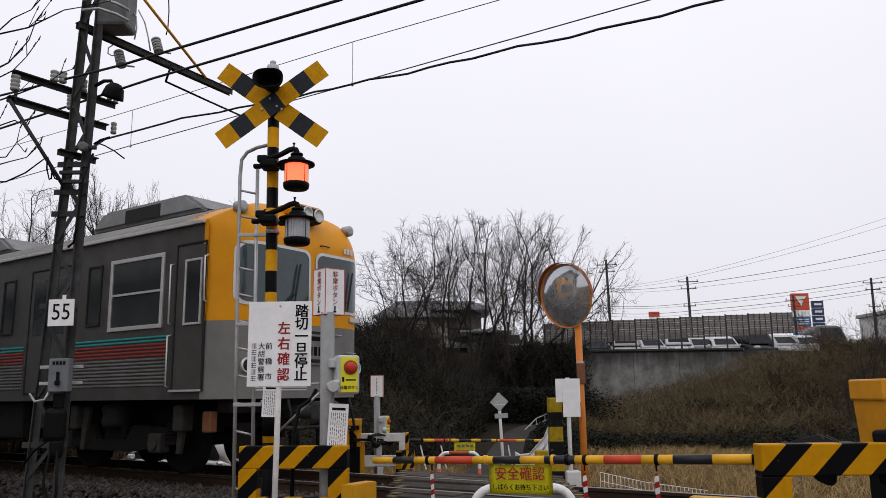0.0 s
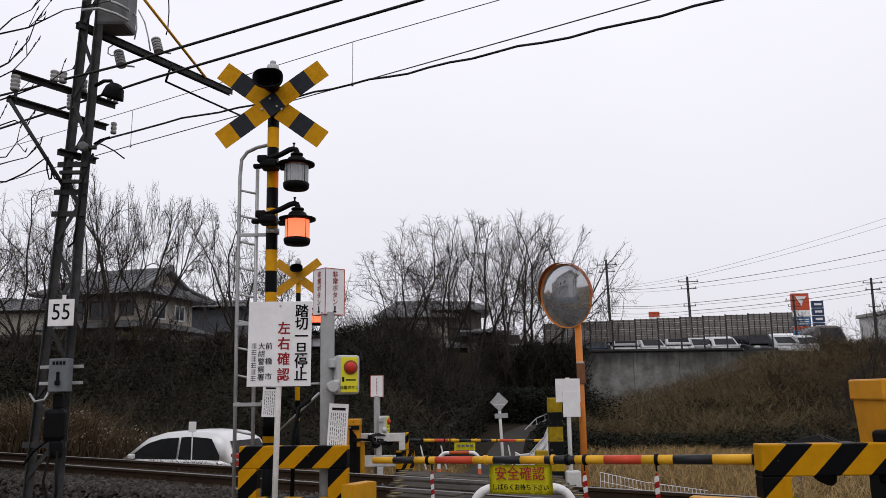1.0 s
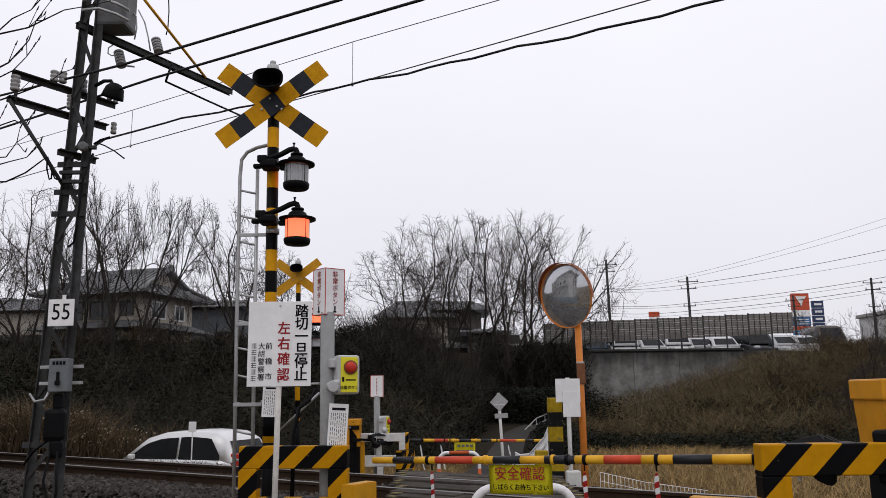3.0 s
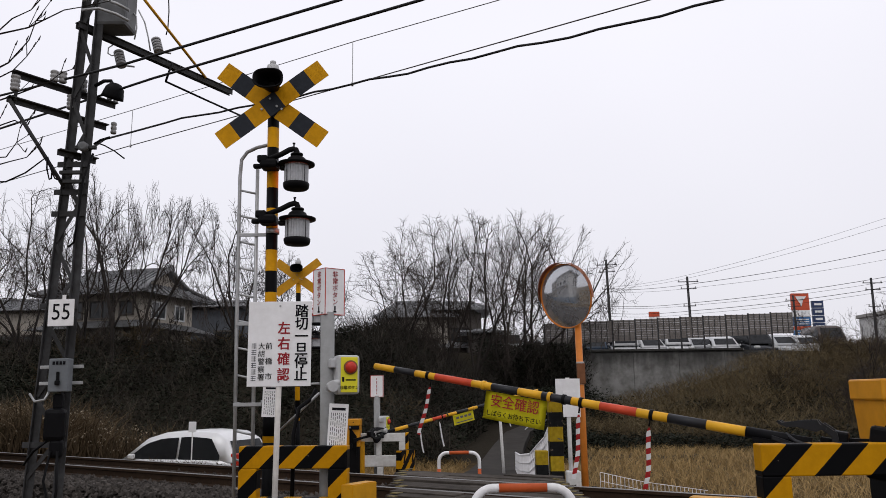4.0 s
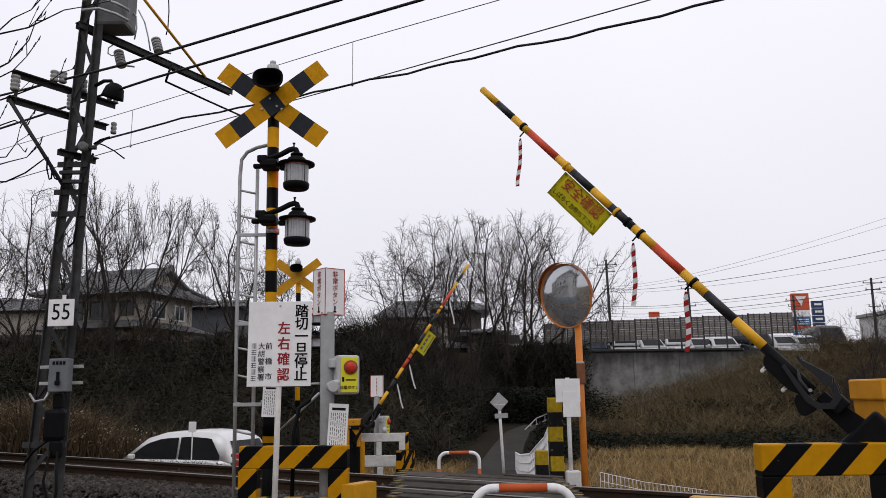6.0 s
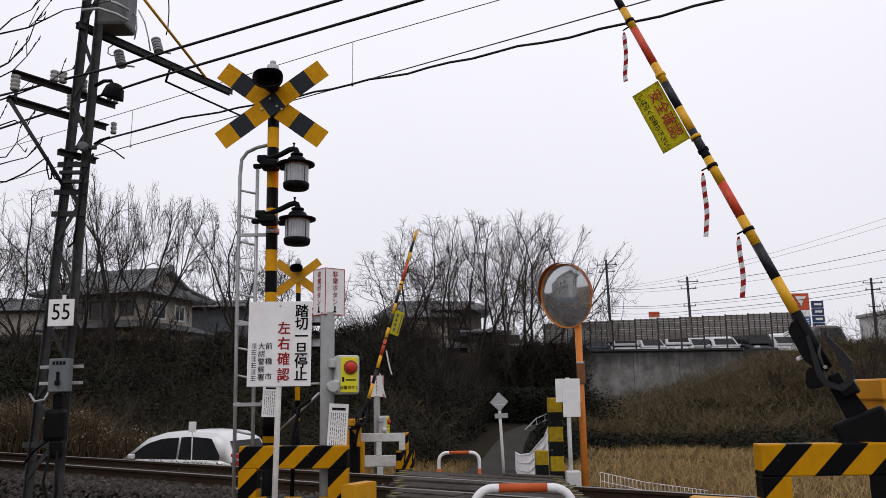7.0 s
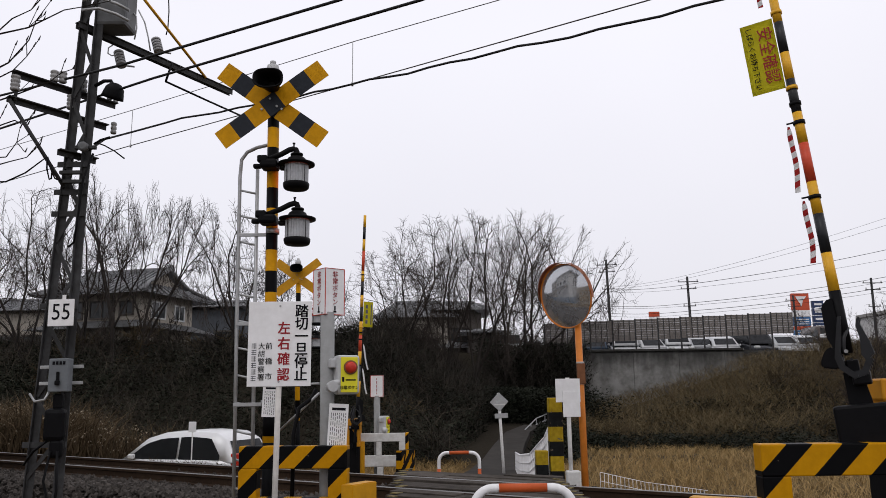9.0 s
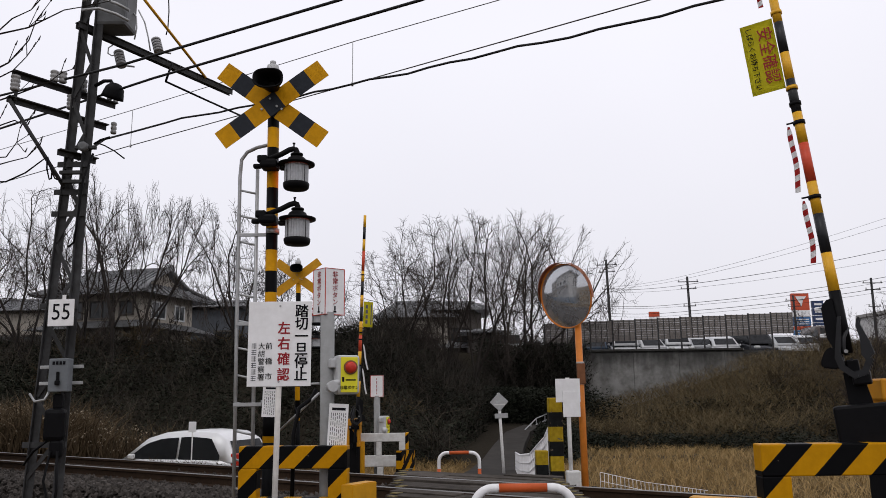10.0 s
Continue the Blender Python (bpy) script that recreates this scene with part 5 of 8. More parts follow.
def build_mast():
    t = thing("catenary_mast", pose(0, 0, 0), "dark steel lattice railway mast with cross arms and insulators", "catenary mast")
    legs = (((-4.435, 8.6, -0.5), (-4.24, 8.6, 3.75), (-4.145, 8.6, 6.4)), ((-4.1, 8.6, -0.5), (-4.055, 8.6, 3.5), (-3.99, 8.6, 6.4)))
    for a, b, c in legs:
        bm = bmesh.new()
        for p, q in ((a, b), (b, c)):
            p, q = Vector(p), Vector(q)
            mid, ln = (p + q) / 2, (q - p).length
            rot = (q - p).to_track_quat("Z", "Y").to_matrix().to_4x4()
            mm = Matrix.Translation(mid) @ rot
            box(bm, (0.0, -0.04, 0), (0.012, 0.08, ln), mm)
            box(bm, (0.0, 0, 0), (0.095, 0.012, ln), mm)
        part("leg", bm, M_MASTSTEEL, t, "angle steel leg")

    def leg_at(k, z):
        a, b, c = [Vector(v) for v in legs[k]]
        p, q = (a, b) if z < b.z else (b, c)
        return p + (q - p) * ((z - p.z) / (q.z - p.z))

    z, k = 0.2, 0
    while z < 5.9:
        p, q = leg_at(k % 2, z), leg_at((k + 1) % 2, z + 0.42)
        bm = bmesh.new()
        mid, ln = (p + q) / 2, (q - p).length
        mm = Matrix.Translation(mid + Vector((0, -0.02, 0))) @ (q - p).to_track_quat("Z", "Y").to_matrix().to_4x4()
        box(bm, (0, 0, 0), (0.012, 0.04, ln), mm)
        part("brace", bm, M_MASTSTEEL, t)
        z += 0.42
        k += 1
    for zz in (0.55, 2.02, 3.05, 3.3, 3.62):
        bm = bmesh.new()
        p, q = leg_at(0, zz), leg_at(1, zz)
        box(bm, ((p.x + q.x) / 2, 8.58, zz), (q.x - p.x + 0.16, 0.02, 0.06))
        part("tie_plate", bm, M_MASTSTEEL, t)
    # cross arms, with a diagonal strut
    for z, a0, a1 in ((4.5, -0.72, 0.52), (4.2, -0.75, 0.42), (3.72, -0.22, 0.24)):
        c = Vector((-4.22, 8.66, z)) if z > 4 else Vector((-4.12, 8.6, z))
        p, q = c + DIR_N * a0, c + DIR_N * a1
        bm = bmesh.new()
        mm = Matrix.Translation((p + q) / 2) @ (q - p).to_track_quat("Z", "Y").to_matrix().to_4x4()
        box(bm, (0, 0.03, 0), (0.07, 0.012, (q - p).length), mm)
        box(bm, (0.03, 0, 0), (0.012, 0.06, (q - p).length), mm)
        part("cross_arm", bm, M_MASTSTEEL, t)
    bm = bmesh.new()
    rod(bm, (-4.64, 8.05, 4.2), (-4.22, 8.55, 3.35), 0.022, seg=8)
    part("strut", bm, M_MASTSTEEL, t)
    bm = bmesh.new()
    rod(bm, (-4.6, 8.1, 4.48), (-4.6, 8.1, 4.2), 0.018, seg=8)
    part("hanger", bm, M_MASTSTEEL, t)
    c = Vector((-4.22, 8.66, 4.5))
    for a, dz, h, r in ((-0.69, -0.1, 0.18, 0.05), (-0.27, 0.12, 0.14, 0.045), (-0.17, 0.14, 0.14, 0.045), (0.08, 0.12, 0.16, 0.045), (0.2, 0.14, 0.22, 0.05), (-0.05, -0.12, 0.18, 0.05),
                        (0.42, 0.12, 0.14, 0.03), (0.5, 0.1, 0.14, 0.03), (0.5, -0.28, 0.15, 0.035)):
        insulator(t, c + DIR_N * a + Vector((0, 0, dz)), h, r)
    bm = bmesh.new()
    lathe(bm, [(0.02, 0.12), (0.06, 0.11), (0.1, 0.06), (0.118, -0.02), (0.125, -0.06), (0.115, -0.06), (0.09, 0.0), (0.03, 0.04)], 22, pose(-3.76, 8.6, 4.47, 18, 22, 0))
    tube(bm, [(-3.98, 8.6, 4.56), (-3.88, 8.6, 4.62), (-3.8, 8.6, 4.62), (-3.77, 8.6, 4.56)], 0.022, 8)
    part("lamp_globe", bm, M_IRON, t, "black rounded speaker on the mast")
    bm = bmesh.new()
    lathe(bm, [(0.03, -0.04), (0.055, -0.03), (0.055, 0.03), (0.03, 0.04)], 20, pose(-4.0, 8.47, 3.79, 90, 0, 0))
    part("ring_fitting", bm, M_TRANSFORMER, t)
    # main bracket beam over the track with a yellow stay
    p, q = Vector((-4.2, 8.53, 5.27)), Vector((-2.98, 10.62, 5.25))
    for off in (-0.03, 0.03):
        bm = bmesh.new()
        mm = Matrix.Translation((p + q) / 2 + DIR_D * off) @ (q - p).to_track_quat("Z", "Y").to_matrix().to_4x4()
        box(bm, (0, 0.015, 0), (0.012, 0.075, (q - p).length), mm)
        box(bm, (0.0, 0.05, 0), (0.04, 0.012, (q - p).length), mm)
        part("bracket_beam", bm, M_MASTSTEEL, t)
    bm = bmesh.new()
    rod(bm, (-3.72, 8.75, 5.95), (-3.2, 10.15, 5.3), 0.018, seg=8)
    part("stay", bm, M_YEL, t, "yellow insulated stay")
    # two long insulators, steady arm
    bm = bmesh.new()
    rod(bm, (-3.45, 9.55, 5.25), (-3.5, 9.5, 4.98), 0.015, seg=8)
    tube(bm, [(-3.5, 9.5, 4.98), (-3.2, 10.2, 5.0), (-2.8, 11.2, 5.05)], 0.014, 8)
    part("steady_arm", bm, M_IRON, t)
    for pos in ((-3.888, 9.000, 5.081), (-3.598, 9.400, 5.431)):
        bm = bmesh.new()
        d = Vector(pos)
        for k in range(5):
            rod(bm, d + Vector((0.014, -0.01, -0.04)) * (k - 2), d + Vector((0.014, -0.01, -0.04)) * (k - 1.25), 0.06, seg=14)
        rod(bm, d + Vector((-0.03, 0.02, 0.08)), d + Vector((0.04, -0.03, -0.12)), 0.035, seg=10)
        rod(bm, d + Vector((0.03, -0.02, -0.1)), d + Vector((0.16, 0.06, -0.09)), 0.012, seg=8)
        part("line_insulator", bm, M_INSUL, t)
    for mat, r, run in (
        (M_IRON, 0.009, [(-4.259, 8.200, 3.594), (-4.248, 8.200, 3.455), (-4.215, 8.200, 3.342), (-4.192, 8.200, 3.354), (-4.193, 8.200, 3.454), (-4.253, 8.200, 3.594)]),
        (M_IRON, 0.009, [(-4.862, 8.200, 3.325), (-4.680, 8.200, 3.322), (-4.476, 8.200, 3.420), (-4.259, 8.200, 3.594), (-4.205, 8.200, 3.454), (-4.155, 8.200, 3.353), (-4.087, 8.200, 3.327)]),
        (M_GALV, 0.009, [(-3.704, 8.800, 5.602), (-3.638, 8.800, 5.514), (-3.623, 8.800, 5.368), (-3.642, 8.800, 5.224)]),
        (M_GALV, 0.009, [(-3.781, 9.200, 5.809), (-3.693, 9.200, 5.641), (-3.640, 9.200, 5.451), (-3.602, 9.200, 5.263)]),
        (M_GALV, 0.008, [(-3.937, 8.900, 5.203), (-3.989, 8.900, 5.167), (-3.991, 8.900, 5.095), (-3.942, 8.900, 5.066), (-3.895, 8.900, 5.079)]),
        (M_IRON, 0.012, [(-3.854, 8.400, 3.794), (-3.782, 8.400, 3.845), (-3.678, 8.400, 3.876)]),
        (M_IRON, 0.008, [(-3.935, 8.600, 3.886), (-3.823, 8.600, 3.845), (-3.703, 8.600, 3.776), (-3.589, 8.600, 3.689)]),
        (M_IRON, 0.008, [(-3.564, 9.600, 6.236), (-3.545, 9.600, 5.996), (-3.547, 9.600, 5.758), (-3.565, 9.600, 5.664)]),
    ):
        bm = bmesh.new()
        tube(bm, run, r, 7)
        part("loose_cable", bm, mat, t)
    for x, z in ((-4.165, 3.503), (-4.120, 3.398), (-4.021, 3.791)):
        bm = bmesh.new()
        box(bm, (x + 0.03, 8.5, z), (0.24, 0.05, 0.04), None, 0.006)
        part("bracket", bm, M_MASTSTEEL, t)
    # transformer and arrester box
    bm = bmesh.new()
    box(bm, (-3.86, 8.75, 5.62), (0.38, 0.34, 0.62), None, 0.04)
    tr = part("transformer", bm, M_TRANSFORMER, t, "grey transformer box")
    for zz in (5.42, 5.55):
        bm = bmesh.new()
        tube(bm, [(-4.15, 8.5, zz + 0.03), (-3.95, 8.5, zz + 0.05), (-3.75, 8.5, zz - 0.02), (-3.62, 8.56, zz - 0.08)], 0.018, 8)
        part("conduit", bm, M_GALV, tr)
    # number plate, switch box, cable head, loose cables
    pl = new("number_plate")
    pl.parent, pl.matrix_basis = t, pose(-4.075, 8.4, 1.93, 0, -1, 0)
    bm = bmesh.new()
    box(bm, (0, 0, 0), (0.275, 0.006, 0.285), None, 0.002)
    box(bm, (0.02, 0.01, 0.16), (0.04, 0.004, 0.06))
    part("plate", bm, M_WHITE, pl, "white square plate")
    lettering("number", "55", 0.235, M_INK, pl, pose(0, -0.005, 0.0) @ Matrix.Diagonal((0.9, 1, 1.05, 1)))
    sb = new("switch_box")
    sb.parent, sb.matrix_basis = t, pose(-4.03, 8.36, 1.27, 0, -1, 6)
    bm = bmesh.new()
    box(bm, (0, 0.05, 0), (0.2, 0.14, 0.345), None, 0.01)
    part("case", bm, M_BOXGREY, sb, "blue-grey steel box")
    for k in range(4):
        bm = bmesh.new()
        box(bm, (-0.05 + 0.035 * k, -0.024, 0.125), (0.024, 0.003, 0.035))
        part("label_bar", bm, M_INK, sb)
    bm = bmesh.new()
    box(bm, (0, -0.03, -0.03), (0.03, 0.02, 0.13), None, 0.006)
    box(bm, (0.0, -0.04, -0.08), (0.05, 0.03, 0.05), None, 0.01)
    part("handle", bm, M_IRON, sb)
    for dz in (0.09, -0.08):
        bm = bmesh.new()
        box(bm, (-0.02, 0.13, dz), (0.44, 0.03, 0.035), None, 0.004)
        part("band", bm, M_GALV, sb)
    bm = bmesh.new()
    box(bm, (-4.06, 8.42, 0.76), (0.21, 0.14, 0.34), pose(0, 0, 0, 0, 0, 0), 0.05)
    box(bm, (-4.03, 8.42, 0.52), (0.13, 0.11, 0.2), None, 0.04)
    box(bm, (-4.05, 8.44, 1.0), (0.1, 0.08, 0.16), None, 0.02)
    part("cable_head", bm, M_IRON, t, "black cable termination box")
    for k, pts in enumerate(([(-4.06, 8.36, 0.5), (-4.1, 8.34, 0.2), (-4.02, 8.3, 0.0), (-3.95, 8.2, -0.4)], [(-3.99, 8.36, 0.5), (-3.96, 8.34, 0.1), (-3.98, 8.3, -0.4)],
                             [(-4.12, 8.36, 1.1), (-4.15, 8.34, 1.02), (-4.25, 8.34, 1.0), (-4.34, 8.4, 1.08)], [(-3.9, 8.5, 3.72), (-3.97, 8.45, 3.4), (-4.0, 8.45, 2.9), (-4.02, 8.45, 2.7), (-4.1, 8.5, 2.66)],
                             [(-4.4, 8.5, 0.35), (-4.25, 8.4, 0.5), (-4.12, 8.4, 0.6)])):
        bm = bmesh.new()
        tube(bm, pts, 0.013, 7)
        part("cable", bm, M_IRON if k != 2 else M_GALV, t)
    return t


build_mast()


def overhead_wire(name, y, pts, r, material, label, wavy=0.0):
    """A wire along the track at offset y; pts of (x, z) in track space."""
    bm = bmesh.new()
    fine = []
    pts = [q if len(q) == 3 else (q[0], q[1], y) for q in pts]
    for (x0, z0, y0), (x1, z1, y1) in zip(pts, pts[1:]):
        n = max(2, int(abs(x1 - x0) / (0.25 if wavy else 1.5)))
        for k in range(n):
            u = k / n
            x = x0 + (x1 - x0) * u
            fine.append((x, y0 + (y1 - y0) * u, z0 + (z1 - z0) * u + wavy * math.sin(x * 7.0) + wavy * 0.6 * math.sin(x * 3.1)))
    fine.append((pts[-1][0], pts[-1][2], pts[-1][1]))
    tube(bm, fine, r, 6)
    return solo(name, bm, material, label, "overhead wire", TRACK, "overhead wires")


overhead_wire("contact_wire", 0.0, [(30, 5.2), (-2.6, 5.2), (-6.9, 5.26), (-11.9, 5.35), (-16.4, 5.4), (-60, 5.4)], 0.008, M_COPPER, "thin copper contact wire above the track")
overhead_wire("messenger_wire", 0.0, [(30, 6.1), (0, 5.75), (-4.5, 5.78), (-6.8, 5.88), (-11.9, 6.0), (-16.5, 6.14), (-60, 6.3)], 0.006, M_COPPER, "thin messenger wire carrying the contact wire")
overhead_wire("feeder_cable", -3.24, [(30, 4.6), (4, 4.25), (-4.17, 4.29), (-7.25, 4.5), (-9.8, 4.75), (-50, 5.2)], 0.014, M_WIRE, "black feeder cable carried on the mast")
overhead_wire("feeder_cable", -2.84, [(30, 4.6), (4, 4.22), (-3.61, 4.29), (-7.27, 4.49), (-10.57, 4.59), (-50, 5.0)], 0.014, M_WIRE, "black feeder cable carried on the mast")
overhead_wire("signal_cable", -1.64, [(25, 4.5), (6, 4.12), (-1.42, 4.13), (-3.1, 4.22), (-5.44, 4.37), (-6.26, 4.42), (-8.15, 4.39, -2.04), (-8.28, 4.03, -2.74), (-8.1, 3.77, -3.04)], 0.012, M_WIRE, "wavy black cable slung from the mast", 0.012)
for x, z0, z1 in ((-6.85, 5.26, 5.88), (-11.93, 5.35, 6.0), (-1.8, 5.2, 5.76), (-17, 5.4, 6.14)):
    bm = bmesh.new()
    rod(bm, (x, 0, z0), (x, 0, z1), 0.006, seg=6)
    rod(bm, (x, 0, z0 - 0.03), (x, 0, z0 + 0.02), 0.016, seg=8)
    solo("dropper", bm, M_GALV, "thin dropper between messenger and contact wire", "overhead wire", TRACK, "droppers")


# ---- convex traffic mirror ----
def mirror_mat():
    m, n, l, b = node_mat("convex mirror")
    b.inputs["Base Color"].default_value = (0.62, 0.64, 0.66, 1)
    b.inputs["Metallic"].default_value, b.inputs["Roughness"].default_value = 1.0, 0.07
    # grey diffuse film mixed in to imitate the hazy grey reflection
    haze_film = n.new("ShaderNodeBsdfDiffuse")
    haze_film.inputs["Color"].default_value = (0.36, 0.36, 0.37, 1)
    co = n.new("ShaderNodeTexCoord").outputs["Object"]
    t = n.new("ShaderNodeTexNoise")
    t.inputs["Scale"].default_value, t.inputs["Detail"].default_value = 6.0, 6
    l.new(co, t.inputs["Vector"])
    mr = n.new("ShaderNodeMapRange")
    mr.inputs["To Min"].default_value, mr.inputs["To Max"].default_value = 0.2, 0.55
    l.new(t.outputs["Fac"], mr.inputs["Value"])
    mx = n.new("ShaderNodeMixShader")
    l.new(mr.outputs["Result"], mx.inputs["Fac"])
    l.new(b.outputs["BSDF"], mx.inputs[1])
    l.new(haze_film.outputs["BSDF"], mx.inputs[2])
    out = next(k for k in n if k.type == "OUTPUT_MATERIAL")
    l.new(mx.outputs["Shader"], out.inputs["Surface"])
    return m


M_HOODFADE = plain("faded pinkish orange", (0.5, 0.2, 0.11), 0.6, 0, 8, 0.5, 0.05)


def build_mirror():
    t = thing("traffic_mirror", pose(1.83, 11.8, 0), "round convex traffic mirror with an orange hood on a post", "traffic mirror")
    bm = bmesh.new()
    rod(bm, (0.18, 0, -1.0), (0.165, 0, 2.2), 0.05, seg=16)
    part("post", bm, M_ORANGE, t, "orange steel post")
    bm = bmesh.new()
    box(bm, (0.175, -0.04, 1.3), (0.12, 0.05, 0.3), None, 0.01)
    part("label_plate", bm, M_RUSTBOX, t, "brown sticker plate")
    for z in (1.16, 1.46):
        bm = bmesh.new()
        lathe(bm, [(0.055, z - 0.015), (0.062, z - 0.01), (0.062, z + 0.01), (0.055, z + 0.015)], 16, pose(0.175, 0, 0))
        part("band", bm, M_GALV, t)
    head = new("mirror_head")
    head.parent, head.matrix_basis = t, pose(0, 0, 2.455, 0, 0, -49) @ pose(0, 0, 0, 9, 0, 0)
    bm = bmesh.new()
    R, n, k = 0.47, 40, 10
    rings = []
    for j in range(k + 1):
        r = R * j / k
        rings.append([bm.verts.new((r * math.cos(2 * math.pi * i / n), -0.09 * (1 - (j / k) ** 2), r * math.sin(2 * math.pi * i / n))) for i in range(n if j else 1)])
    for j in range(k):
        for i in range(n):
            a, b = rings[j + 1][i], rings[j + 1][(i + 1) % n]
            f = bm.faces.new((rings[0][0], a, b)) if j == 0 else bm.faces.new((rings[j][i], a, b, rings[j][(i + 1) % n]))
            f.smooth = True
    part("mirror_face", bm, mirror_mat(), head, "convex mirror")
    bm = bmesh.new()
    lathe(bm, [(0.3, 0.06), (0.475, 0.03), (0.488, -0.015), (0.48, -0.02), (0.468, -0.0)], 40, pose(0, 0, 0, -90, 0, 0))
    part("rim", bm, M_ORANGE, head, "orange rim")
    bm = bmesh.new()
    pts = []
    for i in range(31):
        a = math.radians(-8 + 196 * i / 30)
        d = 0.075 * math.sin(math.pi * i / 30) ** 0.6 + 0.01
        pts.append([(0.5 * math.cos(a), 0.03, 0.5 * math.sin(a)), (0.51 * math.cos(a), -d, 0.51 * math.sin(a))])
    vs = [[bm.verts.new(p) for p in pr] for pr in pts]
    for i in range(30):
        bm.faces.new((vs[i][0], vs[i + 1][0], vs[i + 1][1], vs[i][1])).smooth = True
    bmesh.ops.solidify(bm, geom=bm.faces[:], thickness=0.006)
    part("hood", bm, M_HOODFADE, head, "faded orange hood")
    bm = bmesh.new()
    box(bm, (0.06, 0.1, 0.0), (0.1, 0.1, 0.5), None, 0.01)
    part("bracket", bm, M_ORANGE, head)


build_mirror()


# ---- roadside things beyond the track ----
def plain_post(name, m, label, category, h, r, material):
    t = thing(name, m, label, category)
    bm = bmesh.new()
    rod(bm, (0, 0, -0.6), (0, 0, h), r, seg=12)
    part("post", bm, material, t)
    return t


bm = bmesh.new()
M_PILLAR = striped("worn pillar bands", ((0.42, 0.29, 0.02), (0.014, 0.015, 0.016)), (0, 0, 1), 0.42, 0.22, chips=0.36, amount=0.7)
M_LOWBLOCK = striped("worn block bands", ((0.42, 0.29, 0.02), (0.014, 0.015, 0.016)), (0, 0, 1), 0.9, 0.0, chips=0.36, amount=0.7)
pillar = thing("pillar", pose(1.62, 12.0, 0), "worn yellow and black concrete pillar with a lower block", "pillar")
bm = bmesh.new()
box(bm, (0.01, 0, 0.13), (0.2, 0.22, 1.66), None, 0.015)
part("column", bm, M_PILLAR, pillar)
bm = bmesh.new()
box(bm, (-0.21, -0.02, -0.25), (0.18, 0.2, 0.9), None, 0.015)
part("block", bm, M_LOWBLOCK, pillar)
t = plain_post("back_of_sign", pose(1.76, 11.5, 0), "grey-white back of two sign boards on a post", "sign", 1.24, 0.03, M_WHITE_OLD)
bm = bmesh.new()
box(bm, (-0.005, -0.035, 1.06), (0.35, 0.006, 0.33), None, 0.002)
part("board", bm, M_WHITE, t)
bm = bmesh.new()
box(bm, (0.04, -0.042, 0.87), (0.245, 0.006, 0.36), None, 0.002)
part("board", bm, M_WHITE, t)
bm = bmesh.new()
box(bm, (0.03, 0, -0.22), (0.2, 0.16, 0.34), None, 0.02)
part("footing", bm, M_WHITE_OLD, t, "white painted footing")
t = plain_post("diamond_sign", pose(1.355, 19.0, -0.9) @ pose(0, 0, 0, 0, -2.6, 0), "back of a diamond road sign on a leaning white post", "road sign", 1.95, 0.035, M_WHITE_OLD)
bm = bmesh.new()
box(bm, (0, -0.04, 1.74), (0.31, 0.006, 0.31), Matrix.Translation((0, 0, 1.74)) @ pose(0, 0, 0, 0, 45, 0) @ Matrix.Translation((0, 0, -1.74)), 0.002)
part("board", bm, M_GALV, t, "grey back of the diamond board")
bm = bmesh.new()
box(bm, (0.03, -0.04, 1.42), (0.31, 0.006, 0.11), None, 0.002)
part("plate", bm, M_GALV, t)
bm = bmesh.new()
box(bm, (0, -0.045, 1.68), (0.26, 0.012, 0.025))
part("strap", bm, M_WHITE_OLD, t)


def far_guard():
    t = thing("hazard_guard", pose(-1.66, 15.8, 0), "grey guard frame with yellow and black edges beyond the track", "guard frame", "guard frames")
    for x0, x1, z0, z1 in ((0, 0.88, 0.14, 0.3), (0, 0.88, -0.33, -0.12), (0.32, 0.42, -0.119, 0.139), (0.76, 0.88, -0.119, 0.139), (0.34, 0.46, -0.8, -0.331), (0.76, 0.88, -0.8, -0.331)):
        bm = bmesh.new()
        box(bm, ((x0 + x1) / 2, 0, (z0 + z1) / 2), (x1 - x0, 0.1, z1 - z0), None, 0.01)
        part("beam", bm, M_WHITE_OLD, t, "dirty white concrete bar")
    bm = bmesh.new()
    box(bm, (0.91, 0.12, -0.2), (0.06, 0.3, 1.0), None, 0.01)
    part("striped_edge", bm, M_STRIPE_DIAG, t, "yellow and black striped edge")
    bm = bmesh.new()
    box(bm, (0.05, -0.06, -0.3), (0.1, 0.05, 0.9), None, 0.01)
    part("striped_edge", bm, M_YEL, t)
    low_wing(pose(-0.76, 15.45, -0.33, 0, 0, 62), 0.5, "low striped yellow guard block beyond the track", M_STRIPE_DIAG)


far_guard()


def railing(name, pts, h, rails, gap, r, material, label):
    """Posts and rails along (x, y, z) points; balusters every gap metres."""
    t = thing(name, pose(0, 0, 0), label, "railing", "railings")
    for k in range(rails):
        bm = bmesh.new()
        f = (k + 1) / rails
        tube(bm, [(x, y, z + h * f) for x, y, z in pts], r, 7)
        part("rail", bm, material, t)
    for (a, b) in zip(pts, pts[1:]):
        a, b = Vector(a), Vector(b)
        n = max(1, int((b - a).length / gap))
        for k in range(n):
            p = a + (b - a) * k / n
            bm = bmesh.new()
            rod(bm, p - Vector((0, 0, 0.15)), p + Vector((0, 0, h)), r, seg=6)
            part("post", bm, material, t)
    return t


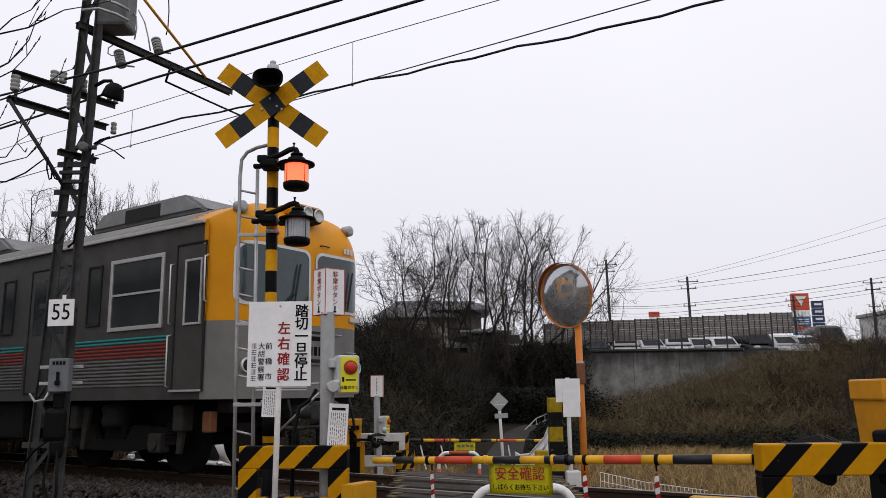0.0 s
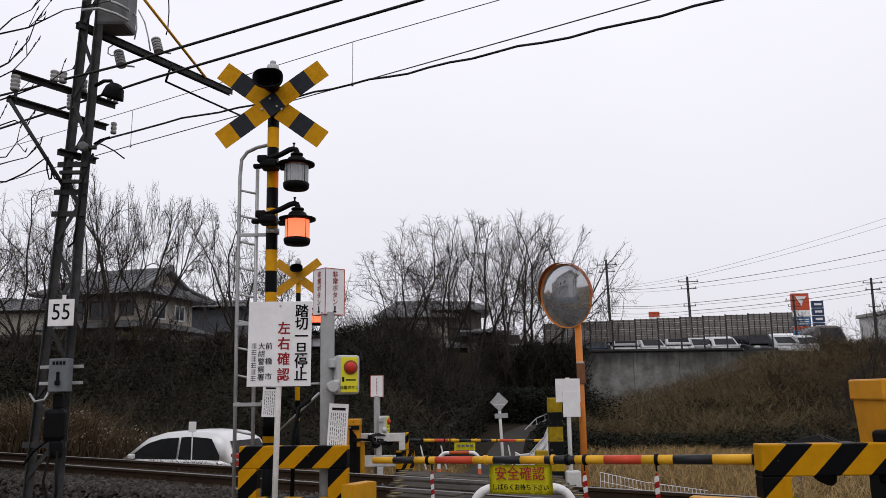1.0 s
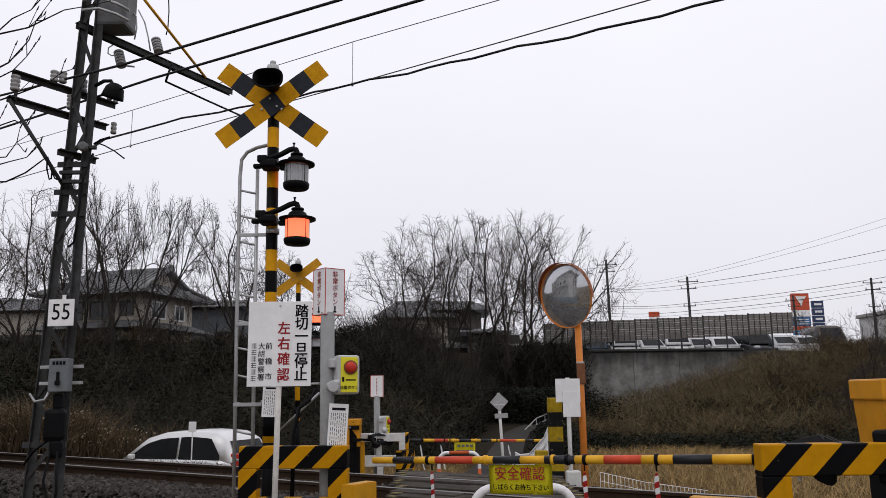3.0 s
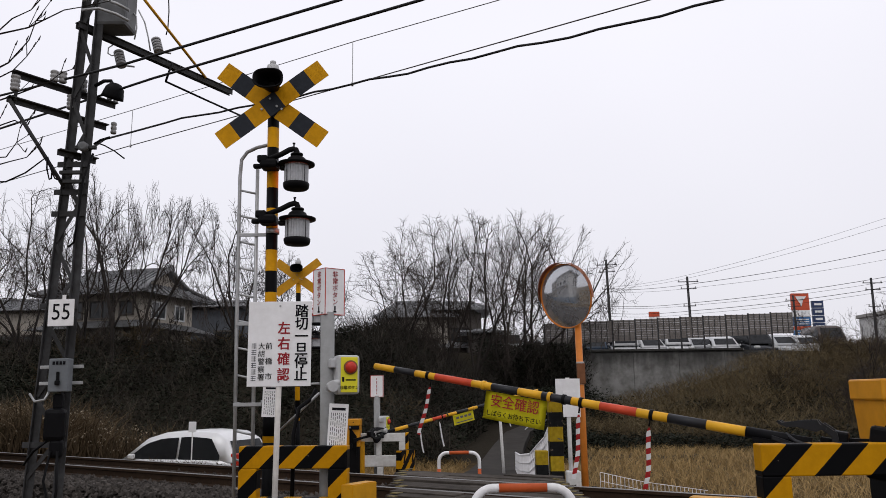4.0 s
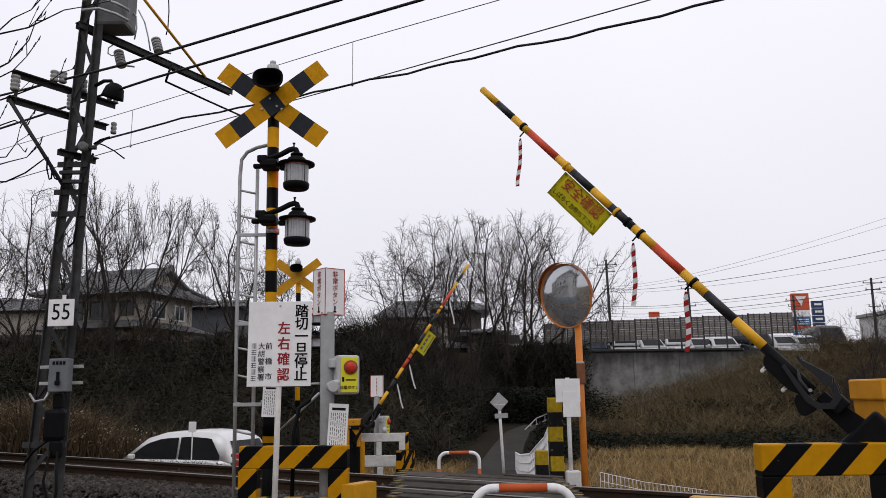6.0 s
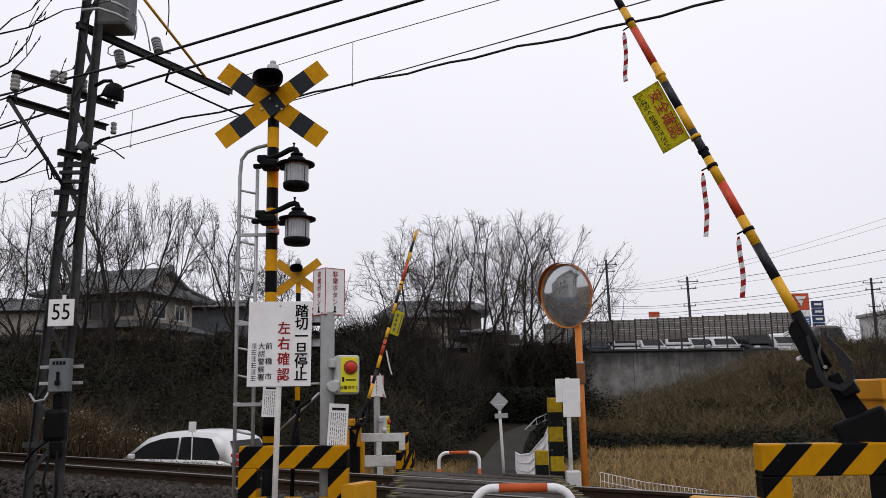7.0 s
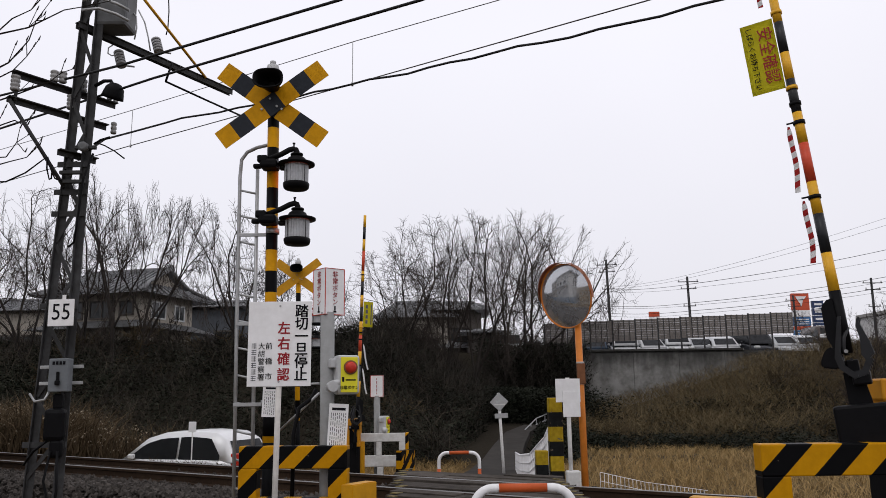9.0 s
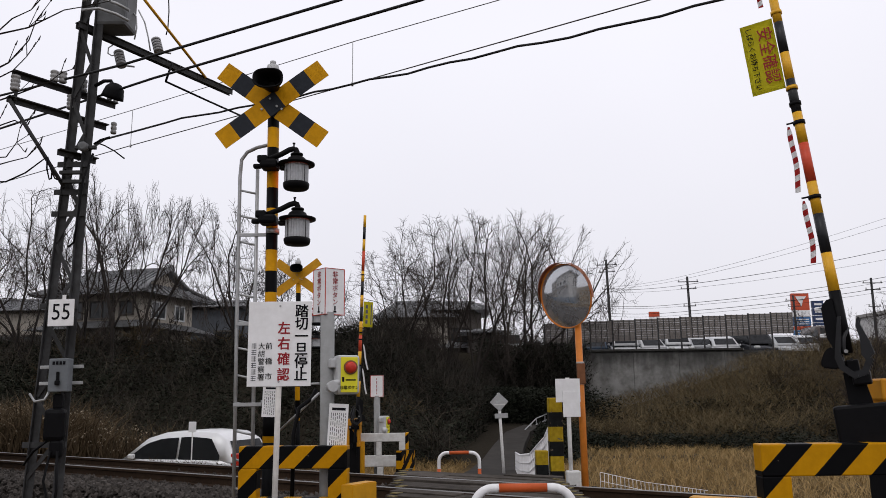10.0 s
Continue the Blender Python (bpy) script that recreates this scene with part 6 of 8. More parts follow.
railing("white_fence", [(1.6, 12.5, -0.12), (1.62, 13.2, -0.3), (1.55, 15, -0.7), (1.6, 17.5, -0.9), (1.72, 20, -1.02)], 0.62, 4, 0.22, 0.024, M_WHITE, "white pipe fence along the lane")
railing("field_fence", [(2.45, 13.0, -0.62), (3.2, 13.2, -0.8), (4.3, 13.5, -0.98)], 0.4, 3, 0.07, 0.005, M_WHITE, "low white wire fence at the edge of the field")
railing("hand_rail", [(2.85, 29, -0.7), (3.5, 31, -0.36), (4.4, 33, -0.16)], 0.45, 2, 0.8, 0.022, M_GALV, "grey pipe handrail beside the rising lane")
t = plain_post("marker_post", pose(-5.05, 16.2, -0.9), "small white marker plate on a thin post", "marker", 1.45, 0.012, M_WHITE_OLD)
bm = bmesh.new()
box(bm, (0, -0.02, 1.35), (0.15, 0.01, 0.2), None, 0.004)
part("plate", bm, M_WHITE, t)
t = plain_post("marker_stub", pose(-10.2, 17.1, -1.0), "short white and red marker stub among the reeds", "marker", 0.72, 0.05, M_WHITE)
bm = bmesh.new()
rod(bm, (0, 0, 0.5), (0, 0, 0.62), 0.052, seg=12)
part("red_band", bm, M_ORANGERED, t)


# ---- cars ----
M_CARGLASS = plain("tinted car glass", (0.04, 0.043, 0.047), 0.12, 0, 3, 0.3, 0, spec=0.3)


def car_mat(name, c):
    return plain(name, c, 0.25, 0.1, 3, 0.12, 0)


def build_car(name, m, paint, label, length=3.9, width=1.67, h=1.5, van=False, group=""):
    """Car along x, nose at +x: lofted body, glasshouse, windows, wheels, lamps."""
    t = thing(name, m, label, "car", group)
    l2, w2 = length / 2, width / 2
    belt = h * 0.58
    low = 0.2
    prof = [(-l2, low + 0.12, belt - 0.1), (-l2 + 0.12, low, belt), (-l2 + 0.8, low, belt + 0.02), (l2 - 1.3, low, belt), (l2 - 0.75, low, belt - 0.1), (l2 - 0.2, low + 0.03, belt - 0.26), (l2, low + 0.12, belt - 0.38)]

    def loft(sections, material, nm, parent):
        bm = bmesh.new()
        rings = [[bm.verts.new(v) for v in sec] for sec in sections]
        n = len(rings[0])
        for a, b in zip(rings, rings[1:]):
            for k in range(n):
                bm.faces.new((a[k], a[(k + 1) % n], b[(k + 1) % n], b[k])).smooth = True
        bm.faces.new(rings[0][::-1])
        bm.faces.new(rings[-1])
        return part(nm, bm, material, parent)

    secs = []
    for i, (x, z0, z1) in enumerate(prof):
        w = w2 * (0.86 if i in (0, len(prof) - 1) else 0.97 if i in (1, len(prof) - 2) else 1.0)
        secs.append([(x, -w * 0.93, z0), (x, -w, z0 + 0.15), (x, -w, z1 - 0.12), (x, -w * 0.95, z1), (x, 0, z1 + 0.03), (x, w * 0.95, z1), (x, w, z1 - 0.12), (x, w, z0 + 0.15), (x, w * 0.93, z0)])
    body = loft(secs, paint, "body", t)
    if van:
        tops = [(-l2 + 0.05, belt, 0.94), (-l2 + 0.15, h - 0.06, 0.86), (-l2 + 0.5, h, 0.82), (l2 - 1.4, h, 0.82), (l2 - 0.95, h - 0.1, 0.82), (l2 - 0.5, belt - 0.02, 0.9)]
    else:
        tops = [(-l2 + 0.03, belt - 0.02, 0.94), (-l2 + 0.3, h - 0.2, 0.84), (-l2 + 0.6, h - 0.04, 0.78), (-l2 + 1.3, h, 0.77), (0.1, h - 0.05, 0.77), (0.55, h - 0.17, 0.79), (l2 - 0.75, belt - 0.02, 0.9)]
    secs = []
    for x, z, k in tops:
        secs.append([(x, -w2 * 0.95, belt - 0.06), (x, -w2 * k, z), (x, -w2 * k * 0.85, z + 0.02), (x, 0, z + 0.035), (x, w2 * k * 0.85, z + 0.02), (x, w2 * k, z), (x, w2 * 0.95, belt - 0.06)])
    loft(secs, paint, "cabin", t)

    def roof_at(x):
        for (x0, z0, _), (x1, z1, _) in zip(tops, tops[1:]):
            if x0 <= x <= x1:
                return z0 + (z1 - z0) * (x - x0) / (x1 - x0)
        return belt

    # side glass: front and rear, following the roof line
    x_lo, x_hi = tops[1][0] + 0.1, tops[-1][0] - 0.25
    xm = (x_lo + x_hi) / 2 - 0.1
    for side in (-1, 1):
        for a, b in ((x_lo, xm - 0.03), (xm + 0.03, x_hi)):
            bm = bmesh.new()
            lo, hi = [], []
            for k in range(9):
                x = a + (b - a) * k / 8
                zt = max(belt + 0.03, roof_at(x) - 0.12)
                if a == x_lo:
                    zt = min(zt, belt + 0.1 + (x - a) * 1.3)
                kk = 0.95 - (0.95 - 0.79) * (zt - belt) / (h - belt)
                lo.append(bm.verts.new((x, side * (w2 * 0.945 + 0.012), belt + 0.0)))
                hi.append(bm.verts.new((x, side * (w2 * kk + 0.014), zt)))
            for k in range(8):
                bm.faces.new((lo[k], lo[k + 1], hi[k + 1], hi[k]))
            bmesh.ops.solidify(bm, geom=bm.faces[:], thickness=0.004)
            part("side_glass", bm, M_CARGLASS, t)
    for nm, ia, ib in (("windscreen", len(tops) - 1, len(tops) - 2), ("rear_window", 0, 1)):
        (xa, za, ka), (xb, zb, kb) = tops[ia], tops[ib]
        s = 0.014 if ia else -0.014
        bm = bmesh.new()
        pts = []
        for u in (0.12, 0.9):
            x, z, k = xa + (xb - xa) * u + s, za + (zb - za) * u, ka + (kb - ka) * u
            pts.append(((x, -w2 * k * 0.85, z + 0.03), (x, w2 * k * 0.85, z + 0.03)))
        bm.faces.new([bm.verts.new(v) for v in (pts[0][0], pts[0][1], pts[1][1], pts[1][0])])
        bmesh.ops.solidify(bm, geom=bm.faces[:], thickness=0.004)
        part(nm, bm, M_CARGLASS, t)
    for x in (-l2 + 0.7, l2 - 0.75):
        for side in (-1, 1):
            wh = new("wheel")
            wh.parent = t
            bm = bmesh.new()
            lathe(bm, [(0.19, -0.09), (0.29, -0.09), (0.31, -0.05), (0.31, 0.05), (0.29, 0.09), (0.19, 0.09)], 22, pose(x, side * (w2 - 0.09), 0.3, 90, 0, 0))
            part("tyre", bm, M_RUBBER, wh)
            bm = bmesh.new()
            lathe(bm, [(0.19, -0.07), (0.17, 0.0), (0.05, 0.03), (0.02, 0.03)], 18, pose(x, side * (w2 - 0.06), 0.3, 90 * side, 0, 0))
            part("rim", bm, M_GALV, wh)
    for side in (-1, 1):
        bm = bmesh.new()
        box(bm, (-l2 + 0.06, side * w2 * 0.8, belt + 0.0), (0.14, 0.2, 0.3), None, 0.03)
        part("tail_light", bm, M_REDBUTTON, t, "red tail light")
        bm = bmesh.new()
        box(bm, (l2 - 0.16, side * w2 * 0.72, belt - 0.27), (0.2, 0.34, 0.15), None, 0.05)
        part("headlight", bm, M_LENS, t, "clear headlight")
        bm = bmesh.new()
        box(bm, (l2 - 1.15, side * (w2 + 0.08), belt + 0.06), (0.12, 0.16, 0.11), None, 0.03)
        part("door_mirror", bm, paint, t)
    bm = bmesh.new()
    box(bm, (l2 - 0.01, 0, low + 0.17), (0.06, width * 0.6, 0.14), None, 0.02)
    part("grille", bm, M_RUBBER, t)
    return t


PAINT_WHITE = car_mat("white car paint", (0.55, 0.56, 0.57))
PAINT_SILVER = car_mat("silver car paint", (0.42, 0.43, 0.44))
PAINT_DARK = car_mat("dark grey car paint", (0.03, 0.032, 0.036))
PAINT_BROWN = car_mat("brown van paint", (0.075, 0.06, 0.055))
PAINT_BLUE = car_mat("dark blue car paint", (0.05, 0.07, 0.1))
build_car("white_car", pose(-6.4, 20.0, -1.28, 0, 0, 180 - 20), car_mat("bright white car paint", (0.74, 0.75, 0.76)), "white hatchback parked below the track", 3.95, 1.68, 1.52)
LOT = 2.72
rnd = random.Random(12)
for px, paint, van, hh in ((7.2, PAINT_DARK, False, 1.5), (8.9, PAINT_BLUE, False, 1.5), (10.45, PAINT_SILVER, True, 1.7), (11.9, PAINT_WHITE, False, 1.5), (13.5, PAINT_WHITE, True, 1.8), (14.9, PAINT_SILVER, False, 1.5),
                           (16.2, PAINT_WHITE, False, 1.5), (17.95, PAINT_DARK, True, 1.75), (19.5, PAINT_SILVER, False, 1.55), (20.9, PAINT_WHITE, False, 1.5), (22.4, PAINT_BROWN, True, 2.0), (5.3, PAINT_SILVER, False, 1.5), (3.6, PAINT_WHITE, True, 1.8)):
    lab = {PAINT_DARK: "dark grey car", PAINT_BLUE: "dark blue car", PAINT_WHITE: "white car", PAINT_SILVER: "silver car", PAINT_BROWN: "brown van"}[paint]
    build_car("parked_car", pose(px, 47 + rnd.uniform(-0.4, 0.4), LOT, 0, 0, -90 + rnd.uniform(-14, 14)), paint, lab + " parked in the raised car park", 3.8 if not van else 3.5, 1.6, hh, van, "parked cars")

M_COPING = plain("sooty concrete", (0.05, 0.05, 0.048), 0.95, 0, 3, 0.7, 0.2)

# ---- retaining wall, car park louvre fence, signs ----
bm = bmesh.new()
prism(bm, [(2.6, -1.0), (24, -1.0), (24, 2.9), (15.5, 3.18), (2.6, 3.12)], 0.4, pose(0, 42.1, 0))
wall = solo("wall_retaining", bm, M_CONC_WALL, "tall stained concrete retaining wall below the car park", "retaining wall", kind="structure")
for k in range(9):
    bm = bmesh.new()
    box(bm, (3.9 + 2.4 * k, 41.87, 1.05), (2.385, 0.06, 4.0), None, 0.01)
    part("panel", bm, M_CONC_WALL, wall)
bm = bmesh.new()
box(bm, (9.2, 42.05, 3.2), (13, 0.55, 0.12), None, 0.02)
solo("wall_coping", bm, M_COPING, "dark concrete coping on the retaining wall", "coping", kind="structure")
M_LOUVRE = plain("grey-brown louvre", (0.17, 0.155, 0.145), 0.7, 0, 6, 0.5, 0.05)
t = thing("louvre_fence", pose(0, 42.6, 0), "long grey-brown louvre screen on dark posts at the car park", "fence")
x = 5.4
while x < 18.3:
    ztop = 4.72 + (x - 5.2) * 0.036
    bm = bmesh.new()
    box(bm, (x, 0, (ztop + 2.6) / 2), (0.07, 0.07, ztop - 2.6 + 0.04))
    part("post", bm, M_MASTSTEEL, t)
    for k in range(9):
        bm = bmesh.new()
        box(bm, (x + 0.6, -0.02, ztop - 0.07 - 0.125 * k), (1.14, 0.03, 0.118), None)
        part("slat", bm, M_LOUVRE, t)
    for dx in (0.3, 0.6, 0.9):
        bm = bmesh.new()
        box(bm, (x + dx, -0.045, ztop - 0.57), (0.035, 0.03, 1.14))
        part("stile", bm, M_MASTSTEEL, t)
    x += 1.22
M_SIGNRED = plain("orange-red sign face", (0.55, 0.09, 0.04), 0.4, 0, 3, 0.2, 0)
M_SIGNBLUE = plain("blue sign face", (0.05, 0.16, 0.36), 0.4, 0, 3, 0.2, 0)
M_SIGNNAVY = plain("navy sign face", (0.03, 0.05, 0.12), 0.4, 0, 3, 0.2, 0)
t = thing("pylon_sign", pose(27.1, 60, 2.5), "tall roadside pylon sign with red, white and blue panels", "pylon sign")
for z0, z1, mat in ((4.5, 5.8, M_SIGNRED), (4.0, 4.5, M_WHITE), (3.3, 4.0, M_SIGNBLUE), (3.0, 3.3, M_SIGNRED), (2.4, 3.0, M_SIGNBLUE)):
    bm = bmesh.new()
    box(bm, (0, 0, (z0 + z1) / 2), (1.3, 0.3, z1 - z0 - 0.03), None, 0.01)
    part("panel", bm, mat, t)
bm = bmesh.new()
prism(bm, [(-0.4, 5.55), (0.45, 5.55), (0.15, 5.2), (0.05, 4.8), (-0.2, 5.2)], 0.02, pose(0, -0.17, 0))
part("emblem", bm, M_WHITE, t, "plain white emblem shape")
for z in (3.45, 3.62, 3.8, 2.6, 2.8):
    bm = bmesh.new()
    box(bm, (0, -0.16, z), (1.0, 0.01, 0.07))
    part("print_bar", bm, M_WHITE, t)
bm = bmesh.new()
box(bm, (0, 0.05, 1.2), (0.3, 0.2, 2.4))
part("stem", bm, M_GALV, t)
t = thing("stacked_sign", pose(28.4, 60, 2.5), "tall dark blue sign with white lines of print", "pylon sign")
for k in range(5):
    bm = bmesh.new()
    box(bm, (0, 0, 2.7 + k * 0.56), (0.85, 0.25, 0.52), None, 0.01)
    part("panel", bm, M_SIGNNAVY, t)
    bm = bmesh.new()
    box(bm, (0, -0.13, 2.7 + k * 0.56), (0.55, 0.01, 0.16))
    part("print_bar", bm, M_WHITE, t)
bm = bmesh.new()
box(bm, (0, 0.05, 1.2), (0.2, 0.2, 2.5))
part("stem", bm, M_GALV, t)
t = thing("small_sign", pose(14.9, 56, 3.0), "small red and white sign board on a post", "sign")
bm = bmesh.new()
box(bm, (0, 0, 3.45), (0.75, 0.12, 0.36), None, 0.01)
part("panel", bm, M_SIGNRED, t)
bm = bmesh.new()
box(bm, (0, 0, 3.15), (0.75, 0.12, 0.2), None, 0.01)
part("lower_panel", bm, M_WHITE, t)
bm = bmesh.new()
rod(bm, (0, 0.08, -0.6), (0, 0.08, 3.4), 0.06)
part("post", bm, M_GALV, t)


# ---- distant poles and lines ----
def utility_pole(x, y, z0, z1, lean, label):
    t = thing("utility_pole", pose(x, y, z0) @ pose(0, 0, 0, 0, lean, 0), label, "utility pole", "utility poles")
    h = z1 - z0
    bm = bmesh.new()
    rod(bm, (0, 0, -1), (0, 0, h), 0.11, 0.07, seg=12)
    part("pole", bm, M_MASTSTEEL, t)
    for z, w in ((h - 0.35, 1.3), (h - 0.8, 1.0), (h - 1.9, 0.8)):
        bm = bmesh.new()
        box(bm, (0, -0.12, z), (w, 0.05, 0.05))
        part("cross_arm", bm, M_MASTSTEEL, t)
        for s in (-0.45, 0.45):
            bm = bmesh.new()
            rod(bm, (s * w, -0.12, z), (s * w, -0.12, z + 0.14), 0.035, seg=8)
            part("insulator", bm, M_CERAMIC, t)
    return t


utility_pole(10.55, 50, 2.6, 9.4, -1.0, "dark utility pole behind the car park")
utility_pole(15.6, 50, 2.6, 8.25, -0.5, "dark utility pole behind the car park")
utility_pole(28.3, 52, 3.0, 8.3, 0.5, "utility pole by the far buildings")
utility_pole(25.75, 58, 3.0, 7.9, 0, "slim utility pole near the pylon sign")


def far_wire(pts, sag, r):
    bm = bmesh.new()
    a, b = Vector(pts[0]), Vector(pts[1])
    tube(bm, [a + (b - a) * k / 10 - Vector((0, 0, sag * 4 * (k / 10) * (1 - k / 10))) for k in range(11)], r, 4)
    solo("power_line", bm, M_WIRE, "thin power line between distant poles", "power line", group="power lines")


for z0, z1, r in ((8.35, 11.96, 0.011), (8.15, 11.5, 0.011), (7.75, 9.92, 0.02), (7.5, 9.3, 0.011), (6.55, 8.2, 0.02), (6.4, 7.9, 0.012), (6.05, 7.55, 0.02), (5.85, 7.3, 0.012)):
    far_wire(((15.6, 50, z0), (30.5, 49.6, z1 + (z1 - z0) * 0.15)), 0.2, r)
    far_wire(((10.6, 50, z0 + 0.35 - (z1 - z0) * 0.3), (15.6, 50, z0)), 0.1, r * 0.8)
for z0 in (8.9, 8.6, 6.3):
    far_wire(((-25, 60, z0 + 1), (10.5, 50, z0)), 0.5, 0.01)


# ---- houses on the bank ----
M_PLASTER = plain("beige plaster", (0.42, 0.385, 0.335), 0.9, 0, 3, 0.4, 0.1)
M_TILE = plain("grey roof tile", (0.22, 0.225, 0.235), 0.55, 0, 8, 0.5, 0.2)
M_TIMBER = plain("dark timber", (0.11, 0.098, 0.09), 0.85, 0, 6, 0.5, 0.15)
M_SHEDWALL = plain("weathered grey boards", (0.10, 0.11, 0.125), 0.85, 0, 4, 0.5, 0.1)


def house(m, w, d, h0, h1, rise, label, gable=True, wall_mat=None, windows=((0.25, 0.6), (0.6, 0.6))):
    """House with walls, tiled roof with ridge and tile rows, eaves and windows; front faces -y."""
    t = thing("house", m, label, "house", "houses")
    bm = bmesh.new()
    box(bm, (0, 0, (h0 + h1) / 2), (w, d, h1 - h0))
    prism(bm, [(-w / 2, h1), (w / 2, h1), (0, h1 + rise * 0.85)] if not gable else [(-w / 2, h1), (w / 2, h1), (w * 0.3, h1 + rise * 0.5), (-w * 0.3, h1 + rise * 0.5)], d * 0.5)
    part("wall", bm, wall_mat or M_PLASTER, t)
    bm = bmesh.new()
    e = 0.6
    pts = {}
    for sx in (-1, 1):
        for sy in (-1, 1):
            pts[(sx, sy)] = bm.verts.new((sx * (w / 2 + e), sy * (d / 2 + e), h1 + (0.12 if sx else 0)))
    r0, r1 = bm.verts.new((-w * 0.36, 0, h1 + rise)), bm.verts.new((w * 0.36, 0, h1 + rise))
    for f in ((pts[(-1, -1)], pts[(1, -1)], r1, r0), (pts[(1, 1)], pts[(-1, 1)], r0, r1), (pts[(1, -1)], pts[(1, 1)], r1), (pts[(-1, 1)], pts[(-1, -1)], r0)):
        bm.faces.new(f)
    bmesh.ops.solidify(bm, geom=bm.faces[:], thickness=0.12)
    roof = part("roof", bm, M_TILE, t, "grey tiled roof")
    n = int(w / 0.45)
    for k in range(n + 1):
        x = -w * 0.36 + w * 0.72 * k / n
        bm = bmesh.new()
        rod(bm, (x * 1.35, -(d / 2 + e), h1 + 0.14), (x, -0.05, h1 + rise + 0.02), 0.045, seg=6)
        part("roof_tile", bm, M_TILE, roof)
    bm = bmesh.new()
    rod(bm, (-w * 0.38, 0, h1 + rise + 0.05), (w * 0.38, 0, h1 + rise + 0.05), 0.13, seg=8)
    part("ridge", bm, M_TILE, roof)
    for sx in (-1, 1):
        bm = bmesh.new()
        rod(bm, (sx * (w / 2 + e), -(d / 2 + e), h1 + 0.16), (sx * w * 0.36, 0, h1 + rise + 0.03), 0.08, seg=6)
        part("hip", bm, M_TILE, roof)
    if h1 - h0 > 4.2:
        # lower eave between the storeys
        zm = h0 + (h1 - h0) * 0.58
        bm = bmesh.new()
        prism(bm, [(0.0, 0.0), (0.95, -0.32), (0.95, -0.22), (0.0, 0.14)], w + 0.9, pose(0, -d / 2, zm, 0, 0, -90))
        part("lower_eave", bm, M_TILE, t, "lower tiled eave")
    for fx, fz in windows:
        win = new("window")
        win.parent = t
        x, z = -w / 2 + w * fx, h0 + (h1 - h0) * fz
        bm = bmesh.new()
        for c, s in (((x, -d / 2 - 0.02, z + 0.42), (1.3, 0.08, 0.08)), ((x, -d / 2 - 0.02, z - 0.42), (1.3, 0.08, 0.08)), ((x - 0.61, -d / 2 - 0.02, z), (0.08, 0.08, 0.84)), ((x + 0.61, -d / 2 - 0.02, z), (0.08, 0.08, 0.84)), ((x, -d / 2 - 0.02, z), (0.06, 0.06, 0.84))):
            box(bm, c, s)
        part("window_frame", bm, M_TIMBER, win)
        bm = bmesh.new()
        box(bm, (x, -d / 2 - 0.01, z), (1.2, 0.03, 0.8))
        part("pane", bm, M_PANE, win)
    return t


